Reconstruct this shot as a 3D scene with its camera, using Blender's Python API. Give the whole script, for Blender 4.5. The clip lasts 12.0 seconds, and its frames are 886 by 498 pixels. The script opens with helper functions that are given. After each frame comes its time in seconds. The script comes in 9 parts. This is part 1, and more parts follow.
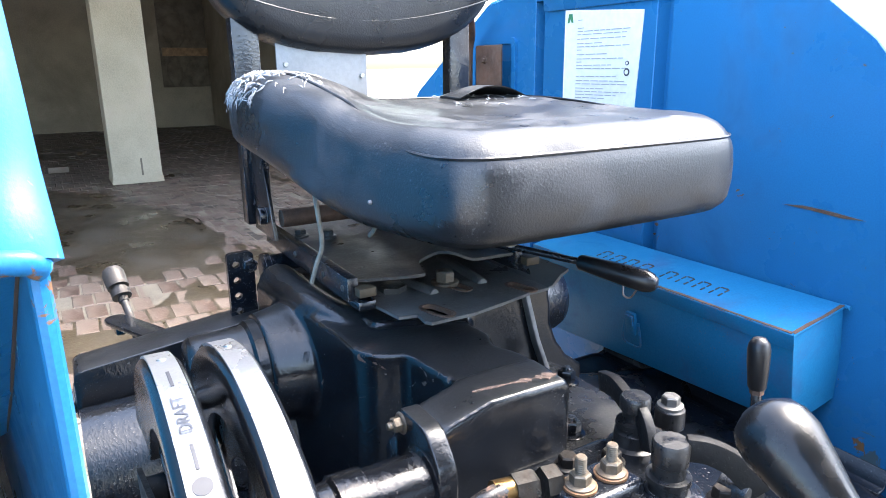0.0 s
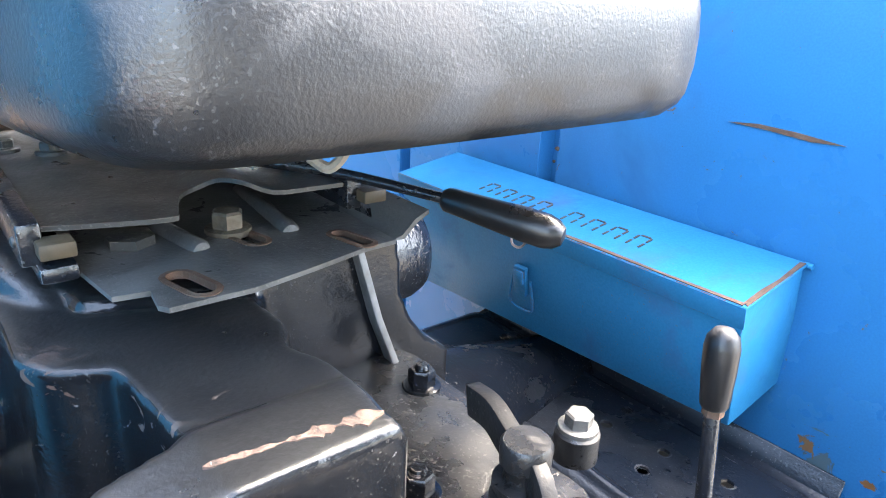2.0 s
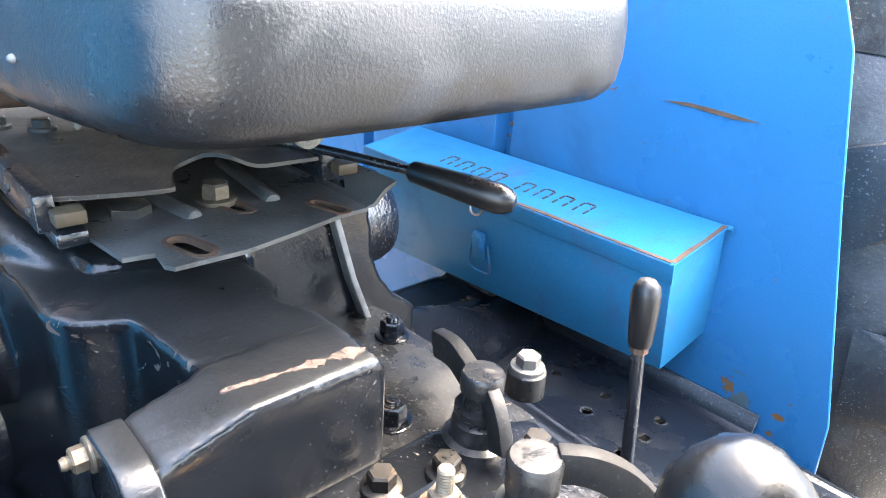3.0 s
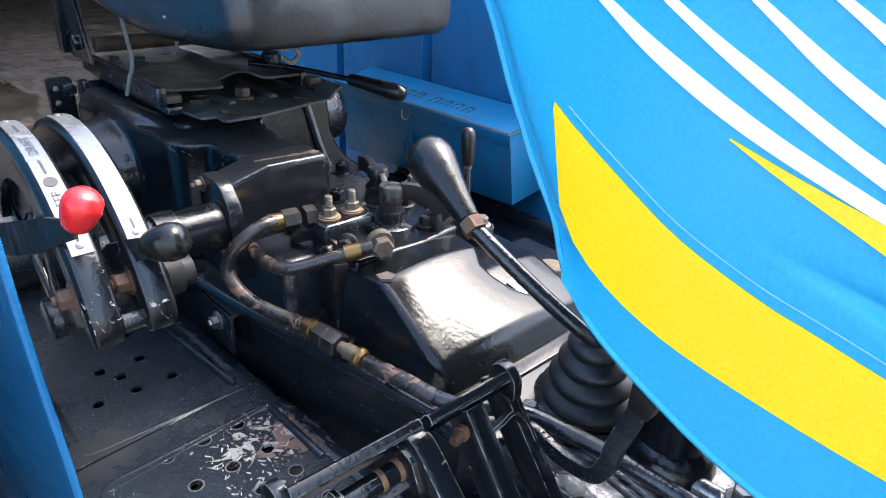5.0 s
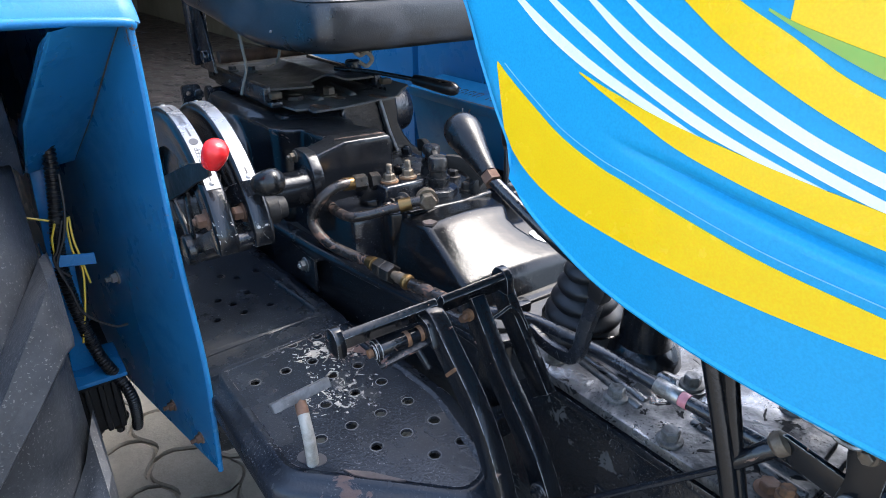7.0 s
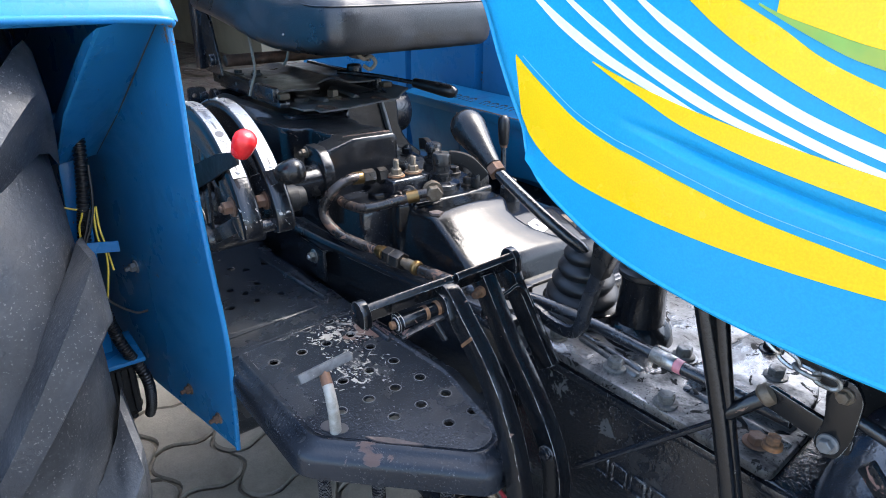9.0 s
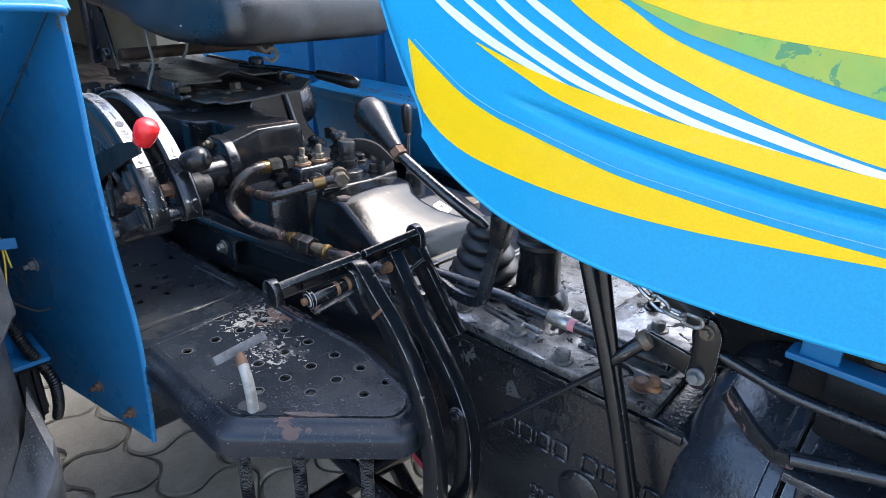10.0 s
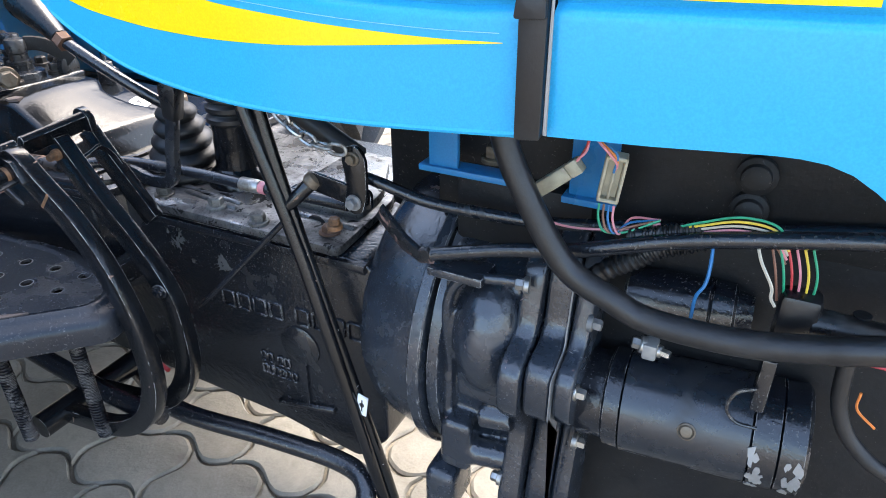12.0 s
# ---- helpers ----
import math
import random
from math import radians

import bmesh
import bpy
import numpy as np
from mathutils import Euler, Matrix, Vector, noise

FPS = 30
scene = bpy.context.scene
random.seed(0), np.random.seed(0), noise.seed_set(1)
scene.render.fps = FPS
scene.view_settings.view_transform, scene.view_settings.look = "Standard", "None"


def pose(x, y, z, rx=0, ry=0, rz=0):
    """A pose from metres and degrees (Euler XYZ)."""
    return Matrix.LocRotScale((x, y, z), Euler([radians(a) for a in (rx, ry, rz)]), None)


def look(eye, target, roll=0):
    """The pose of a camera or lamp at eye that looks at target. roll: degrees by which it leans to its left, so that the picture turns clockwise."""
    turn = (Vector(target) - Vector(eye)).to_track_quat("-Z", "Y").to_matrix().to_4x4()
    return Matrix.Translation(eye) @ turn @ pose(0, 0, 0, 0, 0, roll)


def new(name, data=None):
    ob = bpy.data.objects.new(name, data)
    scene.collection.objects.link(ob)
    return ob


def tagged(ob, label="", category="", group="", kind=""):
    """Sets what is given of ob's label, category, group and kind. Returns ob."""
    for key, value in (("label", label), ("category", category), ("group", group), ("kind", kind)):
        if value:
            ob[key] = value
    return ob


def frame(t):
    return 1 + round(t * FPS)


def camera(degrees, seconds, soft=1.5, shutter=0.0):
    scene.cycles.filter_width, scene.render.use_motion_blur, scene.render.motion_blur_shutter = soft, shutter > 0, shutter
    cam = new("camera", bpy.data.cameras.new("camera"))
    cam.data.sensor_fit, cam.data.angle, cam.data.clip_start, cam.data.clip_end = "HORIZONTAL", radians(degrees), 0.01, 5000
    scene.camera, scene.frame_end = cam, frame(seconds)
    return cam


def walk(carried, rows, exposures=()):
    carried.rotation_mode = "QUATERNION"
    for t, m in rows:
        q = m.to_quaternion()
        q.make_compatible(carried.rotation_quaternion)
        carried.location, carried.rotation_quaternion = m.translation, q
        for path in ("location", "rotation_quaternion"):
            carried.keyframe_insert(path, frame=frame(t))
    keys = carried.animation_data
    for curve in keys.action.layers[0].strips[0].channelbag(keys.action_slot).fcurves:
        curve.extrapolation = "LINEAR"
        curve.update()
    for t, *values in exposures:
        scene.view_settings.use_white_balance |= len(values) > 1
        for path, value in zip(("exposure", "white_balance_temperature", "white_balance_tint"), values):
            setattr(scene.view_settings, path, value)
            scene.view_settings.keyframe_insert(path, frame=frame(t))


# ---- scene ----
cam = camera(67.5, 12.0, 0.9)
PATH = [
    (0, (0.091, -0.487, 1.286), (-1.576, 0.481, 0.755), -0.7),
    (0.5, (0.008, -0.44, 1.276), (-1.711, 0.443, 0.763), -0.5),
    (1, (-0.069, -0.369, 1.248), (-1.718, 0.603, 0.668), 0.0),
    (1.5, (-0.108, -0.285, 1.208), (-1.587, 0.87, 0.516), 2.4),
    (2, (-0.148, -0.239, 1.191), (-1.579, 0.958, 0.47), 2.9),
    (2.5, (-0.158, -0.231, 1.185), (-1.533, 1.012, 0.434), 3.4),
    (3, (-0.095, -0.292, 1.214), (-1.42, 0.979, 0.42), 3.8),
    (3.2, (-0.047, -0.322, 1.219), (-1.363, 0.949, 0.41), 4.0),
    (4.8, (0.362, -0.538, 1.274), (-0.933, 0.702, 0.387), 2.6),
    (5, (0.408, -0.576, 1.278), (-0.889, 0.666, 0.397), 2.4),
    (5.5, (0.505, -0.602, 1.276), (-0.83, 0.602, 0.397), 1.4),
    (6, (0.59, -0.619, 1.28), (-0.836, 0.488, 0.421), -0.3),
    (6.5, (0.641, -0.653, 1.284), (-0.831, 0.406, 0.44), -0.7),
    (7, (0.667, -0.678, 1.287), (-0.824, 0.365, 0.456), -0.7),
    (8.8, (0.69, -0.759, 1.277), (-0.787, 0.327, 0.478), 0.0),
    (9, (0.705, -0.767, 1.278), (-0.758, 0.341, 0.483), -0.0),
    (9.5, (0.736, -0.789, 1.274), (-0.659, 0.403, 0.481), 0.3),
    (10, (0.758, -0.795, 1.269), (-0.537, 0.504, 0.471), 0.5),
    (10.5, (0.784, -0.783, 1.25), (-0.401, 0.606, 0.431), 0.4),
    (11, (0.831, -0.772, 1.223), (-0.223, 0.693, 0.361), -0.2),
    (11.5, (0.895, -0.759, 1.201), (0.006, 0.771, 0.27), -0.1),
    (12, (0.955, -0.76, 1.191), (0.161, 0.794, 0.214), -0.3),
]
walk(cam, [(t, look(eye, target, roll)) for t, eye, target, roll in PATH],
     [(0, 3.58, 6500, 8), (0.5, 3.78, 6500, 8), (1, 3.96, 6600, 8), (2, 4.58, 7200, 8), (3.2, 4.64, 7300, 8), (3.7, 3.5, 6900, 8), (4.8, 2.85, 6450, 8), (6.5, 2.56, 6250, 8), (9, 2.75, 6250, 8), (10.5, 2.58, 6300, 8), (11.4, 2.75, 6400, 8), (12, 3.0, 6700, 8)])

# ---- light ----
world = bpy.data.worlds.new("sky")
scene.world = world
world.use_nodes = True
wn = world.node_tree
wn.nodes.clear()
sky = wn.nodes.new("ShaderNodeTexSky")
sky.sky_type = "NISHITA"
sky.sun_disc = False
sky.sun_elevation = radians(58)
sky.sun_rotation = radians(10)
sky.dust_density = 3.6
sky.ozone_density = 1.0
sky.air_density = 1.0
wbg = wn.nodes.new("ShaderNodeBackground")
wbg.inputs["Strength"].default_value = 0.15
wout = wn.nodes.new("ShaderNodeOutputWorld")
wn.links.new(sky.outputs[0], wbg.inputs[0])
wn.links.new(wbg.outputs[0], wout.inputs[0])

sun = new("sun", bpy.data.lights.new("sun", "SUN"))
sun.data.energy = 0.55
sun.data.angle = radians(26)
sun.data.color = (1.0, 0.985, 0.96)
sun.matrix_world = look((0.9, 3.2, 5.4), (0, 0, 0))

# ---- materials ----
def material(name, base, rough=0.5, metal=0.0, var=0.25, scale=6.0, fine=120.0, bump=0.02, dirt=None, dirt_amt=0.0,
             dirt_scale=9.0, chips=None, chip_amt=0.0, chip_scale=22.0, coat=0.0, rough_var=0.15, spec=0.5, per_piece=0.0, bump_scale=None, wear=None, wear_amt=0.5, wear_r=0.0016, spots=(), specks=None, speck_amt=0.0, speck_scale=300.0, settled=None):
    """A painted or worn surface: base colour with two scales of variation, dirt patches, chips and fine relief."""
    m = bpy.data.materials.new(name)
    m.use_nodes = True
    nt = m.node_tree
    b = nt.nodes["Principled BSDF"]
    tc = nt.nodes.new("ShaderNodeTexCoord")

    def noise_tex(sc, detail=4.0, rgh=0.55, dist=0.0):
        n = nt.nodes.new("ShaderNodeTexNoise")
        n.inputs["Scale"].default_value = sc
        n.inputs["Detail"].default_value = detail
        n.inputs["Roughness"].default_value = rgh
        n.inputs["Distortion"].default_value = dist
        nt.links.new(tc.outputs["Object"], n.inputs["Vector"])
        return n.outputs["Fac"]

    def ramp(fac, lo, hi):
        r = nt.nodes.new("ShaderNodeMapRange")
        r.inputs["From Min"].default_value = lo
        r.inputs["From Max"].default_value = hi
        r.clamp = True
        nt.links.new(fac, r.inputs["Value"])
        return r.outputs["Result"]

    def mix(fac, a, c, mode="MIX"):
        x = nt.nodes.new("ShaderNodeMix")
        x.data_type = "RGBA"
        x.blend_type = mode
        for k, v in ((0, fac), (6, a), (7, c)):
            if isinstance(v, (int, float)):
                x.inputs[k].default_value = v
            elif isinstance(v, tuple):
                x.inputs[k].default_value = (*v, 1)
            else:
                nt.links.new(v, x.inputs[k])
        return x.outputs[2]

    big = noise_tex(scale)
    small = noise_tex(fine, 3.0)
    lo = tuple(max(0.0, c * (1 - var)) for c in base)
    hi = tuple(min(1.0, c * (1 + var)) for c in base)
    col = mix(ramp(big, 0.3, 0.7), lo, hi)
    col = mix(ramp(small, 0.35, 0.65), col, mix(0.35, col, tuple(min(1.0, c * 1.35 + 0.004) for c in base)))
    rough_out = nt.nodes.new("ShaderNodeMapRange")
    rough_out.inputs["To Min"].default_value = max(0.03, rough - rough_var)
    rough_out.inputs["To Max"].default_value = min(1.0, rough + rough_var)
    nt.links.new(ramp(noise_tex(scale * 2.3, 5.0), 0.3, 0.7), rough_out.inputs["Value"])
    rgh = rough_out.outputs["Result"]
    if per_piece:
        oi = nt.nodes.new("ShaderNodeObjectInfo")
        gm = nt.nodes.new("ShaderNodeNewGeometry")
        ad = nt.nodes.new("ShaderNodeMath")
        ad.operation = "ADD"
        nt.links.new(oi.outputs["Random"], ad.inputs[0])
        nt.links.new(gm.outputs["Random Per Island"], ad.inputs[1])
        fr = nt.nodes.new("ShaderNodeMath")
        fr.operation = "FRACT"
        nt.links.new(ad.outputs[0], fr.inputs[0])
        col = mix(fr.outputs[0], mix(per_piece, col, (0.02, 0.015, 0.01)), mix(per_piece * 0.6, col, (0.75, 0.7, 0.6)))
    if dirt:
        fac = ramp(noise_tex(dirt_scale, 6.0, 0.65, 0.4), 0.62 - dirt_amt * 0.35, 0.72)
        col = mix(fac, col, dirt)
        mm = nt.nodes.new("ShaderNodeMix")
        mm.inputs[3].default_value = 0.85
        nt.links.new(fac, mm.inputs[0])
        nt.links.new(rgh, mm.inputs[2])
        rgh = mm.outputs[0]
    if chips:
        fac = ramp(noise_tex(chip_scale, 5.0, 0.6, 0.8), 0.70 - chip_amt, 0.715 - chip_amt)
        col = mix(fac, col, chips)
        mm = nt.nodes.new("ShaderNodeMix")
        mm.inputs[3].default_value = 0.8
        nt.links.new(fac, mm.inputs[0])
        nt.links.new(rgh, mm.inputs[2])
        rgh = mm.outputs[0]
    if specks:   # fine dust and grit that lies about in fields
        mu = nt.nodes.new("ShaderNodeMath")
        mu.operation = "MULTIPLY"
        nt.links.new(ramp(noise_tex(speck_scale, 2.0, 0.5), 0.665 - speck_amt, 0.70 - speck_amt), mu.inputs[0])
        nt.links.new(ramp(noise_tex(scale * 1.7, 4.0), 0.38, 0.62), mu.inputs[1])
        col = mix(mu.outputs[0], col, specks)
    for colour, (sx, sy, sz), reach, sc, amt in spots:   # worn patches of their own shape
        vd = nt.nodes.new("ShaderNodeVectorMath")
        vd.operation = "DISTANCE"
        nt.links.new(tc.outputs["Object"], vd.inputs[0])
        vd.inputs[1].default_value = (sx, sy, sz)
        ad = nt.nodes.new("ShaderNodeMath")
        ad.operation = "MULTIPLY_ADD"
        nt.links.new(ramp(vd.outputs["Value"], reach, 0.0), ad.inputs[0])
        ad.inputs[1].default_value = amt
        nt.links.new(noise_tex(sc, 6.0, 0.62, 1.2), ad.inputs[2])
        fac = ramp(ad.outputs[0], 0.70, 0.73)
        col = mix(fac, col, colour)
        mm = nt.nodes.new("ShaderNodeMix")
        mm.inputs[3].default_value = 0.7
        nt.links.new(fac, mm.inputs[0])
        nt.links.new(rgh, mm.inputs[2])
        rgh = mm.outputs[0]
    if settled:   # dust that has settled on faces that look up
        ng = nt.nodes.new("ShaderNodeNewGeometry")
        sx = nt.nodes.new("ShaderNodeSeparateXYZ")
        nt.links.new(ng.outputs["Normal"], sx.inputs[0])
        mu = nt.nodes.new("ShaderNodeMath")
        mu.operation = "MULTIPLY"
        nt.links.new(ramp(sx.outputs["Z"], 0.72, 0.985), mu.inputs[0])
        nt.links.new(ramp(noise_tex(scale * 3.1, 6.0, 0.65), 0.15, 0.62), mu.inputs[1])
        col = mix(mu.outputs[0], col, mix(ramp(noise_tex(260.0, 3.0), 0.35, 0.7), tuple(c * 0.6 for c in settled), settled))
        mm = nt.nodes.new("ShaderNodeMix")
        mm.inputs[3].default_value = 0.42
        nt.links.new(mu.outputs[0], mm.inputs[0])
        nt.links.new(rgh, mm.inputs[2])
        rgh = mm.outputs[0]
    if wear:   # bare edges: where a rounded normal leaves the face's own, broken up by grain
        bv = nt.nodes.new("ShaderNodeBevel")
        bv.samples = 3
        bv.inputs["Radius"].default_value = wear_r
        gn = nt.nodes.new("ShaderNodeNewGeometry")
        dt = nt.nodes.new("ShaderNodeVectorMath")
        dt.operation = "DOT_PRODUCT"
        nt.links.new(bv.outputs["Normal"], dt.inputs[0])
        nt.links.new(gn.outputs["Normal"], dt.inputs[1])
        edge = ramp(dt.outputs["Value"], 0.985, 0.90)
        mu = nt.nodes.new("ShaderNodeMath")
        mu.operation = "MULTIPLY"
        nt.links.new(edge, mu.inputs[0])
        nt.links.new(ramp(noise_tex(38.0, 5.0, 0.65), 0.62 - wear_amt * 0.25, 0.66 - wear_amt * 0.2), mu.inputs[1])
        col = mix(mu.outputs[0], col, wear)
    nt.links.new(col, b.inputs["Base Color"])
    nt.links.new(rgh, b.inputs["Roughness"])
    b.inputs["Metallic"].default_value = metal
    b.inputs["Coat Weight"].default_value = coat
    b.inputs["Coat Roughness"].default_value = 0.08
    b.inputs["Specular IOR Level"].default_value = spec
    if bump:
        bp = nt.nodes.new("ShaderNodeBump")
        bp.inputs["Strength"].default_value = 1.0
        bp.inputs["Distance"].default_value = bump
        nt.links.new(noise_tex(bump_scale or fine, 4.0, 0.6), bp.inputs["Height"])
        nt.links.new(bp.outputs["Normal"], b.inputs["Normal"])
    return m


M_BLACK = material("black_cast_paint", (0.0085, 0.0100, 0.0135), 0.15, specks=(0.085, 0.083, 0.080), speck_amt=0.02, var=0.4, scale=7, fine=240, bump=0.0008, bump_scale=150,
                   dirt=(0.020, 0.020, 0.021), dirt_amt=0.12, dirt_scale=7, chips=(0.17, 0.165, 0.16), chip_amt=-0.05, chip_scale=13, rough_var=0.12,
                   wear=(0.26, 0.245, 0.23), wear_amt=0.5, coat=0.0, spec=0.65)
M_ENGINE = material("lumpy_cast_paint", (0.0165, 0.0215, 0.0295), 0.21, specks=(0.10, 0.098, 0.095), speck_amt=0.0, var=0.45, scale=9, fine=200, bump=0.0008, bump_scale=110,
                    dirt=(0.018, 0.019, 0.021), dirt_amt=0.12, dirt_scale=9, chips=(0.20, 0.18, 0.165), chip_amt=-0.015, chip_scale=20, rough_var=0.12, wear=(0.40, 0.39, 0.37), wear_amt=0.55, wear_r=0.002, spec=0.8,
                    spots=(((0.040, 0.039, 0.038), (0.755, -0.20, 0.60), 0.05, 26.0, 0.30), ((0.17, 0.10, 0.085), (0.60, -0.165, 0.705), 0.02, 40.0, 0.22)))
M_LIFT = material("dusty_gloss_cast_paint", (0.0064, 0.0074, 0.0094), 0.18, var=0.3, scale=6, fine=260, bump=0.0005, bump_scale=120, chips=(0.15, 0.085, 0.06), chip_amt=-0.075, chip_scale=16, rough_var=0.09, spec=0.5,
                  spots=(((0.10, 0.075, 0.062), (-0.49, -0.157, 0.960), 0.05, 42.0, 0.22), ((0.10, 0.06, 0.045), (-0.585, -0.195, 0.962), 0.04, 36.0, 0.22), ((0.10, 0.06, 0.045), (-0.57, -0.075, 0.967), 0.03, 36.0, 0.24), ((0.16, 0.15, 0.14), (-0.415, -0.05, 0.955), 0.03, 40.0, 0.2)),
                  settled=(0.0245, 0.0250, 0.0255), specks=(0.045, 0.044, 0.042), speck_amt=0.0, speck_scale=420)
M_QUAD = material("chipped_quadrant_paint", (0.0060, 0.0068, 0.0085), 0.13, var=0.3, fine=260, bump=0.0004, rough_var=0.06, wear=(0.42, 0.41, 0.39), wear_amt=0.62, wear_r=0.0022, spec=0.5,
                  spots=(((0.30, 0.29, 0.275), (-0.178, -0.438, 0.935), 0.065, 75.0, 0.17), ((0.30, 0.29, 0.275), (-0.178, -0.386, 0.935), 0.055, 75.0, 0.15)))
M_COVER = material("thick_gloss_paint", (0.0048, 0.0054, 0.0066), 0.16, var=0.3, fine=300, bump=0.0004, bump_scale=170, rough_var=0.05, spec=0.36, specks=(0.10, 0.09, 0.08), speck_amt=-0.02)
M_FLAKING = material("flaking_black_paint", (0.010, 0.011, 0.013), 0.3, var=0.4, fine=200, bump=0.001, bump_scale=120, chips=(0.20, 0.115, 0.095), chip_amt=0.10, chip_scale=55, rough_var=0.1)
M_GLOSS = material("black_gloss_paint", (0.0042, 0.0048, 0.0062), 0.14, specks=(0.07, 0.067, 0.063), speck_amt=0.0, var=0.3, fine=300, bump=0.0007, bump_scale=120, dirt=(0.02, 0.019, 0.018),
                   dirt_amt=0.0, rough_var=0.07, coat=0.1, spec=0.42, wear=(0.16, 0.13, 0.11), wear_amt=0.2)
M_CASTTOP = material("dusty_cast_top", (0.014, 0.0142, 0.0150), 0.22, specks=(0.070, 0.066, 0.060), speck_amt=0.05, var=0.4, scale=7, fine=240, bump=0.0006, bump_scale=160, dirt=(0.044, 0.043, 0.041), dirt_amt=0.3, dirt_scale=6,
                     chips=(0.16, 0.09, 0.065), chip_amt=-0.05, chip_scale=10, rough_var=0.14, wear=(0.20, 0.16, 0.13), wear_amt=0.35)
M_DUSTY = material("dusty_black_steel", (0.029, 0.0285, 0.0265), 0.38, specks=(0.09, 0.085, 0.078), speck_amt=0.05, var=0.4, scale=9, fine=200, bump=0.0005, dirt=(0.086, 0.081, 0.072),
                   dirt_amt=0.5, dirt_scale=5, chips=(0.12, 0.06, 0.04), chip_amt=-0.045, rough_var=0.14, wear=(0.20, 0.17, 0.14), wear_amt=0.4)
M_DUSTYLOW = material("grey_dusted_steel", (0.046, 0.0455, 0.0440), 0.42, specks=(0.12, 0.115, 0.108), speck_amt=0.05, var=0.4, scale=9, fine=200, bump=0.0006, dirt=(0.150, 0.144, 0.134), dirt_amt=0.5, dirt_scale=8, chips=(0.012, 0.012, 0.012), chip_amt=0.05, chip_scale=18, rough_var=0.12)
M_PLATE = material("worn_floor_plate", (0.0098, 0.0128, 0.0180), 0.2, specks=(0.070, 0.072, 0.076), speck_amt=0.02, var=0.4, scale=8, fine=260, bump=0.0006, dirt=(0.015, 0.0155, 0.017),
                   dirt_amt=0.22, dirt_scale=4.5, chips=(0.22, 0.21, 0.20), chip_amt=-0.045, chip_scale=19, wear=(0.25, 0.22, 0.20), wear_amt=0.35, spec=0.36)
M_PLATEWORN = material("worn_front_floor_plate", (0.0098, 0.0128, 0.0180), 0.2, specks=(0.085, 0.087, 0.090), speck_amt=0.03, var=0.4, scale=8, fine=260, bump=0.0006, dirt=(0.015, 0.0155, 0.017),
                       dirt_amt=0.22, dirt_scale=4.5, chips=(0.22, 0.21, 0.20), chip_amt=-0.045, chip_scale=19, wear=(0.25, 0.22, 0.20), wear_amt=0.35, spec=0.36,
                       spots=(((0.075, 0.045, 0.038), (-0.20, -0.255, 0.68), 0.10, 28.0, 0.28), ((0.20, 0.195, 0.185), (-0.21, -0.285, 0.68), 0.12, 46.0, 0.20), ((0.22, 0.215, 0.205), (-0.09, -0.335, 0.68), 0.10, 60.0, 0.17), ((0.085, 0.055, 0.047), (0.090, -0.412, 0.684), 0.04, 22.0, 0.33)))
M_CASE = material("case_side_paint", (0.0075, 0.0086, 0.0110), 0.17, specks=(0.075, 0.073, 0.070), speck_amt=0.02, var=0.4, scale=7, fine=240, bump=0.0012, bump_scale=130, dirt=(0.018, 0.018, 0.019), dirt_amt=0.12, dirt_scale=7, chips=(0.12, 0.115, 0.11),
                  chip_amt=-0.06, chip_scale=13, rough_var=0.12, wear=(0.22, 0.21, 0.20), wear_amt=0.42, spec=0.6,
                  spots=(((0.060, 0.058, 0.056), (0.137, -0.104, 0.665), 0.050, 30.0, 0.32), ((0.060, 0.058, 0.056), (0.230, -0.104, 0.650), 0.028, 30.0, 0.36)))
M_OILY = material("oily_bare_cast_plate", (0.21, 0.21, 0.21), 0.15, metal=0.75, specks=(0.01, 0.01, 0.01), speck_amt=0.05, var=0.4, scale=14, fine=120, bump=0.0016, bump_scale=70, spec=0.6, dirt=(0.006, 0.006, 0.007),
                  dirt_amt=0.72, dirt_scale=15, rough_var=0.06, chips=(0.012, 0.012, 0.013), chip_amt=0.10, chip_scale=30)
M_BLUE = material("blue_paint", (0.016, 0.139, 0.318), 0.29, var=0.10, scale=3, fine=400, bump=0.00015, dirt=(0.02, 0.13, 0.28), dirt_amt=0.1,
                  dirt_scale=3.5, chips=(0.15, 0.07, 0.04), chip_amt=-0.09, chip_scale=14, coat=0.0, rough_var=0.08, spec=0.30,
                  spots=(((0.075, 0.115, 0.13), (-0.345, 0.505, 0.716), 0.055, 26.0, 0.18), ((0.19, 0.095, 0.040), (-0.361, 0.505, 0.721), 0.020, 60.0, 0.42), ((0.20, 0.085, 0.030), (-0.294, 0.505, 0.712), 0.011, 60.0, 0.42),
                         ((0.20, 0.085, 0.030), (-0.334, 0.505, 0.678), 0.008, 60.0, 0.42), ((0.15, 0.08, 0.045), (-0.297, 0.505, 0.684), 0.012, 60.0, 0.30), ((0.16, 0.085, 0.045), (-0.246, -0.502, 1.19), 0.035, 50.0, 0.22)))
M_BOXBLUE = material("toolbox_blue_paint", (0.014, 0.150, 0.300), 0.45, specks=(0.06, 0.13, 0.22), speck_amt=0.0, var=0.12, scale=5, fine=300, bump=0.0002, dirt=(0.04, 0.13, 0.26), dirt_amt=0.2,
                     chips=(0.10, 0.05, 0.035), chip_amt=-0.055, chip_scale=26, coat=0.0, spec=0.10, wear=(0.11, 0.065, 0.045), wear_amt=0.55, wear_r=0.0016)
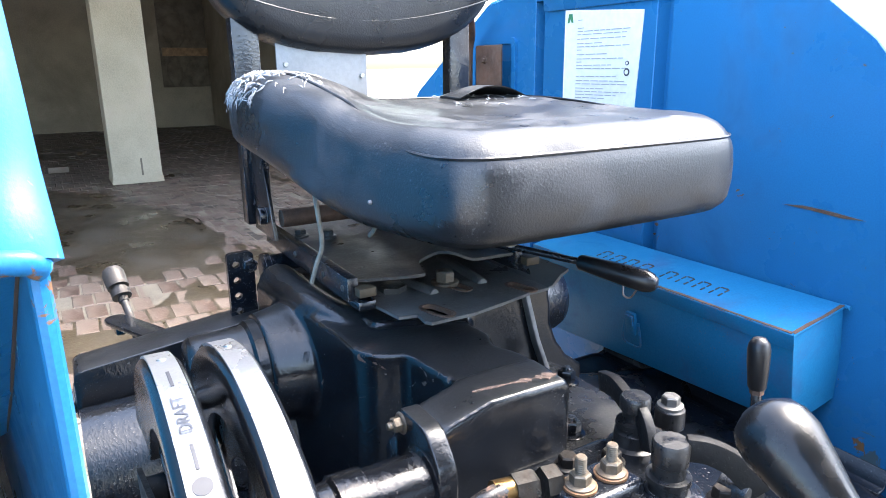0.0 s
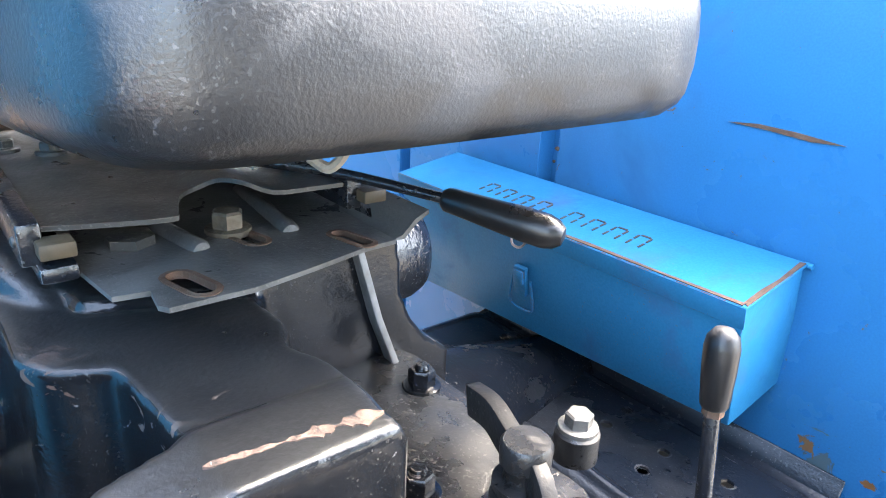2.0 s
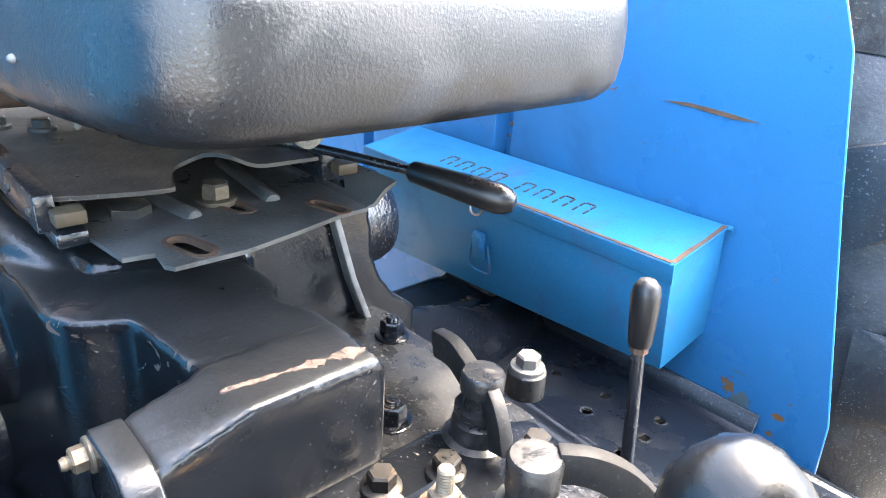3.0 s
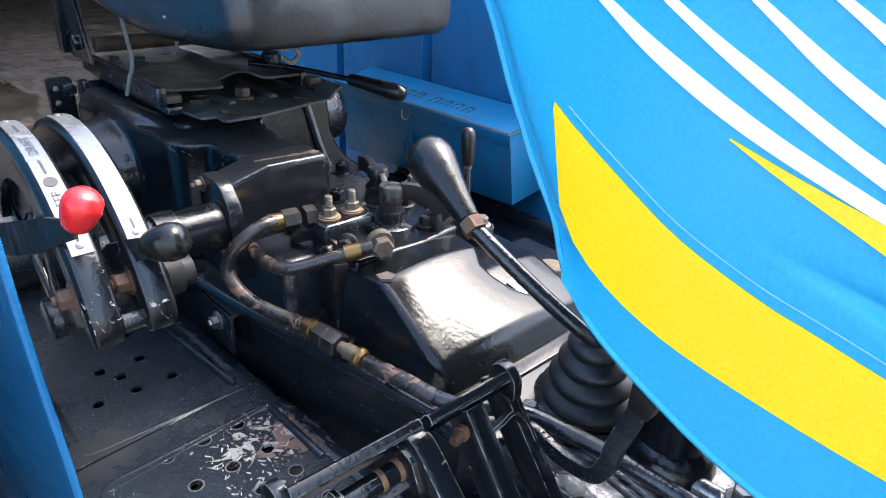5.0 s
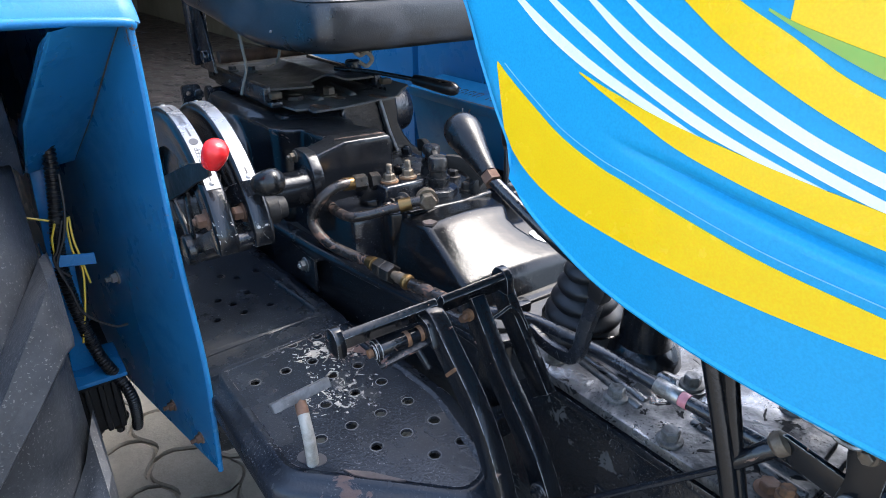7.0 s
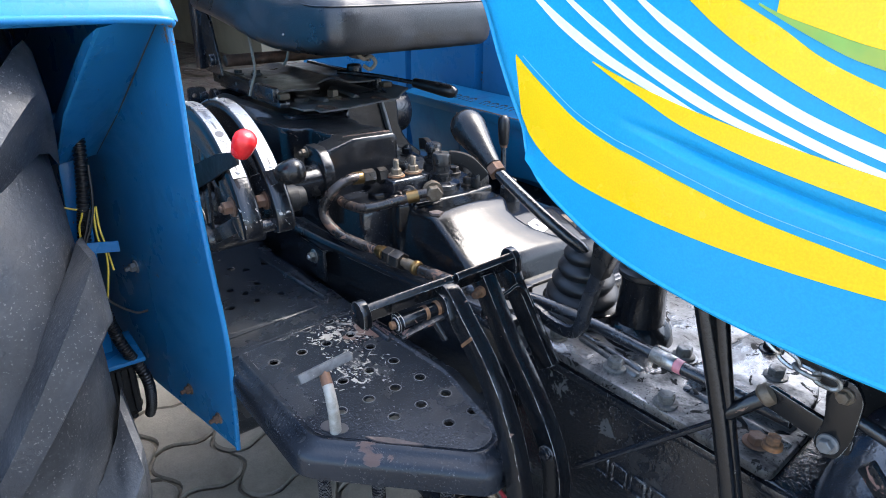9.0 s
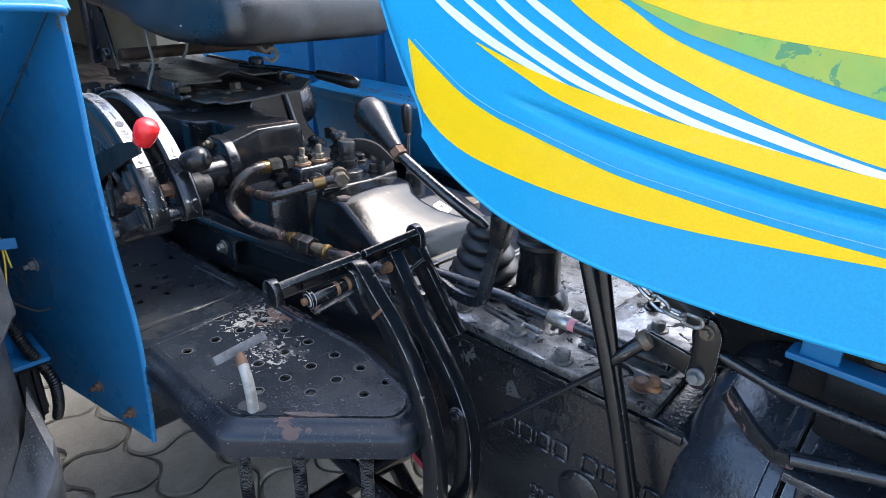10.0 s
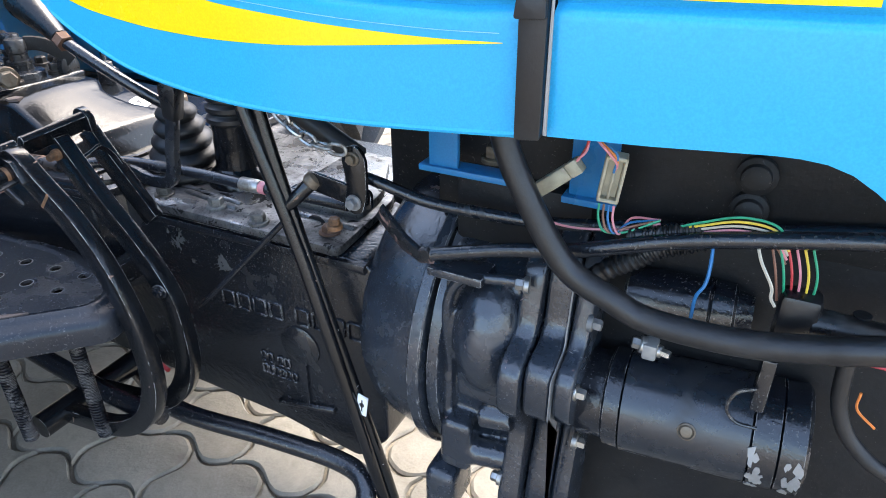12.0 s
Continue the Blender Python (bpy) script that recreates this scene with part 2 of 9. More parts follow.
M_HOOD = material("hood_blue_paint", (0.024, 0.322, 0.575), 0.20, var=0.02, scale=2, fine=500, bump=0.00008, coat=0.0, rough_var=0.05, spec=0.32)
M_YELLOW = material("yellow_vinyl", (0.97, 0.580, 0.004), 0.25, var=0.015, fine=500, bump=0.0, coat=0.12, rough_var=0.05)
M_WHITE = material("white_vinyl", (0.86, 0.85, 0.83), 0.25, var=0.04, fine=500, bump=0.0, coat=0.4, rough_var=0.05)
M_PALEBLUE = material("pale_blue_vinyl", (0.22, 0.50, 0.80), 0.3, var=0.04, fine=500, bump=0.0)
M_GREEN = material("green_mottled_vinyl", (0.20, 0.42, 0.07), 0.25, var=0.2, scale=10, fine=70, bump=0.0, dirt=(0.42, 0.47, 0.07), dirt_amt=0.7, dirt_scale=16, chips=(0.11, 0.30, 0.12), chip_amt=0.13, chip_scale=26, coat=0.3)
M_LEATHER = material("black_vinyl_upholstery", (0.011, 0.0122, 0.0138), 0.32, specks=(0.060, 0.062, 0.065), speck_amt=0.02, var=0.3, scale=6, fine=420, bump=0.00042, bump_scale=400,
                     dirt=(0.046, 0.049, 0.054), dirt_amt=0.4, dirt_scale=9, rough_var=0.07, coat=0.0, spec=0.62)
# darker copy of the seat vinyl, with fewer and darker patches
M_BACKREST = material("darker_black_vinyl", (0.0085, 0.0092, 0.0105), 0.30, var=0.25, scale=6, fine=420, bump=0.0006, bump_scale=330, rough_var=0.07, spec=0.5, dirt=(0.016, 0.016, 0.017), dirt_amt=0.2, dirt_scale=9)
M_FLUFF = material("torn_white_backing", (0.33, 0.33, 0.325), 0.9, var=0.3, scale=40, fine=300, bump=0.002, bump_scale=200)
M_STEEL = material("bare_steel", (0.34, 0.335, 0.32), 0.32, metal=0.9, var=0.2, fine=300, bump=0.0002, dirt=(0.16, 0.13, 0.10), dirt_amt=0.35, dirt_scale=30)
M_RUST = material("rusty_steel", (0.11, 0.06, 0.038), 0.7, metal=0.35, var=0.45, scale=25, fine=300, bump=0.0008, dirt=(0.16, 0.11, 0.08), dirt_amt=0.35, dirt_scale=40)
M_RUSTYSTEEL = material("rust_tinted_steel", (0.15, 0.125, 0.095), 0.45, metal=0.6, var=0.35, scale=40, fine=300, bump=0.0004, dirt=(0.12, 0.08, 0.05), dirt_amt=0.5, dirt_scale=40)
M_BLOCK = material("old_slide_block", (0.070, 0.048, 0.026), 0.6, var=0.3, scale=40, bump=0.0004)
M_PIPE = material("worn_pipe", (0.014, 0.0125, 0.012), 0.24, chips=(0.14, 0.080, 0.056), chip_amt=0.14, chip_scale=42, metal=0.0, var=0.5, scale=18, fine=200, bump=0.0004, dirt=(0.060, 0.042, 0.034), dirt_amt=0.45, dirt_scale=34)
M_BRASS = material("brass", (0.20, 0.125, 0.050), 0.35, metal=0.9, var=0.3, fine=200, bump=0.0003)
M_STRIP = material("silver_scale_strip", (0.215, 0.22, 0.23), 0.30, metal=0.6, var=0.08, fine=400, bump=0.0001, dirt=(0.25, 0.24, 0.23), dirt_amt=0.1, dirt_scale=40)
M_RED = material("red_plastic", (0.62, 0.018, 0.02), 0.28, var=0.08, fine=200, bump=0.0002)
M_RUBBER = material("black_rubber", (0.008, 0.008, 0.009), 0.45, var=0.3, fine=200, bump=0.0004, dirt=(0.03, 0.028, 0.026), dirt_amt=0.25)
M_PLASTIC = material("black_plastic", (0.007, 0.007, 0.0078), 0.33, var=0.2, fine=200, bump=0.0002, dirt=(0.03, 0.028, 0.027), dirt_amt=0.2, dirt_scale=25)
M_DARKNUT = material("dark_greasy_nut", (0.038, 0.036, 0.034), 0.34, metal=0.75, var=0.4, scale=40, fine=200, bump=0.0005, dirt=(0.03, 0.022, 0.016), dirt_amt=0.5, dirt_scale=60, chips=(0.14, 0.08, 0.04), chip_amt=0.02, chip_scale=70)
M_DULLNUT = material("dull_zinc_nut", (0.135, 0.132, 0.125), 0.42, metal=0.4, var=0.35, scale=40, fine=200, bump=0.0004, dirt=(0.05, 0.045, 0.04), dirt_amt=0.45, dirt_scale=60)
M_GRIMY = material("grimy_dark_metal", (0.045, 0.040, 0.036), 0.5, metal=0.3, var=0.35, scale=30, fine=200, bump=0.0006, dirt=(0.085, 0.072, 0.060), dirt_amt=0.35, dirt_scale=40)
M_KNOB = material("black_knob_plastic", (0.0065, 0.0068, 0.0075), 0.27, var=0.3, scale=20, fine=200, bump=0.0002, dirt=(0.018, 0.0175, 0.017), dirt_amt=0.15, dirt_scale=20, rough_var=0.08, spec=0.4)
M_CAP = material("greasy_black_cap", (0.011, 0.0112, 0.012), 0.30, var=0.35, scale=30, fine=240, bump=0.0006, bump_scale=180, dirt=(0.034, 0.032, 0.030), dirt_amt=0.3, dirt_scale=40, wear=(0.30, 0.29, 0.27), wear_amt=0.25, wear_r=0.0010, rough_var=0.1)
M_PEDAL = material("edge_worn_black_paint", (0.0045, 0.0052, 0.0066), 0.13, var=0.35, scale=8, fine=240, bump=0.0005, bump_scale=150, chips=(0.17, 0.10, 0.07), chip_amt=0.012, chip_scale=30, wear=(0.52, 0.51, 0.49), wear_amt=0.6, wear_r=0.0013, rough_var=0.06)
M_RODFLAKE = material("sparsely_chipped_black_paint", (0.0050, 0.0056, 0.0066), 0.14, var=0.3, fine=200, bump=0.0005, bump_scale=120, chips=(0.30, 0.28, 0.26), chip_amt=0.02, chip_scale=45, rough_var=0.07)
M_CREAM = material("grubby_cream_paint", (0.27, 0.26, 0.235), 0.45, var=0.2, scale=20, fine=200, bump=0.0004, dirt=(0.14, 0.12, 0.095), dirt_amt=0.4, dirt_scale=45)
M_CRANK = material("dull_black_block_paint", (0.0105, 0.0105, 0.0110), 0.5, var=0.4, scale=9, fine=160, bump=0.0012, bump_scale=70, dirt=(0.022, 0.020, 0.018), dirt_amt=0.3, dirt_scale=10, specks=(0.08, 0.075, 0.07), speck_amt=0.0, spec=0.22, rough_var=0.12)
M_TYRE = material("tyre_rubber", (0.0175, 0.0205, 0.0260), 0.45, specks=(0.12, 0.12, 0.12), speck_amt=0.03, var=0.3, scale=10, fine=150, bump=0.001, dirt=(0.070, 0.075, 0.084), dirt_amt=0.35, dirt_scale=6)
M_ALU = material("aluminium_grey", (0.19, 0.19, 0.19), 0.5, metal=0.4, var=0.25, fine=150, bump=0.0006, dirt=(0.08, 0.075, 0.07), dirt_amt=0.5, dirt_scale=12)
M_SHEET = material("pale_sheet_metal", (0.26, 0.26, 0.255), 0.45, metal=0.3, var=0.12, fine=150, bump=0.0003)
M_ROPE = material("dirty_rope", (0.24, 0.21, 0.17), 0.9, var=0.3, scale=60, fine=500, bump=0.0008)
M_GREYROD = material("scuffed_grey_steel", (0.095, 0.098, 0.102), 0.42, metal=0.25, var=0.4, scale=30, fine=200, bump=0.0006, dirt=(0.030, 0.031, 0.034), dirt_amt=0.45, dirt_scale=24, chips=(0.26, 0.255, 0.24), chip_amt=0.02, chip_scale=40)
M_RUSTYCAP = material("orange_rust", (0.16, 0.075, 0.030), 0.65, var=0.5, scale=50, fine=300, bump=0.0008, dirt=(0.04, 0.03, 0.025), dirt_amt=0.5, dirt_scale=60)
M_PRIMER = material("bare_primer", (0.085, 0.062, 0.052), 0.75, var=0.3, scale=60, fine=300, bump=0.0006)
M_CHIPPED = material("mottled_bare_primer", (0.12, 0.078, 0.060), 0.7, var=0.4, scale=70, fine=300, bump=0.0006, dirt=(0.012, 0.012, 0.013), dirt_amt=0.45, dirt_scale=130, chips=(0.26, 0.24, 0.22), chip_amt=0.0, chip_scale=110)
M_PAPER = material("white_sticker", (0.80, 0.81, 0.80), 0.4, var=0.03, fine=80, bump=0.0)
M_INK = material("grey_print", (0.33, 0.35, 0.36), 0.5, var=0.1, bump=0.0)
M_DARKMARK = material("dark_print_and_holes", (0.03, 0.03, 0.035), 0.5, var=0.1, bump=0.0)
M_GREENINK = material("green_print", (0.05, 0.22, 0.10), 0.5, var=0.1, bump=0.0)
M_STARTER = material("satin_black_can_paint", (0.0120, 0.0150, 0.0200), 0.26, var=0.3, scale=9, fine=240, bump=0.0002, dirt=(0.03, 0.03, 0.032), dirt_amt=0.2, dirt_scale=14, rough_var=0.08, spec=0.7)
M_STENCIL = material("stencil_cut", (0.045, 0.035, 0.03), 0.8, var=0.3, bump=0.0)
M_PAVER = material("cement_paver", (0.190, 0.172, 0.140), 0.85, var=0.25, scale=9, fine=160, bump=0.0016, bump_scale=90, dirt=(0.098, 0.087, 0.068), dirt_amt=0.6,
                   dirt_scale=5, per_piece=0.12)
M_YARD = material("yard_ground", (0.32, 0.312, 0.295), 0.9, var=0.2, scale=0.6, fine=20, bump=0.004)
M_SOIL = material("sandy_joint", (0.15, 0.13, 0.10), 0.95, var=0.35, scale=4, fine=120, bump=0.003)
M_BRICK = material("paving_brick", (0.090, 0.046, 0.035), 0.55, var=0.4, scale=3, fine=140, bump=0.004, bump_scale=60, dirt=(0.115, 0.097, 0.073), dirt_amt=0.85, dirt_scale=4.5,
                   chips=(0.050, 0.040, 0.030), chip_amt=0.12, chip_scale=5.0, per_piece=0.16, rough_var=0.3)
M_MUD = material("wet_mud", (0.045, 0.034, 0.021), 0.30, var=0.5, scale=1.3, fine=60, bump=0.003, bump_scale=40, dirt=(0.060, 0.049, 0.034), dirt_amt=0.62, dirt_scale=2.0, rough_var=0.25)
M_PLASTER = material("stained_plaster", (0.235, 0.202, 0.150), 0.9, var=0.2, scale=1.2, fine=40, bump=0.003, dirt=(0.15, 0.12, 0.085), dirt_amt=0.5, dirt_scale=0.8,
                     chips=(0.30, 0.15, 0.10), chip_amt=-0.03, chip_scale=2.4)
M_CONCRETE = material("pillar_plaster", (0.31, 0.275, 0.205), 0.9, var=0.15, scale=2, fine=60, bump=0.003, dirt=(0.36, 0.31, 0.24), dirt_amt=0.4, dirt_scale=2)
M_SLAB = material("unseen_roof_slab", (0.33, 0.30, 0.26), 0.9, var=0.2, scale=1, fine=40, bump=0.003)
M_WOOD = material("old_wood", (0.22, 0.14, 0.08), 0.8, var=0.4, scale=12, fine=120, bump=0.002)
M_SACK_RECESS = material("sacking_and_dark_recess", (0.10, 0.085, 0.065), 0.95, var=0.45, scale=5, fine=60, bump=0.006)
M_WALL = material("whitewashed_wall", (0.78, 0.78, 0.76), 0.85, var=0.06, scale=1, fine=40, bump=0.002)
M_CONN = material("cream_plastic", (0.34, 0.30, 0.21), 0.45, var=0.15, fine=150, bump=0.0002, dirt=(0.25, 0.22, 0.16), dirt_amt=0.4, dirt_scale=40)


def wire_material(name, colour):
    return material(name, colour, 0.4, var=0.12, fine=200, bump=0.0)


W_RED = wire_material("wire_red", (0.42, 0.035, 0.04))
W_PINK = wire_material("wire_pink", (0.55, 0.20, 0.22))
W_GREEN = wire_material("wire_green", (0.02, 0.26, 0.13))
W_YELLOW = wire_material("wire_yellow", (0.65, 0.45, 0.05))
W_BLUE = wire_material("wire_blue", (0.02, 0.13, 0.30))
W_ORANGE = wire_material("wire_orange", (0.60, 0.17, 0.03))
W_WHITE = wire_material("wire_white", (0.44, 0.39, 0.30))
W_BROWN = wire_material("wire_brown", (0.18, 0.08, 0.05))

# ---- building helpers ----
from mathutils.geometry import delaunay_2d_cdt


def thing(name, label, category, at=(0, 0, 0), group="", kind=""):
    ob = new(name)
    ob.empty_display_size = 0.05
    ob.location = at
    return tagged(ob, label, category, group, kind)


def finish(bm, name, mat, angle=38):
    bmesh.ops.recalc_face_normals(bm, faces=bm.faces)
    me = bpy.data.meshes.new(name)
    bm.to_mesh(me)
    bm.free()
    for p in me.polygons:
        p.use_smooth = True
    me.set_sharp_from_angle(angle=radians(angle))
    me.materials.append(mat)
    return me


def part(name, bm, mat, parent, label="", angle=38):
    """Links a bmesh, built in world metres, as one mesh object under a thing or a part."""
    ob = new(name, finish(bm, name, mat, angle))
    ob.parent = parent
    if parent.type == "EMPTY":
        ob.matrix_parent_inverse = Matrix.Translation(-Vector(parent.location))
    return tagged(ob, label)


def solid(name, bm, mat, label, category, group="", kind="", angle=38):
    """A top-level thing of one mesh."""
    return tagged(new(name, finish(bm, name, mat, angle)), label, category, group, kind)


def B():
    return bmesh.new()


def bevel_all(bm, offset, seg=2):
    bmesh.ops.recalc_face_normals(bm, faces=bm.faces)
    sharp = [e for e in bm.edges if e.is_manifold and e.calc_face_angle(0.0) > 0.9]
    bmesh.ops.bevel(bm, geom=sharp, offset=offset, segments=seg, profile=0.5, affect="EDGES")


def box(bm, a, b, bev=0.0, seg=2, m=None):
    """A box from corner a to corner b, bevelled; m turns it afterwards."""
    t = bmesh.new()
    r = bmesh.ops.create_cube(t, size=1.0)
    c = [(p + q) / 2 for p, q in zip(a, b)]
    s = [abs(q - p) for p, q in zip(a, b)]
    for v in r["verts"]:
        v.co = Vector((c[0] + v.co.x * s[0], c[1] + v.co.y * s[1], c[2] + v.co.z * s[2]))
    if bev:
        bmesh.ops.bevel(t, geom=t.edges[:], offset=bev, segments=seg, profile=0.5, affect="EDGES", clamp_overlap=True)
    if m is not None:
        bmesh.ops.transform(t, matrix=m, verts=t.verts)
    merge(bm, t)
    return bm


def merge(bm, t):
    me = bpy.data.meshes.new("tmp")
    t.to_mesh(me)
    t.free()
    bm.from_mesh(me)
    bpy.data.meshes.remove(me)


def basis(axis):
    a = Vector(axis).normalized()
    h = Vector((0, 0, 1)) if abs(a.z) < 0.9 else Vector((1, 0, 0))
    u = a.cross(h).normalized()
    return a, u, a.cross(u)


def lathe(bm, p0, axis, profile, seg=20, spin=0.0):
    """Turns rings (distance along the axis, radius) round an axis that starts at p0."""
    a, u, w = basis(axis)
    p0 = Vector(p0)
    rings = []
    for d, r in profile:
        if r < 1e-6:
            rings.append([bm.verts.new(p0 + a * d)])
        else:
            rings.append([bm.verts.new(p0 + a * d + (u * math.cos(t) + w * math.sin(t)) * r)
                          for t in (spin + 2 * math.pi * i / seg for i in range(seg))])
    for r1, r2 in zip(rings, rings[1:]):
        for i in range(seg):
            j = (i + 1) % seg
            if len(r1) == 1 and len(r2) == 1:
                continue
            if len(r1) == 1:
                bm.faces.new((r1[0], r2[i], r2[j]))
            elif len(r2) == 1:
                bm.faces.new((r1[i], r1[j], r2[0]))
            else:
                bm.faces.new((r1[i], r1[j], r2[j], r2[i]))
    for r in (rings[0], rings[-1]):
        if len(r) > 1:
            bm.faces.new(r)
    return bm


def rod(bm, p0, p1, r, r2=None, seg=16, bev=0.0):
    p0, p1 = Vector(p0), Vector(p1)
    L = (p1 - p0).length
    r2 = r if r2 is None else r2
    b = min(bev, r * 0.9, L * 0.4)
    prof = [(0, r), (L, r2)] if not b else [(0, r - b), (b * 0.3, r - b * 0.3), (b, r), (L - b, r2), (L - b * 0.3, r2 - b * 0.3), (L, r2 - b)]
    return lathe(bm, p0, p1 - p0, prof, seg)


def spline(pts, n=8):
    """Catmull-Rom through points."""
    P = [Vector(p) for p in pts]
    if len(P) == 2:
        return P
    P = [P[0] * 2 - P[1]] + P + [P[-1] * 2 - P[-2]]
    out = []
    for i in range(1, len(P) - 2):
        a, b, c, d = P[i - 1:i + 3]
        for k in range(n):
            t = k / n
            out.append(0.5 * (2 * b + (c - a) * t + (2 * a - 5 * b + 4 * c - d) * t * t + (3 * b - a - 3 * c + d) * t ** 3))
    out.append(P[-2])
    return out


def tube(bm, pts, r, seg=10, n=8, smooth=True, ribs=0, rib_h=0.0):
    """A round tube along points; r one radius or one per point; ribs gives a corrugated hose."""
    path = spline(pts, n) if smooth else [Vector(p) for p in pts]
    if ribs:
        fine = []
        for a, b in zip(path, path[1:]):
            k = max(1, int((b - a).length / ribs * 4))
            fine += [a.lerp(b, i / k) for i in range(k)]
        path = fine + [path[-1]]
    N = len(path)
    side = None
    rings = []
    for i, p in enumerate(path):
        d = (path[min(i + 1, N - 1)] - path[max(i - 1, 0)]).normalized()
        if side is None:
            side = basis(d)[1]
        side = (side - d * side.dot(d)).normalized()
        w = d.cross(side)
        if isinstance(r, (int, float)):
            rr = r
        else:
            f = i / max(1, N - 1) * (len(r) - 1)
            k = min(int(f), len(r) - 2)
            rr = r[k] + (r[k + 1] - r[k]) * (f - k)
        if ribs:
            rr += rib_h * (1 if (i // 2) % 2 else 0)
        rings.append([bm.verts.new(p + (side * math.cos(t) + w * math.sin(t)) * rr) for t in (2 * math.pi * j / seg for j in range(seg))])
    for r1, r2 in zip(rings, rings[1:]):
        for j in range(seg):
            k = (j + 1) % seg
            bm.faces.new((r1[j], r1[k], r2[k], r2[j]))
    bm.faces.new(rings[0])
    bm.faces.new(rings[-1])
    return bm


def put(plane, p, q, h):
    """A point of a plane: 'x' takes (y, z), 'y' takes (x, z), 'z' takes (x, y); h lies across it."""
    return Vector((h, p, q)) if plane == "x" else Vector((p, h, q)) if plane == "y" else Vector((p, q, h))


def prism(bm, poly, plane, a, b, bev=0.0, seg=2, m=None):
    """A flat outline pushed through from a to b across its plane."""
    t = bmesh.new()
    lo = [t.verts.new(put(plane, p, q, a)) for p, q in poly]
    hi = [t.verts.new(put(plane, p, q, b)) for p, q in poly]
    t.faces.new(lo)
    t.faces.new(hi[::-1])
    n = len(poly)
    for i in range(n):
        j = (i + 1) % n
        t.faces.new((lo[i], hi[i], hi[j], lo[j]))
    bmesh.ops.recalc_face_normals(t, faces=t.faces)
    if bev:
        bmesh.ops.bevel(t, geom=t.edges[:], offset=bev, segments=seg, profile=0.5, affect="EDGES", clamp_overlap=True)
    if m is not None:
        bmesh.ops.transform(t, matrix=m, verts=t.verts)
    merge(bm, t)
    return bm


def band(bm, path, width, thick, across, bev=0.0016):
    """A flat bar along a path; across is the direction of its width (fixed), thick lies in the path's plane; its edges are broken."""
    t = bmesh.new()
    pts = [Vector(p) for p in path]
    ac = Vector(across).normalized()
    rings = []
    for i, p in enumerate(pts):
        d = (pts[min(i + 1, len(pts) - 1)] - pts[max(i - 1, 0)]).normalized()
        nrm = d.cross(ac).normalized()
        w = width[i] if isinstance(width, (list, tuple)) else width
        rings.append([t.verts.new(p + ac * sx * w / 2 + nrm * sy * thick / 2) for sx, sy in ((-1, -1), (1, -1), (1, 1), (-1, 1))])
    for r1, r2 in zip(rings, rings[1:]):
        for j in range(4):
            k = (j + 1) % 4
            t.faces.new((r1[j], r1[k], r2[k], r2[j]))
    t.faces.new(rings[0])
    t.faces.new(rings[-1])
    if bev and thick > 0.006:
        bevel_all(t, bev, 2)
    merge(bm, t)
    return bm


def loft(bm, rings, cap=True, closed=True):
    R = [[bm.verts.new(p) for p in r] for r in rings]
    n = len(R[0])
    for r1, r2 in zip(R, R[1:]):
        for j in range(n if closed else n - 1):
            k = (j + 1) % n
            bm.faces.new((r1[j], r1[k], r2[k], r2[j]))
    if cap and closed:
        bm.faces.new(R[0])
        bm.faces.new(R[-1])
    return bm


def cast(name, bm, mat, parent, label="", voxel=0.004, soft=8):
    """Overlapping solids grown into one casting with rounded inner and outer edges, linked as one part."""
    bmesh.ops.recalc_face_normals(bm, faces=bm.faces)
    me = bpy.data.meshes.new("rough_" + name)
    bm.to_mesh(me)
    bm.free()
    ob = bpy.data.objects.new("rough_" + name, me)
    scene.collection.objects.link(ob)
    rm = ob.modifiers.new("grow", "REMESH")
    rm.mode = "VOXEL"
    rm.voxel_size = voxel
    sm = ob.modifiers.new("soften", "SMOOTH")
    sm.factor = 0.5
    sm.iterations = soft
    bpy.context.view_layer.update()
    out = bpy.data.meshes.new_from_object(ob.evaluated_get(bpy.context.evaluated_depsgraph_get()))
    bpy.data.objects.remove(ob)
    bpy.data.meshes.remove(me)
    out.name = name
    for p in out.polygons:
        p.use_smooth = True
    out.materials.clear()
    out.materials.append(mat)
    o = new(name, out)
    o.parent = parent
    if parent.type == "EMPTY":
        o.matrix_parent_inverse = Matrix.Translation(-Vector(parent.location))
    return tagged(o, label)


def ball(bm, c, r, seg=28):
    """An ellipsoid with three radii."""
    t = bmesh.new()
    bmesh.ops.create_uvsphere(t, u_segments=seg, v_segments=seg // 2, radius=1.0)
    for v in t.verts:
        v.co = Vector((c[0] + v.co.x * r[0], c[1] + v.co.y * r[1], c[2] + v.co.z * r[2]))
    merge(bm, t)
    return bm


def hexa(bm, p, axis, af, h, spin=0.3, dome=True):
    """A hexagon head of width af across flats that stands h tall at p."""
    r = af / 2 / math.cos(math.pi / 6)
    prof = [(0, r), (h * 0.86, r), (h, r * 0.84)] if dome else [(0, r), (h, r)]
    return lathe(bm, p, axis, prof, 6, spin)


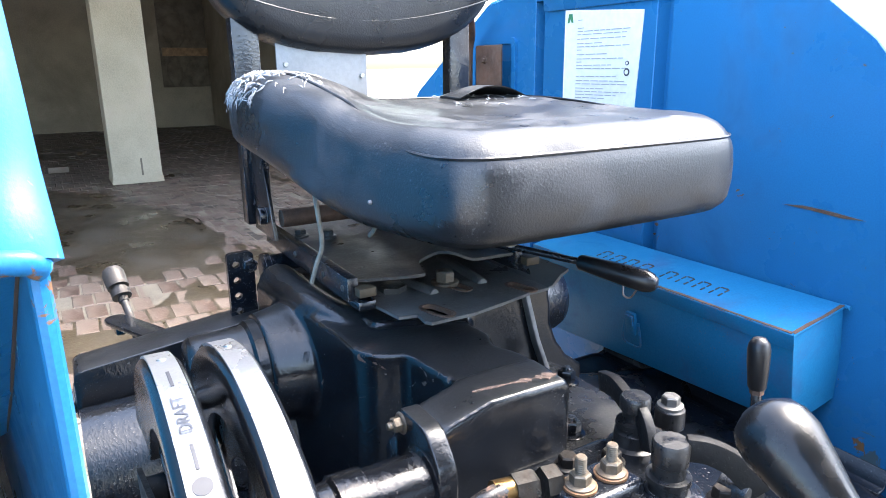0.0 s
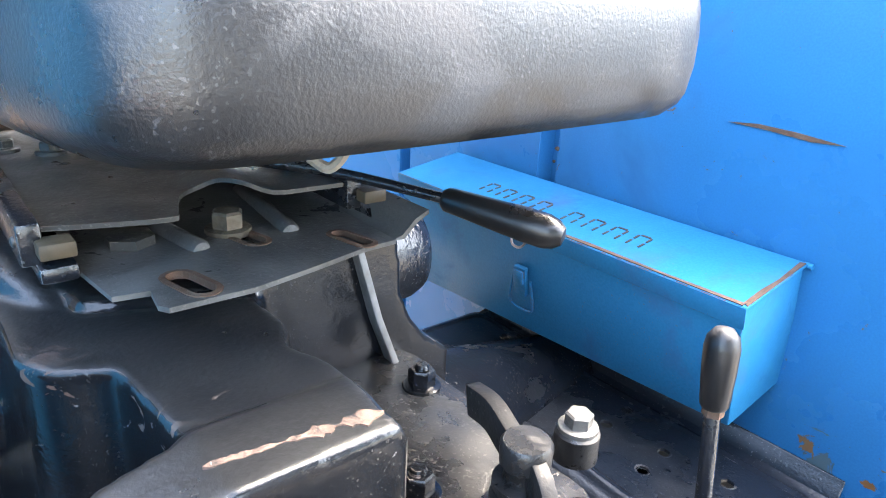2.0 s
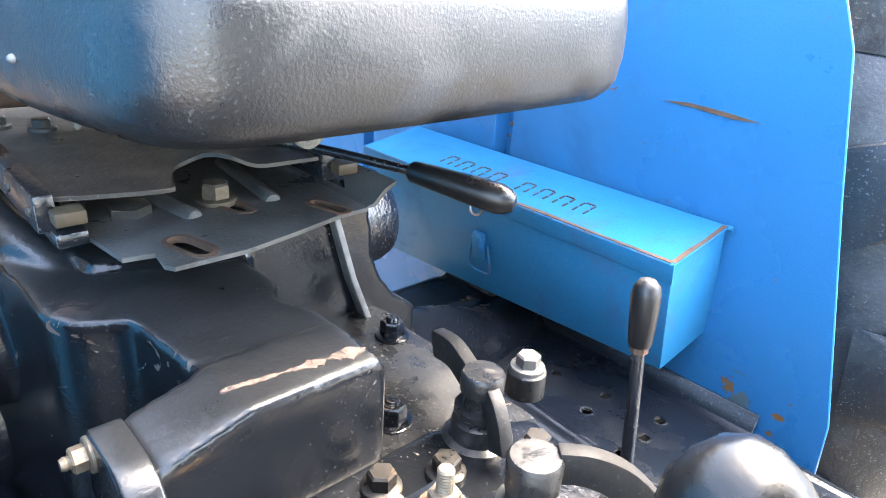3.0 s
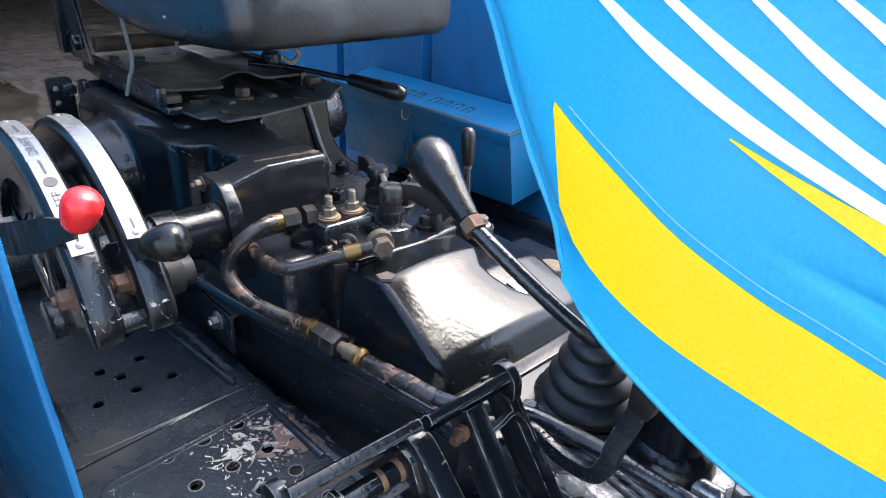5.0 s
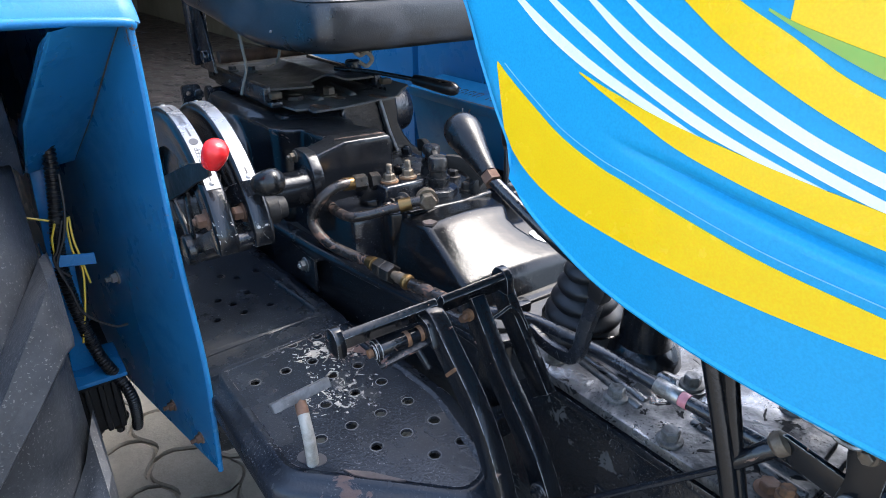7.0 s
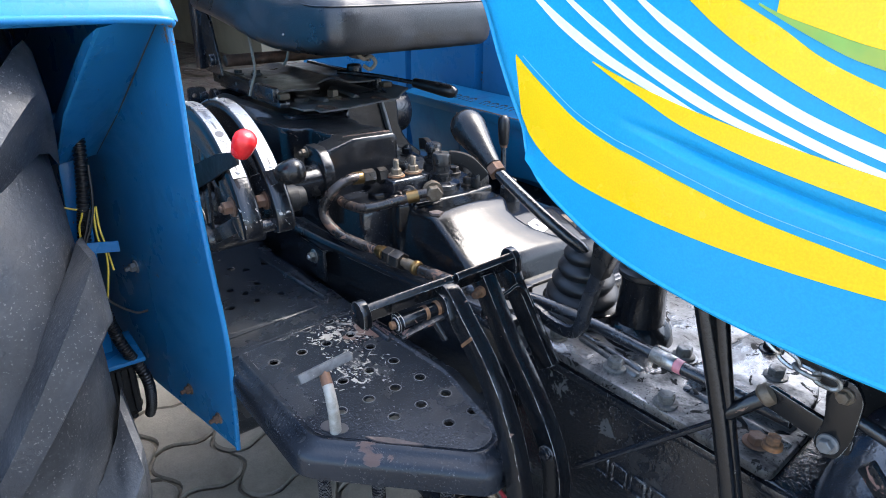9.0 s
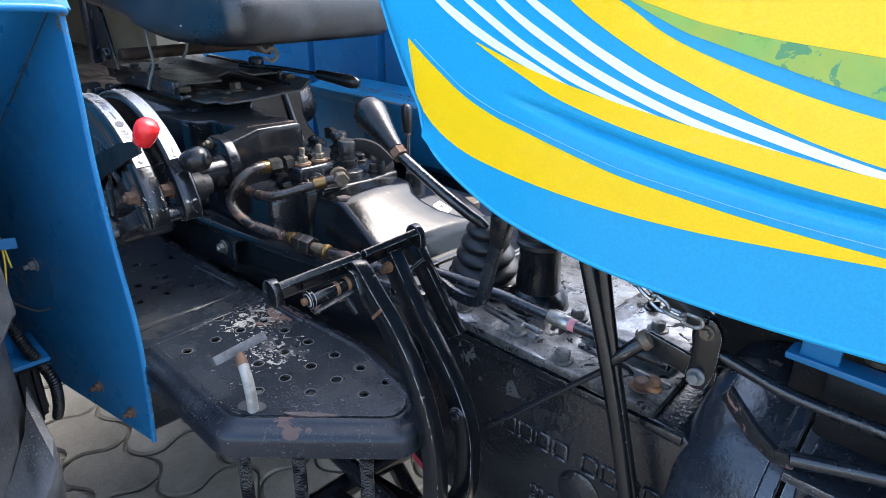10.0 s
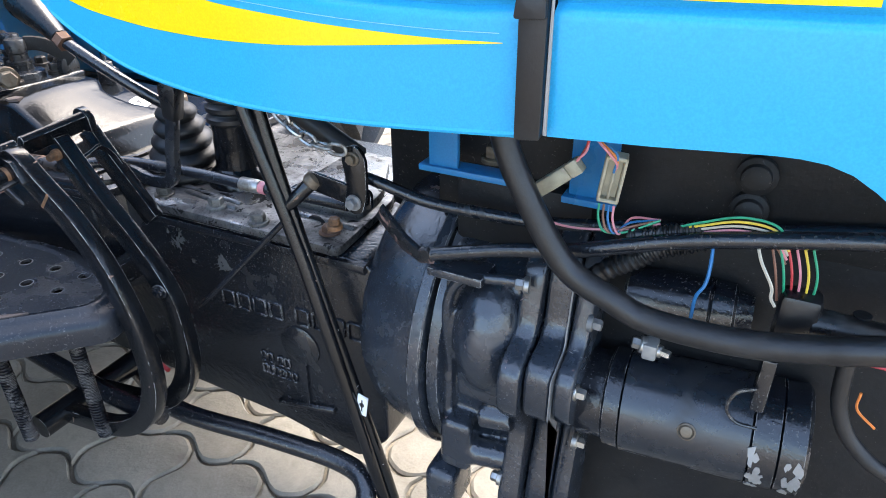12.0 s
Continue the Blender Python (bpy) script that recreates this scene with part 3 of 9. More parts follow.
def bolt(parent, p, axis, af=0.019, h=0.011, mat=None, washer=True, stud=0.0, name="bolt", spin=0.3):
    """One bolt as one part: washer, hexagon head and, if given, a stud end with thread rings."""
    bm = B()
    a = Vector(axis).normalized()
    p = Vector(p)
    if washer:
        lathe(bm, p - a * 0.004, a, [(0, af * 0.82), (0.0055, af * 0.82), (0.0065, af * 0.74)], 18)
        p = p + a * 0.002
    hexa(bm, p, a, af, h, spin)
    if stud:
        prof = []
        k = int(stud / 0.0022)
        for i in range(k):
            prof += [(i * 0.0022, af * 0.28), (i * 0.0022 + 0.0011, af * 0.315)]
        prof.append((stud, af * 0.25))
        lathe(bm, p + a * h * 0.9, a, prof, 12)
    return part(name, bm, mat or M_BLACK, parent)


def arc(cx, cz, r, a0, a1, n=24):
    return [(cx + r * math.cos(radians(a0 + (a1 - a0) * i / n)), cz + r * math.sin(radians(a0 + (a1 - a0) * i / n))) for i in range(n + 1)]


def round_poly(poly, r, n=4):
    """Rounds the corners of an outline."""
    out = []
    P = [Vector((*p, 0)) for p in poly]
    for i, p in enumerate(P):
        a, b = P[i - 1], P[(i + 1) % len(P)]
        da, db = (a - p), (b - p)
        k = min(r, da.length * 0.45, db.length * 0.45)
        s, e = p + da.normalized() * k, p + db.normalized() * k
        for j in range(n + 1):
            t = j / n
            q = s * (1 - t) ** 2 + p * 2 * t * (1 - t) + e * t * t
            out.append((q.x, q.y))
    return out


def sheet_with_holes(outline, holes, r, z0, z1, seg=12):
    """A flat plate with round holes cut right through it."""
    bm = B()
    rings = [[(p, q) for p, q in outline]]
    for hx, hy in holes:
        rings.append([(hx + r * math.cos(2 * math.pi * i / seg), hy + r * math.sin(2 * math.pi * i / seg)) for i in range(seg)])
    pts, es = [], []
    for ring in rings:
        k = len(pts)
        pts += [Vector(p) for p in ring]
        es += [(k + i, k + (i + 1) % len(ring)) for i in range(len(ring))]
    vs, _, tris, *_ = delaunay_2d_cdt(pts, es, [], 0, 1e-6)
    vs = [bm.verts.new((v.x, v.y, z1)) for v in vs]

    def inside(x, y):
        odd = False
        for (a, b), (c, d) in zip(outline, outline[1:] + outline[:1]):
            if (b > y) != (d > y) and x < (c - a) * (y - b) / (d - b) + a:
                odd = not odd
        return odd

    for f in tris:
        c = sum((vs[i].co for i in f), Vector()) / 3
        if inside(c.x, c.y) and all(math.hypot(c.x - hx, c.y - hy) > r * 0.9 for hx, hy in holes):
            bm.faces.new([vs[i] for i in f])
    g = bmesh.ops.extrude_face_region(bm, geom=bm.faces[:])
    for v in g["geom"]:
        if isinstance(v, bmesh.types.BMVert):
            v.co.z = z0
    return bm


def sheet_cut(outline, holes, z0, z1):
    """A flat plate with holes of any outline cut right through it."""
    bm = B()
    pts, es = [], []
    for ring in [outline] + holes:
        k = len(pts)
        pts += [Vector(p) for p in ring]
        es += [(k + i, k + (i + 1) % len(ring)) for i in range(len(ring))]
    vs, _, tris, *_ = delaunay_2d_cdt(pts, es, [], 0, 1e-6)
    vs = [bm.verts.new((v.x, v.y, z1)) for v in vs]

    def inside(poly, x, y):
        odd = False
        for (a, b), (c, d) in zip(poly, poly[1:] + poly[:1]):
            if (b > y) != (d > y) and x < (c - a) * (y - b) / (d - b) + a:
                odd = not odd
        return odd

    for f in tris:
        c = sum((vs[i].co for i in f), Vector()) / 3
        if inside(outline, c.x, c.y) and not any(inside(h, c.x, c.y) for h in holes):
            bm.faces.new([vs[i] for i in f])
    g = bmesh.ops.extrude_face_region(bm, geom=bm.faces[:])
    for v in g["geom"]:
        if isinstance(v, bmesh.types.BMVert):
            v.co.z = z0
    return bm


def slot(x, y, L, w, a, n=6):
    """Outline of a long hole with round ends."""
    c, s = math.cos(radians(a)), math.sin(radians(a))
    out = []
    for sgn in (1, -1):
        for i in range(n + 1):
            t = math.pi * (i / n - 0.5)
            px, py = sgn * ((L - w) / 2 + w / 2 * math.cos(t)), sgn * w / 2 * math.sin(t)
            out.append((x + px * c - py * s, y + px * s + py * c))
    return out


def text_mesh(body, size, m, mat, name, parent, depth=0.0):
    cu = bpy.data.curves.new(name, "FONT")
    cu.body, cu.size, cu.align_x, cu.align_y, cu.extrude = body, size, "CENTER", "CENTER", depth
    ob = bpy.data.objects.new(name, cu)
    scene.collection.objects.link(ob)
    bpy.context.view_layer.update()
    me = bpy.data.meshes.new_from_object(ob.evaluated_get(bpy.context.evaluated_depsgraph_get()))
    bpy.data.objects.remove(ob)
    me.transform(m)
    me.materials.clear()
    me.materials.append(mat)
    o = new(name, me)
    o.parent = parent
    if parent.type == "EMPTY":
        o.matrix_parent_inverse = Matrix.Translation(-Vector(parent.location))
    return o


def smooth01(t):
    t = max(0.0, min(1.0, t))
    return t * t * (3 - 2 * t)

# ---- ground and barn ----
bm = B()
prism(bm, [(-400, -400), (400, -400), (400, 400), (-400, 400)], "z", -0.25, -0.012)
solid("ground", bm, M_YARD, "pale dusty yard ground, spread out flat", "ground", kind="structure")

bm = B()
box(bm, (-16.8, -9.0, 0), (-16.5, 3.2, 4.2))
solid("wall_west", bm, M_PLASTER, "stained old plaster wall at the back of the shed", "wall", kind="structure")
bm = B()
box(bm, (-16.5, -9.3, 0), (-4.6, -9.0, 4.2))
solid("wall_south", bm, M_PLASTER, "stained old plaster side wall of the shed", "wall", kind="structure")
bm = B()
box(bm, (-16.5, 2.9, 0), (-8.2, 3.2, 4.2))
solid("wall_north", bm, M_PLASTER, "stained old plaster side wall of the shed", "wall", kind="structure")
# unseen slab, added and sized to keep daylight off the shed's floor
bm = B()
box(bm, (-17.0, -9.5, 3.3), (-3.4, 6.5, 3.55))
solid("ceiling", bm, M_SLAB, "unseen grey roof slab, added to shade the open shed", "ceiling", kind="structure")
for n, (px, py) in enumerate(((-8.68, 0.32), (-8.68, -4.6))):
    bm = B()
    t = bmesh.new()
    prof = [(0.285, 0.0), (0.268, 0.12), (0.255, 3.3)]
    rings = []
    for hw, z in prof:
        rings.append([Vector((px + a * hw, py + b * hw, z)) for a, b in ((1, -1), (1, 1), (-1, 1), (-1, -1))])
    loft(t, rings)
    bmesh.ops.bevel(t, geom=t.edges[:], offset=0.012, segments=2, profile=0.5, affect="EDGES")
    merge(bm, t)
    solid("pillar", bm, M_CONCRETE, "square plastered pillar of the open shed, worn at its foot", "pillar", "shed pillars", angle=30)
# dark strip on the pillar's foot, coloured as a slot's shaded inside
bm = B()
box(bm, (-8.425, 0.362, 0.015), (-8.408, 0.382, 0.29), 0.003)
solid("slot", bm, M_SACK_RECESS, "dark upright strip at the pillar's foot, standing for a slot", "slot", kind="structure")
# roof beam
bm = B()
box(bm, (-8.9, -9.0, 2.95), (-8.45, 2.9, 3.3), 0.01)
solid("beam", bm, M_CONCRETE, "plastered concrete beam on top of the pillars", "beam", kind="structure")
# niche with a board and old sacking in the back wall
niche = thing("wall_niche", "dark niche with a wooden board and old sacking", "niche", (-16.45, 2.4, 0.9))
# flat panel on the wall; the recess's shade is put into its colour
bm = B()
box(bm, (-16.5, 1.86, 0.90), (-16.44, 2.88, 2.9), 0.01)
part("recess", bm, M_SACK_RECESS, niche, "flat dark panel standing for the niche's shaded inside")
bm = B()
box(bm, (-16.46, 1.90, 1.58), (-16.36, 2.89, 1.76), 0.01)
part("board", bm, M_WOOD, niche)
for y0, y1, z0, z1 in ((1.95, 2.30, 0.92, 1.55), (2.35, 2.80, 0.92, 1.50), (1.95, 2.45, 1.78, 2.5)):
    bm = B()
    rings = []
    for k in range(7):
        u = k / 6
        w = math.sin(math.pi * (0.12 + 0.76 * u))
        rings.append([Vector((-16.40 + 0.05 * w * math.cos(a), (y0 + y1) / 2 + (y1 - y0) / 2 * w * math.sin(a), z0 + (z1 - z0) * u)) for a in (2 * math.pi * i / 16 for i in range(16))])
    loft(bm, rings)
    part("sack", bm, M_SACK_RECESS, niche, angle=70)
# loose brick beside the pillar
bm = B()
box(bm, (-10.02, -0.60, 0.0), (-9.90, -0.36, 0.075), 0.008)
solid("loose_brick", bm, M_BRICK, "single loose red brick on the muddy floor", "brick")
# whitewashed yard wall beyond the far fender
bm = B()
box(bm, (-8.0, 7.0, 0), (10.0, 7.25, 2.6))
solid("wall_yard", bm, M_WALL, "white painted yard wall in bright daylight", "wall", kind="structure")

# ---- hood: side sheet with vinyl stripes, strap, engine side ----
HY = -0.265


def hood_y(x, z):
    """Across the sheet it bulges a little and draws in towards the top."""
    return HY + 0.02 * smooth01(1 - (x - rear_edge(z)) / 0.035) * smooth01((z - 1.06) / 0.05) + 0.10 * max(0.0, (z - 1.24)) ** 1.3 - 0.004 * math.sin(max(0, min(1, (z - 1.0) / 0.24)) * math.pi)


HOOD_LOW = [(0.055, 1.285), (0.093, 1.236), (0.111, 1.205), (0.121, 1.186), (0.133, 1.166), (0.144, 1.147), (0.157, 1.127), (0.171, 1.106), (0.190, 1.083), (0.219, 1.060), (0.262, 1.035),
            (0.325, 1.010), (0.415, 0.995), (0.50, 0.990), (0.60, 0.992), (0.70, 0.999), (0.79, 1.007)]


def rear_edge(z):
    """Where the rounded rear edge of the sheet runs at a height."""
    for (a, b), (c, d) in zip(HOOD_LOW, HOOD_LOW[1:9]):
        if d <= z <= b:
            return a + (c - a) * (b - z) / (b - d)
    return 0.055 if z > 1.2 else -1.0


def curve_z(pts, x):
    for (a, b), (c, d) in zip(pts, pts[1:]):
        if a <= x <= c:
            return b + (d - b) * (x - a) / (c - a)
    return pts[0][1] if x < pts[0][0] else pts[-1][1]


def CREASE(x):
    return curve_z([(0.25, 1.160), (0.30, 1.148), (0.357, 1.1365), (0.431, 1.1235), (0.509, 1.1125), (0.592, 1.105), (0.641, 1.103), (0.726, 1.1032), (0.796, 1.1105), (1.3, 1.124)], x)


def crease_y(x, z):
    return 0.0075 * math.exp(-((z - CREASE(x)) / 0.0042) ** 2) * smooth01((x - 0.30) / 0.12)


hood = thing("hood", "sky-blue painted sheet-metal hood with yellow and white vinyl stripes", "tractor hood", (0.5, 0.0, 1.0))


def side_sheet(bm, xs, low, top, side, thick=0.004, rows=18):
    """The skin between its lower edge and its top, with thickness and a hem."""
    outer, inner = [], []
    for x in xs:
        z0 = low(x)
        co, ci = [], []
        zc = max(CREASE(x), z0 + 0.03)   # pressed crease that runs along the sheet
        zs = [z0 + (zc - 0.012 - z0) * k / 5 for k in range(5)] + [zc + d for d in (-0.012, -0.008, -0.005, -0.003, 0.0, 0.002, 0.004, 0.007, 0.012)]
        zs += [zc + 0.012 + (top - zc - 0.012) * k / 12 for k in range(1, 13)]
        for z in zs:
            y = hood_y(x, z) + crease_y(x, z)
            co.append(Vector((x, side * y, z)))
            ci.append(Vector((x, side * (y + thick), z)))
        outer.append(co)
        inner.append(ci)
    rings = [o + i[::-1] for o, i in zip(outer, inner)]
    loft(bm, rings)
    return bm


xs_rear = [HOOD_LOW[0][0] + (HOOD_LOW[-1][0] - 0.003 - HOOD_LOW[0][0]) * (i / 60) ** 1.25 for i in range(61)]
side_parts = {}
for side in (1, -1):
    bm = B()
    side_sheet(bm, xs_rear, lambda x: curve_z(HOOD_LOW, x), 1.42, side)
    side_parts[side] = part("side_panel", bm, M_HOOD, hood, "sky-blue tank side sheet", angle=50)
    bm = B()
    HL2 = [(0.797, 1.008), (0.88, 1.013), (0.974, 1.021), (1.0, 1.019), (1.02, 1.012), (1.05, 0.99), (1.09, 0.955), (1.3, 0.93)]
    side_sheet(bm, [0.797 + 0.5 * i / 30 for i in range(31)], lambda x: curve_z(HL2, x), 1.42, side)
    part("front_panel", bm, M_HOOD, hood, "sky-blue bonnet side sheet", angle=50)
# top of the hood, and the dash that closes it towards the driver
bm = B()
rings = []
for i in range(13):
    a = math.pi * i / 12
    yy = -0.254 * math.cos(a)
    zz = 1.416 + 0.07 * math.sin(a) ** 0.8
    rings.append([Vector((0.06, yy, zz)), Vector((1.3, yy, zz)), Vector((1.3, yy * 0.98, zz - 0.004)), Vector((0.06, yy * 0.98, zz - 0.004))])
loft(bm, rings)
part("top_panel", bm, M_HOOD, hood)
bm = B()
prism(bm, round_poly([(-0.235, 1.23), (0.235, 1.23), (0.235, 1.40), (0.15, 1.47), (-0.15, 1.47), (-0.235, 1.40)], 0.03), "x", 0.30, 0.33, 0.004)
part("dash_panel", bm, M_PLASTIC, hood, "black dash panel")
# seam welt along the rear edge of the sheet
bm = B()
tube(bm, [(x, hood_y(x, z) + 0.001, z) for x, z in HOOD_LOW], 0.0028, 6, 4)
part("hem", bm, M_HOOD, hood)


def stripe(name, upper, lower, mat, x0, x1, n=44, lift=0.0012):
    """A vinyl stripe laid on the sheet between two curves z(x)."""
    bm = B()
    rows = 3
    grid = []
    for i in range(n + 1):
        x = x0 + (x1 - x0) * i / n
        zu, zl = upper(x), lower(x)
        if zu < zl:
            zu = zl = (zu + zl) / 2
        col = []
        for k in range(rows + 1):
            z = zl + (zu - zl) * k / rows
            y = hood_y(x, z) + crease_y(x, z)
            col.append(bm.verts.new((x, y - lift, z)))
        grid.append(col)
    for a, b in zip(grid, grid[1:]):
        for k in range(rows):
            bm.faces.new((a[k], b[k], b[k + 1], a[k + 1]))
    g = bmesh.ops.extrude_face_region(bm, geom=bm.faces[:])
    for v in g["geom"]:
        if isinstance(v, bmesh.types.BMVert):
            v.co.y += 0.0009
    bmesh.ops.remove_doubles(bm, verts=bm.verts, dist=0.00002)
    return part(name, bm, mat, side_parts[1], angle=60)


def smooth_curve(pts):
    """z(x) by a smooth spline through plan points."""
    fine = spline([(x, z, 0) for x, z in pts], 10)
    tab = [(p.x, p.y) for p in fine]
    return lambda x: curve_z(tab, x)


Y1U = smooth_curve([(0.174, 1.1885), (0.194, 1.175), (0.228, 1.155), (0.266, 1.1345), (0.312, 1.119), (0.338, 1.1135), (0.389, 1.1025), (0.456, 1.090), (0.52, 1.084), (0.594, 1.0793), (0.689, 1.0773), (0.757, 1.0790)])
Y1L = smooth_curve([(0.174, 1.186), (0.182, 1.150), (0.193, 1.118), (0.225, 1.091), (0.271, 1.0725), (0.338, 1.0615), (0.395, 1.0565), (0.46, 1.0545), (0.53, 1.0565), (0.595, 1.0619), (0.69, 1.0716), (0.757, 1.0785)])
stripe("yellow_stripe", Y1U, Y1L, M_YELLOW, 0.1745, 0.757)
Y2U = smooth_curve([(0.278, 1.1925), (0.323, 1.1797), (0.377, 1.1672), (0.424, 1.159), (0.465, 1.1525), (0.523, 1.1455), (0.589, 1.1386), (0.637, 1.1344), (0.69, 1.132), (0.772, 1.131)])
Y2L = smooth_curve([(0.278, 1.1918), (0.306, 1.1795), (0.342, 1.1655), (0.380, 1.151), (0.428, 1.1395), (0.469, 1.132), (0.528, 1.124), (0.591, 1.1178), (0.639, 1.1144), (0.684, 1.1129), (0.724, 1.1131), (0.772, 1.115)])
stripe("yellow_stripe", Y2U, Y2L, M_YELLOW, 0.279, 0.772)
W = [([(0.112, 1.31), (0.165, 1.271), (0.21, 1.2435), (0.2557, 1.2203), (0.3024, 1.1991), (0.3586, 1.1785), (0.4018, 1.1625), (0.43, 1.156)],
      [(0.10, 1.31), (0.155, 1.271), (0.1946, 1.243), (0.2317, 1.2186), (0.2773, 1.1965), (0.3348, 1.1765), (0.40, 1.157), (0.43, 1.15)], 0.425),
     ([(0.147, 1.315), (0.20, 1.2745), (0.2488, 1.2452), (0.2929, 1.2229), (0.3343, 1.2023), (0.3793, 1.184), (0.4242, 1.1679), (0.4721, 1.1545), (0.5062, 1.1465), (0.53, 1.142)],
      [(0.135, 1.315), (0.19, 1.274), (0.2352, 1.2446), (0.2737, 1.2216), (0.315, 1.2003), (0.3569, 1.181), (0.4028, 1.1643), (0.4512, 1.153), (0.51, 1.140)], 0.525),
     ([(0.192, 1.318), (0.247, 1.2755), (0.293, 1.2469), (0.3309, 1.2255), (0.3713, 1.206), (0.4111, 1.1882), (0.4548, 1.173), (0.4989, 1.1595), (0.5409, 1.149), (0.5842, 1.1415), (0.625, 1.1365), (0.65, 1.133)],
      [(0.18, 1.318), (0.239, 1.2755), (0.2808, 1.2464), (0.313, 1.2243), (0.3505, 1.2039), (0.3923, 1.1857), (0.433, 1.1694), (0.4774, 1.1555), (0.5231, 1.144), (0.60, 1.128)], 0.645),
     ([(0.237, 1.315), (0.29, 1.2735), (0.3311, 1.2484), (0.3703, 1.2283), (0.4072, 1.2096), (0.4463, 1.1929), (0.4842, 1.1785), (0.5263, 1.167), (0.582, 1.155), (0.6277, 1.1452), (0.6685, 1.1382), (0.7011, 1.1336), (0.72, 1.131)],
      [(0.225, 1.315), (0.279, 1.2735), (0.3182, 1.2479), (0.3498, 1.2268), (0.3884, 1.2077), (0.4253, 1.1901), (0.4632, 1.1744), (0.5049, 1.1613), (0.56, 1.148), (0.62, 1.137), (0.70, 1.125)], 0.71)]
for up_pts, lo_pts, xe in W:
    cu, cl2 = smooth_curve(up_pts), smooth_curve(lo_pts)
    x0 = up_pts[0][0]

    def half(x):
        return (cu(x) - cl2(x)) / 2 * (0.60 + 0.14 * smooth01((x - x0) / 0.2))

    def mid(x):
        return (cu(x) + cl2(x)) / 2
    stripe("white_stripe", lambda x: mid(x) + half(x), lambda x: max(mid(x) - half(x), Y2U(x) + 0.0002) if x > 0.279 else mid(x) - half(x), M_WHITE, x0, xe, 70)
Y3U = smooth_curve([(0.30, 1.318), (0.335, 1.295), (0.38, 1.270), (0.4135, 1.2516), (0.4509, 1.2339), (0.4819, 1.2172), (0.5195, 1.2035), (0.5777, 1.1875), (0.6342, 1.1755), (0.7212, 1.163), (0.772, 1.157)])
Y3L = smooth_curve([(0.28, 1.318), (0.335, 1.275), (0.3714, 1.25), (0.4009, 1.2304), (0.4348, 1.2124), (0.4721, 1.1955), (0.5107, 1.181), (0.5346, 1.173), (0.5824, 1.1575), (0.6403, 1.144), (0.6983, 1.1365), (0.772, 1.133)])
stripe("yellow_stripe", Y3U, Y3L, M_YELLOW, 0.31, 0.772)
G1L = smooth_curve([(0.42, 1.2535), (0.4606, 1.2346), (0.50, 1.219), (0.5252, 1.2125), (0.5756, 1.2005), (0.6359, 1.187), (0.719, 1.1719), (0.772, 1.164)])
G1U = smooth_curve([(0.42, 1.2545), (0.4476, 1.2434), (0.4755, 1.2356), (0.5035, 1.2285), (0.5224, 1.2248), (0.5684, 1.2185), (0.6535, 1.211), (0.7109, 1.2056), (0.772, 1.201)])
stripe("green_stripe", G1U, G1L, M_GREEN, 0.43, 0.772)
Y4U = smooth_curve([(0.44, 1.30), (0.52, 1.274), (0.62, 1.252), (0.772, 1.230)])
stripe("yellow_stripe", Y4U, lambda x: G1U(x) + 0.0002, M_YELLOW, 0.445, 0.772)
Y5U = smooth_curve([(0.800, 1.154), (0.9, 1.148), (1.0, 1.145)])
Y5L = smooth_curve([(0.800, 1.118), (0.9, 1.119), (1.0, 1.122)])
stripe("yellow_stripe", Y5U, Y5L, M_YELLOW, 0.802, 1.0)
stripe("green_stripe", lambda x: 1.195 - 0.02 * (x - 0.8), lambda x: 1.164 - 0.05 * (x - 0.8), M_GREEN, 0.802, 1.0)
stripe("pinstripe", lambda x: Y1U(x) + 0.0072, lambda x: Y1U(x) + 0.0067, M_PALEBLUE, 0.185, 0.754)

# rubber strap round the hood joint
strap = thing("hood_strap", "black rubber strap buckled over the hood joint", "strap", (0.785, -0.27, 1.0))
bm = B()
prism(bm, round_poly([(0.7735, 1.006), (0.7950, 1.008), (0.7950, 1.108), (0.7945, 1.41), (0.7725, 1.41), (0.7728, 1.104)], 0.003), "y", -0.279, -0.272, 0.0015)
part("band", bm, M_RUBBER, strap, angle=40)
bm = B()
prism(bm, round_poly([(0.770, 1.100), (0.7955, 1.101), (0.7945, 1.116), (0.772, 1.115)], 0.003), "y", -0.2835, -0.279, 0.001)
part("fold", bm, M_RUBBER, strap)
bm = B()
prism(bm, [(0.7966, 1.012), (0.8000, 1.012), (0.7990, 1.10), (0.8000, 1.25), (0.7990, 1.41), (0.7966, 1.41)], "y", -0.2765, -0.2745, 0.0005, 1)
solid("edge_trim", bm, M_SHEET, "thin bare metal edge of the hood joint beside the strap", "trim")

# ---- fenders and toolbox ----
far_fender = thing("fender", "blue painted sheet-metal fender with pressed ribs, scratched and chipped", "fender", (-0.9, 0.5, 0.65), "fenders")
FO = [(-0.236, 0.645), (-0.240, 0.730), (-0.300, 1.000), (-0.332, 1.155), (-0.365, 1.235), (-0.43, 1.315), (-0.52, 1.385), (-0.62, 1.43), (-0.80, 1.455), (-1.15, 1.46),
      (-1.38, 1.43), (-1.50, 1.36), (-1.75, 1.215), (-1.95, 1.02), (-2.0, 0.75), (-1.95, 0.60)]
GROOVES = ((-0.822, -0.786), (-1.182, -1.150))


def top_z(x):
    up = [p for p in FO[2:14]]
    for (a, b), (c, d) in zip(up, up[1:]):
        if c <= x <= a:
            return b + (d - b) * (a - x) / (a - c)
    return 1.0


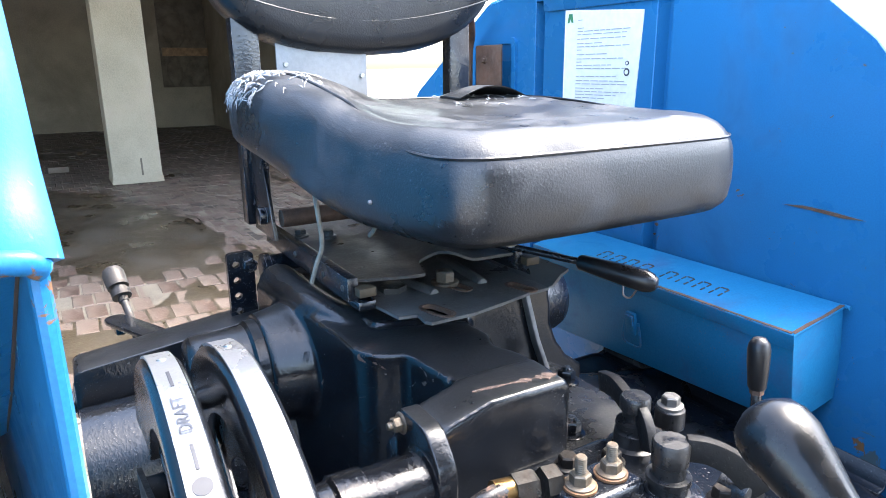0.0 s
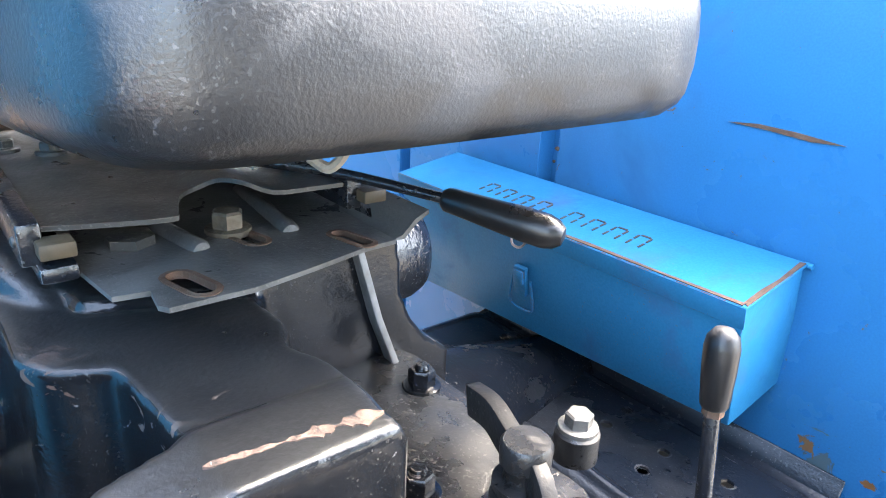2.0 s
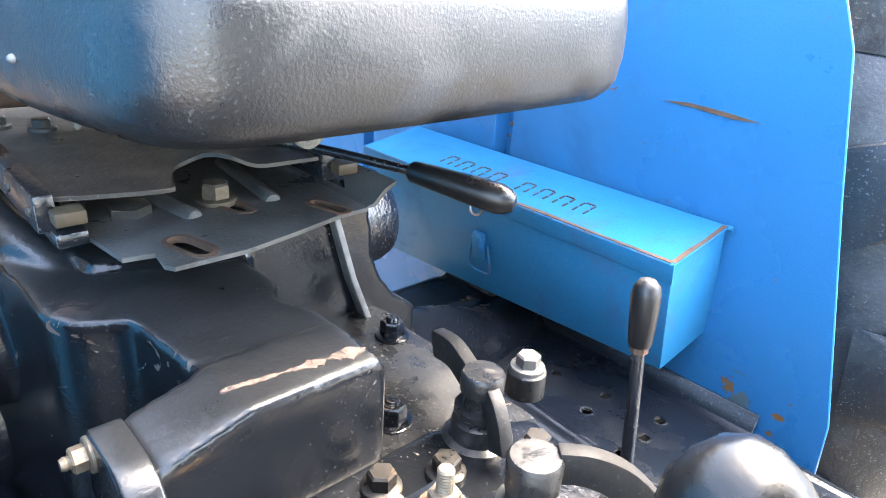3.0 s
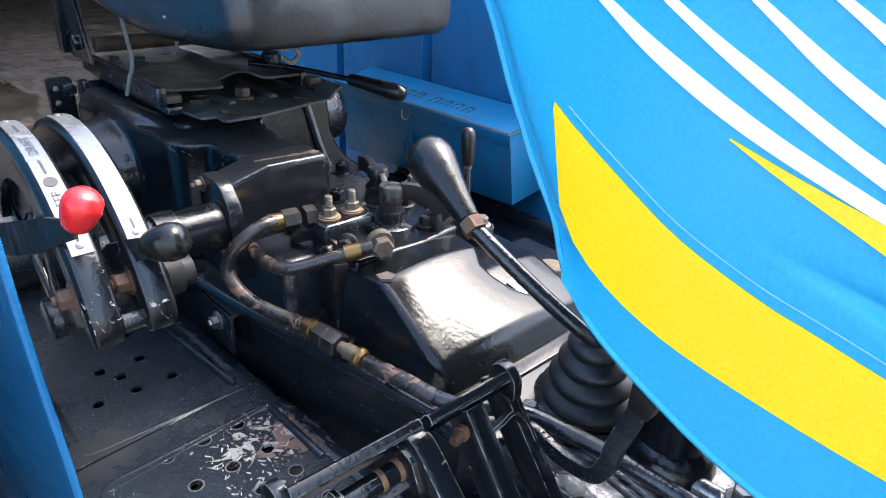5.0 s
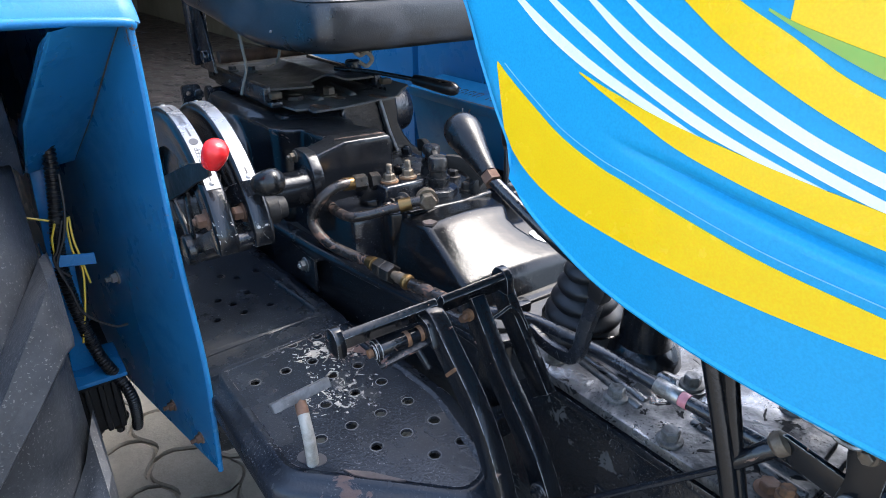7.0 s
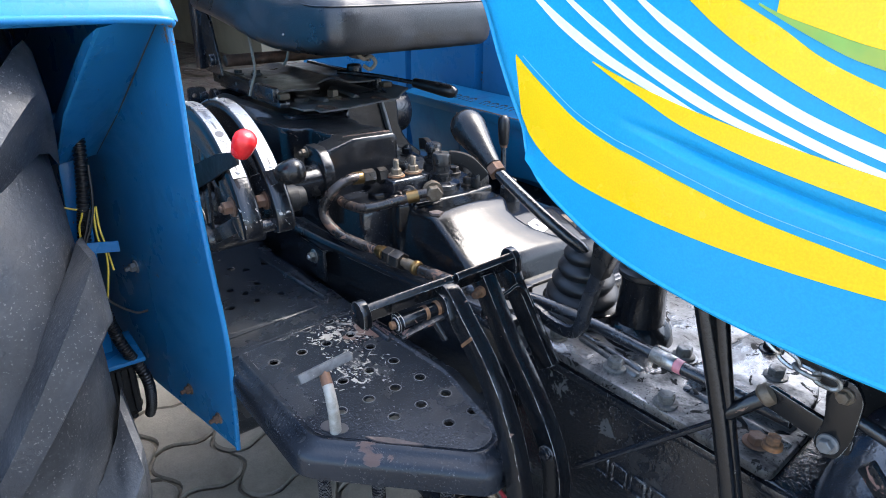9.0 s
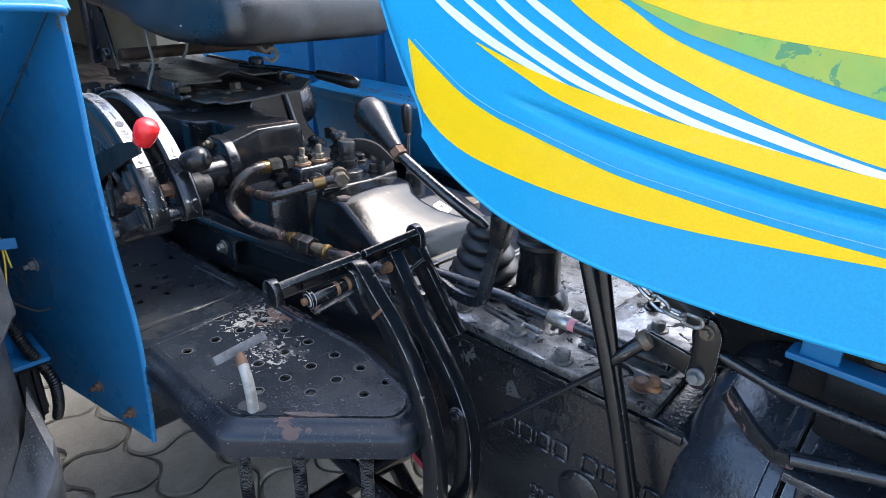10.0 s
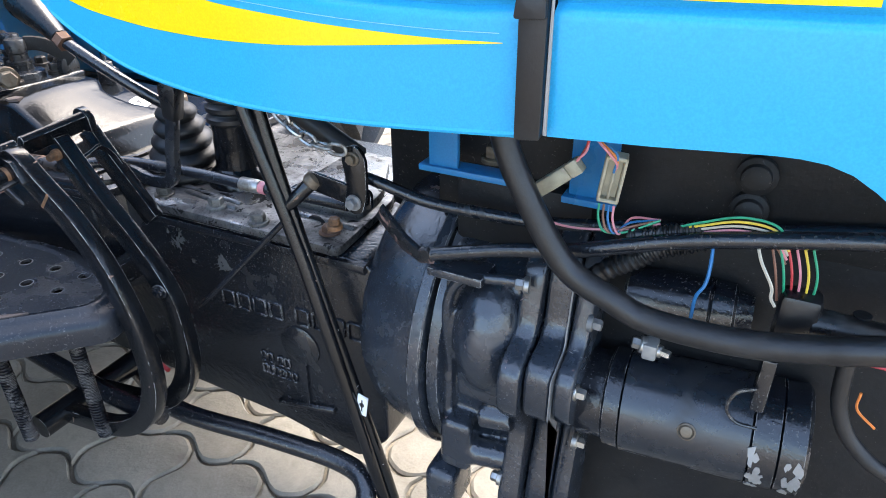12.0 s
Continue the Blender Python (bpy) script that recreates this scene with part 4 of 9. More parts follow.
cuts = [FO[0][0], GROOVES[0][1], GROOVES[0][0], GROOVES[1][1], GROOVES[1][0], -1.95]
for k in (0, 2, 4):   # the sheet's three fields
    xr, xl = cuts[k], cuts[k + 1]
    pts = [p for p in FO if xl < p[0] < xr]
    if k == 0:
        poly = FO[:9] + [] if FO[8][0] > xl else FO[:8]
        poly = poly + [(xl, top_z(xl)), (xl, 0.56), (-0.60, 0.645)]
    else:
        poly = [(xr, 0.50), (xr, top_z(xr))] + [p for p in FO[2:14] if xl < p[0] < xr] + [(xl, top_z(xl)), (xl, 0.50)]
    bm = B()
    prism(bm, poly, "y", 0.505, 0.510, 0.0012, 1)
    part("side_sheet", bm, M_BLUE, far_fender)
for x0, x1 in GROOVES:   # pressed grooves between the fields
    bm = B()
    loft(bm, [[Vector((x, y, z)) for x, y in ((x0 - 0.002, 0.507), (x0 + 0.007, 0.530), (x1 - 0.007, 0.530), (x1 + 0.002, 0.507), (x1 + 0.002, 0.509), (x1 - 0.006, 0.533), (x0 + 0.006, 0.533), (x0 - 0.002, 0.509))] for z in (0.52, 1.0, 1.415, 1.43)])
    part("groove", bm, M_BLUE, far_fender)
    bm = B()
    prism(bm, [(x0, 1.425), (x1, 1.425), (x1, top_z(x1)), (x0, top_z(x0))], "y", 0.5055, 0.5095)
    part("groove_end", bm, M_BLUE, far_fender)
bm = B()   # the mudguard top that leads outwards over the wheel
path = [Vector((x, 0.505, z)) for x, z in FO[4:14]]
rings = []
for p in path:
    rings.append([p + Vector((0, 0, 0.0)), p + Vector((0, 0.012, 0.010)), p + Vector((0, 0.42, 0.012)), p + Vector((0, 0.42, 0.006)), p + Vector((0, 0.014, 0.004)), p + Vector((0, 0.004, -0.004))])
loft(bm, rings)
part("mudguard", bm, M_BLUE, far_fender)
bm = B()   # pressed field between the ribs, above the box
prism(bm, round_poly([(-1.15, 1.43), (-0.815, 1.43), (-0.815, 1.40), (-1.15, 1.40)], 0.008), "y", 0.500, 0.506, 0.003)
part("rib", bm, M_BLUE, far_fender)
bm = B()   # frame round the lamp bracket opening
pr = [(-1.44, 1.18), (-1.25, 1.18), (-1.25, 1.352), (-1.44, 1.352)]
ro, ri = round_poly(pr, 0.02, 4), round_poly([(-1.425, 1.195), (-1.265, 1.195), (-1.265, 1.337), (-1.425, 1.337)], 0.012, 4)
for y in (0.498,):
    a = [bm.verts.new((p, y, q)) for p, q in ro]
    b = [bm.verts.new((p, y, q)) for p, q in ri]
    c = [bm.verts.new((p, 0.506, q)) for p, q in ro]
    d = [bm.verts.new((p, 0.506, q)) for p, q in ri]
    n = len(a)
    for i in range(n):
        j = (i + 1) % n
        bm.faces.new((a[i], a[j], b[j], b[i]))
        bm.faces.new((a[i], c[i], c[j], a[j]))
        bm.faces.new((b[i], b[j], d[j], d[i]))
part("frame", bm, M_BLUE, far_fender)
bm = B()   # long scratch through the paint
prism(bm, [(-0.535, 1.0675), (-0.50, 1.071), (-0.455, 1.069), (-0.405, 1.064), (-0.44, 1.062), (-0.49, 1.066)], "y", 0.5038, 0.5052)
part("scratch", bm, M_RUST, far_fender, "rusty scratch through the paint")
rng = random.Random(17)
for cx, cz, s in ((-0.787, 0.985, 0.003), (-0.79, 0.965, 0.002)):
    bm = B()
    pts = [(cx + s * (0.7 + 0.6 * rng.random()) * math.cos(a) * 1.5, cz + s * (0.6 + 0.7 * rng.random()) * math.sin(a)) for a in (2 * math.pi * i / 9 for i in range(9))]
    prism(bm, pts, "y", 0.5040, 0.5052)
    part("rust_patch", bm, M_RUST, far_fender)

# sticker on the far fender
sticker = thing("instruction_sticker", "white printed instruction sticker on the blue fender", "sticker", (-0.96, 0.503, 1.15))
bm = B()
prism(bm, [(-1.077, 1.10), (-0.870, 1.10), (-0.853, 1.385), (-1.077, 1.399)], "y", 0.5028, 0.5046)
part("paper", bm, M_PAPER, sticker)
rng = random.Random(4)
z = 1.375
while z > 1.12:
    bm = B()
    x = -1.035
    while x < -0.90:
        L = rng.uniform(0.008, 0.03)
        box(bm, (x, 0.5018, z), (min(x + L, -0.885), 0.5026, z + 0.0016))
        x += L + 0.004
        if rng.random() < 0.12:
            break
    part("text_line", bm, M_INK, sticker)
    z -= rng.choice((0.0065, 0.0065, 0.009, 0.016))
bm = B()
prism(bm, [(-1.068, 1.372), (-1.064, 1.39), (-1.054, 1.39), (-1.05, 1.372), (-1.055, 1.372), (-1.059, 1.380), (-1.063, 1.372)], "y", 0.5018, 0.5026)
part("emblem", bm, M_GREENINK, sticker, "green printed emblem")
for cz, r in ((1.288, 0.0045), (1.271, 0.0075)):
    bm = B()
    lathe(bm, (-0.888, 0.5017, cz), (0, 1, 0), [(0, r), (0.001, r)], 16)
    part("symbol", bm, M_DARKMARK, sticker)
    bm = B()
    lathe(bm, (-0.888, 0.5012, cz), (0, 1, 0), [(0, r * 0.6), (0.001, r * 0.6)], 16)
    part("symbol", bm, M_PAPER, sticker)

# near fender: flared side sheet, top flange, bracket
near_fender = thing("fender", "blue painted sheet-metal fender, its front edge bare beside the tyre", "fender", (-0.3, -0.53, 0.58), "fenders")


def nf_y(x):
    return -0.487 + 0.17 * (x + 0.16)


bm = B()
EDGE = [(-0.231, 0.512), (-0.222, 0.60), (-0.215, 0.73), (-0.232, 0.872), (-0.242, 0.995), (-0.241, 1.117), (-0.244, 1.207)]
CROWN = [(-0.237, 1.206), (-0.243, 1.219), (-0.258, 1.245), (-0.275, 1.292), (-0.305, 1.350), (-0.38, 1.405), (-0.50, 1.445), (-0.70, 1.472), (-1.15, 1.475)]
NF = EDGE + [(x - 0.008, z) for x, z in CROWN[1:]] + [(-1.15, 0.57), (-0.80, 0.51), (-0.50, 0.505)]
prism(bm, NF, "y", -0.002, 0.002, 0.0008, 1)
for v in bm.verts:
    v.co.y += nf_y(v.co.x)
part("side_sheet", bm, M_BLUE, near_fender)
bm = B()   # rolled front edge
tube(bm, [(x + 0.001, nf_y(x), z) for x, z in EDGE], 0.0045, 8, 6)
part("edge_roll", bm, M_BLUE, near_fender)
bm = B()   # mudguard crown leading outwards over the wheel, its inner rim rolled
rings = []
cr = [Vector((p.x, 0, p.y)) for p in spline([(x, z, 0) for x, z in CROWN], 4)]
for k, p in enumerate(cr):
    d = (cr[min(k + 1, len(cr) - 1)] - cr[max(k - 1, 0)]).normalized()
    n = Vector((d.z, 0, -d.x))
    y = nf_y(p.x)
    rings.append([p + n * a + Vector((0, y + b, 0)) for a, b in ((-0.012, 0.003), (0.0, 0.010), (0.008, 0.004), (0.010, -0.012), (0.009, -0.45), (0.004, -0.45), (0.004, -0.012), (-0.002, 0.0))])
loft(bm, rings)
part("mudguard", bm, M_BLUE, near_fender, angle=60)
bm = B()   # rolled lip along the crown's front
tube(bm, [(-0.236, -0.499, 1.203), (-0.231, -0.512, 1.209), (-0.229, -0.60, 1.214), (-0.229, -0.80, 1.219), (-0.231, -0.95, 1.221)], 0.006, 10, 5)
part("lip", bm, M_BLUE, near_fender)
bm = B()   # slanted stiffener under the mudguard
loft(bm, [[Vector(p), Vector(q), Vector(q) + Vector((-0.003, 0, -0.003)), Vector(p) + Vector((-0.003, 0, -0.003))] for p, q in
          (((-0.252, -0.505, 1.218), (-0.215, -0.590, 1.205)), ((-0.311, -0.515, 1.173), (-0.255, -0.600, 1.172)), ((-0.456, -0.539, 1.059), (-0.33, -0.632, 1.085)), ((-0.591, -0.562, 0.964), (-0.455, -0.640, 0.990)))])
loft(bm, [[Vector(p), Vector(p) + Vector((-0.07, -0.006, -0.02)), Vector(p) + Vector((-0.07, -0.009, -0.02)), Vector(p) + Vector((0, -0.003, 0))] for p in
          ((-0.215, -0.590, 1.205), (-0.255, -0.600, 1.172), (-0.33, -0.632, 1.085), (-0.455, -0.640, 0.990))])
part("stiffener", bm, M_BLUE, near_fender)
bm = B()   # long weld bead
tube(bm, [(x, nf_y(x) - 0.003, z) for x, z in ((-0.252, 1.218), (-0.311, 1.173), (-0.456, 1.059), (-0.591, 0.964))], 0.0018, 6, 4)
part("weld", bm, M_STENCIL, near_fender, "dark cracked weld seam")
bm = B()   # upright support strap behind the harness
prism(bm, [(-0.633, 1.06), (-0.598, 1.06), (-0.620, 0.62), (-0.656, 0.62)], "x", -0.506, -0.494, 0.002)
box(bm, (-0.56, -0.675, 0.612), (-0.44, -0.578, 0.620), 0.001)
part("support", bm, M_BLUE, near_fender)
bm = B()   # clip holding the loom, bent back to the sheet
prism(bm, [(-0.650, 0.842), (-0.583, 0.832), (-0.583, 0.851), (-0.650, 0.862)], "x", -0.437, -0.434, 0.0006, 1)
box(bm, (-0.500, -0.653, 0.842), (-0.434, -0.650, 0.862), 0.0006, 1)
part("clip", bm, M_BLUE, near_fender)
for x, z in ((-0.279, 0.551), (-0.376, 0.564)):
    bolt(near_fender, (x, nf_y(x) - 0.002, z), (0.15, -1, 0), 0.013, 0.008, M_RUST, stud=0.009)
bolt(near_fender, (-0.515, nf_y(-0.515) - 0.002, 0.765), (0.15, -1, 0), 0.015, 0.010, M_ALU, stud=0.01)

mount = thing("axle_bracket", "black bolted axle bracket under the near fender's support", "bracket", (-0.56, -0.61, 0.40))
bm = B()
box(bm, (-0.68, -0.66, 0.48), (-0.49, -0.59, 0.585), 0.008)
box(bm, (-0.69, -0.672, 0.588), (-0.47, -0.585, 0.611), 0.003)
for y in (-0.645, -0.622, -0.600):
    box(bm, (-0.492, y - 0.005, 0.485), (-0.478, y + 0.005, 0.585), 0.003)
part("bracket", bm, M_CRANK, mount)
for y in (-0.645, -0.605):
    bolt(mount, (-0.52, y, 0.48), (0, 0, -1), 0.024, 0.016, M_DARKNUT, stud=0.014)

# toolbox leaning on the far fender
TB = Matrix.Translation((-0.41, 0.373, 0.916)) @ Matrix.Rotation(radians(9.3), 4, "X")
toolbox = thing("toolbox", "long blue steel toolbox with a hinged lid, worn at edges", "toolbox", (-0.7, 0.44, 0.76))
TL, TD, TH = 0.592, 0.124, 0.157


def tb(bm):
    bmesh.ops.transform(bm, matrix=TB, verts=bm.verts)
    return bm


bm = B()
box(bm, (-TL + 0.002, 0.003, -TH), (-0.002, TD, -0.006), 0.003)
for v in bm.verts:   # the box is a little deeper towards its rear end
    if v.co.z < -0.1:
        v.co.z -= 0.034 * max(0.0, -v.co.x - 0.02) / TL
part("body", tb(bm), M_BOXBLUE, toolbox)
lid_bm = B()
box(lid_bm, (-TL, -0.001, -0.0045), (0.001, TD + 0.002, 0.0), 0.0016)
box(lid_bm, (-TL, -0.0015, -0.026), (0.001, 0.0008, -0.001), 0.0007)
lid = part("lid", tb(lid_bm), M_BOXBLUE, toolbox, "hinged lid with cut-out stencil marks")
bm = B()   # worn rim
prism(bm, [(-0.40, 0.0002), (-0.004, 0.0002), (-0.004, 0.0055), (-0.1, 0.004), (-0.2, 0.0062), (-0.3, 0.0035)], "z", 0.0, 0.0009)
prism(bm, [(0.0, 0.002), (0.0, TD - 0.002), (-0.006, TD - 0.004), (-0.004, 0.07), (-0.0065, 0.04), (-0.006, 0.006)], "z", 0.0, 0.0010)
part("worn_rim", tb(bm), M_RUST, lid, "bare rusty rim where the paint has worn off")
# stencil marks on the lid, drawn as plain bars


def glyph(x, strokes, w=0.022, h=0.030):
    for x0, y0, x1, y1 in strokes:
        t = 0.0013
        a = (x + min(x0, x1) * w - (t if x0 == x1 else 0), 0.034 + min(y0, y1) * h - (t if y0 == y1 else 0), 0.0)
        b = (x + max(x0, x1) * w + (t if x0 == x1 else 0), 0.034 + max(y0, y1) * h + (t if y0 == y1 else 0), 0.0011)
        s = B()
        box(s, a, b)
        part("stencil_bar", tb(s), M_STENCIL, lid)


gx = -0.437
for k, word in enumerate((4, 4)):
    for _ in range(word):
        glyph(gx, [(0.1, 0.05, 0.1, 0.42), (0.1, 0.58, 0.1, 0.95), (0.9, 0.05, 0.9, 0.42), (0.9, 0.58, 0.9, 0.95), (0.2, 1.0, 0.8, 1.0)])
        gx += 0.0345
    gx += 0.022
# clasp
clasp_bm = B()
box(clasp_bm, (-0.322, -0.008, -0.112), (-0.300, 0.0, -0.068), 0.002)
box(clasp_bm, (-0.320, -0.012, -0.092), (-0.302, -0.007, -0.072), 0.0015)
clasp = part("clasp", tb(clasp_bm), M_BOXBLUE, toolbox)
bm = B()
tube(bm, [(-0.327, -0.004, -0.085), (-0.333, -0.006, -0.122), (-0.326, -0.006, -0.134), (-0.296, -0.006, -0.134), (-0.289, -0.006, -0.122), (-0.294, -0.004, -0.085)], 0.002, 8, 6)
part("loop", tb(bm), M_BOXBLUE, clasp)
bm = B()
tube(bm, [(-0.327, -0.003, -0.020), (-0.320, -0.010, -0.034), (-0.304, -0.010, -0.034), (-0.294, -0.003, -0.018)], 0.0018, 8, 5)
part("lid_hook", tb(bm), M_STEEL, lid)
bm = B()   # hinge pin at the end
rod(bm, (-0.004, TD + 0.002, -0.004), (0.006, TD + 0.002, -0.004), 0.004, seg=10)
part("hinge_pin", tb(bm), M_BOXBLUE, toolbox)

# ---- seat ----
SC = 0.016   # the seat's centre line
seat = thing("driver_seat", "worn black vinyl tractor seat, torn at its rear corners", "seat", (-0.66, SC, 1.1))


def seat_outline(n=72):
    half = [(-0.398, 0.10), (-0.400, 0.150), (-0.408, 0.178), (-0.432, 0.200), (-0.50, 0.218), (-0.60, 0.236), (-0.72, 0.258), (-0.84, 0.276), (-0.92, 0.272), (-0.965, 0.235), (-0.985, 0.15)]
    loop = [(-0.397, 0.0)] + half + [(-0.99, 0.0)] + [(x, -y) for x, y in half[::-1]]
    pts = spline([(x, y, 0) for x, y in loop + loop[:1]], 8)[:-1]
    return [(p.x, p.y) for p in pts]


SO = seat_outline()


def seat_heights(x, y):
    """Bottom edge, shoulder and crown: the bolster rises towards the rear corner beside the levers."""
    k = smooth01((-0.50 - x) / 0.36)
    side = smooth01((-y - 0.02) / 0.20)
    bottom = 1.124 + 0.058 * smooth01((-0.55 - x) / 0.35)
    seam = 1.204 + (0.022 + 0.034 * side) * k
    crown = 1.228 + (0.006 + 0.046 * side) * k
    return bottom, seam, crown


bm = B()
rings = []
levels = [("b", 0.55, 0.0), ("b", 0.90, -0.002), ("b", 0.955, -0.006), ("b", 0.985, 0.002), ("s", 1.0, 0.12), ("s", 1.008, 0.35), ("s", 1.006, 0.60), ("s", 1.0, 0.80), ("s", 0.992, 0.92), ("s", 0.982, 1.0),
          ("c", 0.965, 0.35), ("c", 0.94, 0.66), ("c", 0.90, 0.9), ("c", 0.85, 1.0), ("c", 0.79, 0.93), ("c", 0.72, 0.72), ("d", 0.60, 0.0), ("d", 0.42, 0.0), ("d", 0.2, 0.0)]
cx, cy = -0.68, 0.0
for kind, sc, f in levels:
    ring = []
    for x, y in SO:
        X, Y = cx + (x - cx) * sc, cy + (y - cy) * sc
        b, s, c = seat_heights(x, y)
        if kind == "b":
            z = b + f
        elif kind == "s":
            z = b + (s - b) * f
        elif kind == "c":
            z = s + (c - s) * f
        else:
            z = 1.214 + 0.020 * sc + (c - 1.228) * sc * 0.55
        # soft creases in the cover
        z += 0.0022 * noise.noise((X * 14, Y * 14, 3)) if kind in "cd" else 0
        Y += (0.0040 * noise.noise((X * 9, z * 12, 1))) if kind == "s" else 0
        ring.append(Vector((X, SC + Y, z)))
    rings.append(ring)
loft(bm, rings)
cushion = part("cushion", bm, M_LEATHER, seat, angle=70)
bm = B()   # stitched seam: along the front edge, then inwards over the bolsters
loop = []
for x, y in SO + SO[:1]:
    b, s, c = seat_heights(x, y)
    k = smooth01((-0.44 - x) / 0.22)
    sc = 0.984 + (0.80 - 0.984) * k
    loop.append((cx + (x - cx) * sc, SC + (y - cy) * sc, s + 0.0008 + (c - s) * 0.95 * k))
tube(bm, loop, 0.0019, 6, 1)
part("seam", bm, M_LEATHER, cushion)
bm = B()   # steel pan under the cushion
prism(bm, [(cx + (x - cx) * 0.60, SC + y * 0.60) for x, y in SO[::3]], "z", 1.112, 1.130, 0.004)
for v in bm.verts:
    v.co.z += 0.058 * smooth01((-0.55 - v.co.x) / 0.35)
part("pan", bm, M_DUSTY, seat)


def tatter(parent, inside, count, seed, length=(0.006, 0.020), thick=0.0009, name="torn_edge"):
    """Frayed shreds of cover backing that lie on the cushion's own surface."""
    r = random.Random(seed)
    me = parent.data
    faces = [p for p in me.polygons if inside(p.center)]
    bm = B()
    for _ in range(count):
        f = r.choice(faces)
        vs = [me.vertices[k].co for k in f.vertices]
        w = [r.random() + 0.05 for _v in vs]
        p = sum((v * q for v, q in zip(vs, w)), Vector()) / sum(w)
        n, u, v = basis(f.normal)
        a = r.gauss(0.9, 0.7)
        d = u * math.cos(a) + v * math.sin(a)
        L = r.uniform(*length)
        e = n * r.uniform(0.0005, 0.004)
        g = (u * r.uniform(-1, 1) + v * r.uniform(-1, 1)) * L * 0.35
        q = thick * r.uniform(0.5, 1.3)
        tube(bm, [p - n * 0.0005, p + d * L * 0.4 + e + g * 0.6, p + d * L + n * r.uniform(-0.0005, 0.003) + g], [q * 0.6, q, q * 0.35], 5, 3)
    return tagged(part(name, bm, M_FLUFF, parent), "frayed white backing where the cover is torn", kind="stuff")


tatter(cushion, lambda c: -0.98 < c.x < -0.80 and c.y < -0.19 and c.z > 1.242, 380, 2)
tatter(cushion, lambda c: -0.99 < c.x < -0.88 and c.y < -0.12 and c.z > 1.255, 90, 5)
tatter(cushion, lambda c: -0.84 < c.x < -0.60 and c.y < -0.17 and c.z > 1.262, 40, 6, (0.006, 0.014), 0.0011)
tatter(cushion, lambda c: -0.99 < c.x < -0.80 and 0.08 < c.y < 0.24 and c.z > 1.222, 60, 8)
bm = B()   # lifted flap of torn cover at the far side
rings = []
for i in range(9):
    t = i / 8
    y = 0.10 + 0.14 * t
    h = 0.020 * math.sin(math.pi * t)
    rings.append([Vector((-0.95, y, 1.232)), Vector((-0.91, y, 1.238 + h * 0.8)), Vector((-0.875, y + 0.01, 1.234 + h)), Vector((-0.877, y + 0.01, 1.232 + h)), Vector((-0.91, y, 1.234 + h * 0.8)), Vector((-0.95, y, 1.228))])
loft(bm, rings)
part("torn_flap", bm, M_LEATHER, cushion)
for p, s in (((-0.535, -0.210, 1.150), 0.0028), ((-0.46, 0.06, 1.155), 0.004)):
    bm = B()
    lathe(bm, p, (0.2, -1, 0.1) if p[1] < -0.1 else (1, 0, 0), [(0, s), (0.002, s * 0.9), (0.0035, s * 0.4)], 14)
    part("patch", bm, M_ALU, cushion)

# backrest
bm = B()
rings = []
BN = 28
for lev, (sc, dx) in enumerate(((0.55, 0.0), (0.88, 0.002), (0.97, 0.012), (1.0, 0.03), (1.0, 0.055), (0.975, 0.075), (0.92, 0.088), (0.8, 0.094), (0.5, 0.097))):
    ring = []
    for i in range(BN * 2):
        a = 2 * math.pi * i / (BN * 2)
        ca, sa = math.cos(a), math.sin(a)
        e = 0.5
        yy = 0.270 * math.copysign(abs(ca) ** e, ca) * sc
        zz = 0.17 * math.copysign(abs(sa) ** e, sa) * sc
        zz += 0.05 * (yy / 0.27) ** 2 * (1 if sa < 0 else 0.3)
        bow = 0.030 * (yy / 0.27) ** 2
        ring.append(Vector((-1.10 + dx + bow, 0.0 + yy, 1.475 + zz)))
    rings.append(ring)
loft(bm, rings)
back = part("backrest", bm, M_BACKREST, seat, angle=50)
for k in (0.0, 0.022):
    bm = B()
    tube(bm, [(-1.006 + 0.030 * (y / 0.27) ** 2 - k * 0.3, y, 1.345 + 0.018 + k + 0.05 * (y / 0.27) ** 2) for y in (-0.25, -0.17, -0.08, 0.0, 0.08, 0.17, 0.25)], 0.0018, 6, 5)
    part("seam", bm, M_LEATHER, back)
bm = B()
tube(bm, [(-1.004, 0.06, 1.375), (-1.012, 0.06, 1.335), (-1.04, 0.06, 1.312)], 0.0018, 6, 5)
part("seam", bm, M_LEATHER, back)
# back plate and its uprights
bm = B()
box(bm, (-1.035, -0.15, 1.20), (-1.030, 0.012, 1.40), 0.001)
plate = part("back_plate", bm, M_SHEET, seat, "pale bare sheet-metal back plate")
for z in (1.292, 1.272):
    bolt(plate, (-1.03, 0.002 if z < 1.28 else -0.135, z), (1, 0, 0), 0.008, 0.004, M_STEEL, washer=False, name="screw")
for y in (-0.20, 0.20):
    bm = B()
    box(bm, (-1.05, y - 0.022, 1.03), (-1.02, y + 0.022, 1.45), 0.004)
    part("upright", bm, M_BLACK, seat)
for y0 in (-0.215, 0.19):
    bm = B()
    prism(bm, [(-1.0, 1.03), (-0.89, 1.03), (-0.93, 1.15), (-1.02, 1.22)], "y", y0, y0 + 0.006, 0.001)
    rod(bm, (-0.935, y0 - 0.012, 1.062), (-0.935, y0 + 0.01, 1.062), 0.014, seg=14, bev=0.003)
    part("hinge_plate", bm, M_BLACK, seat)
bm = B()
rod(bm, (-0.90, -0.20, 1.062), (-0.90, 0.20, 1.062), 0.014, seg=16)
part("hinge_tube", bm, M_RUST, seat)

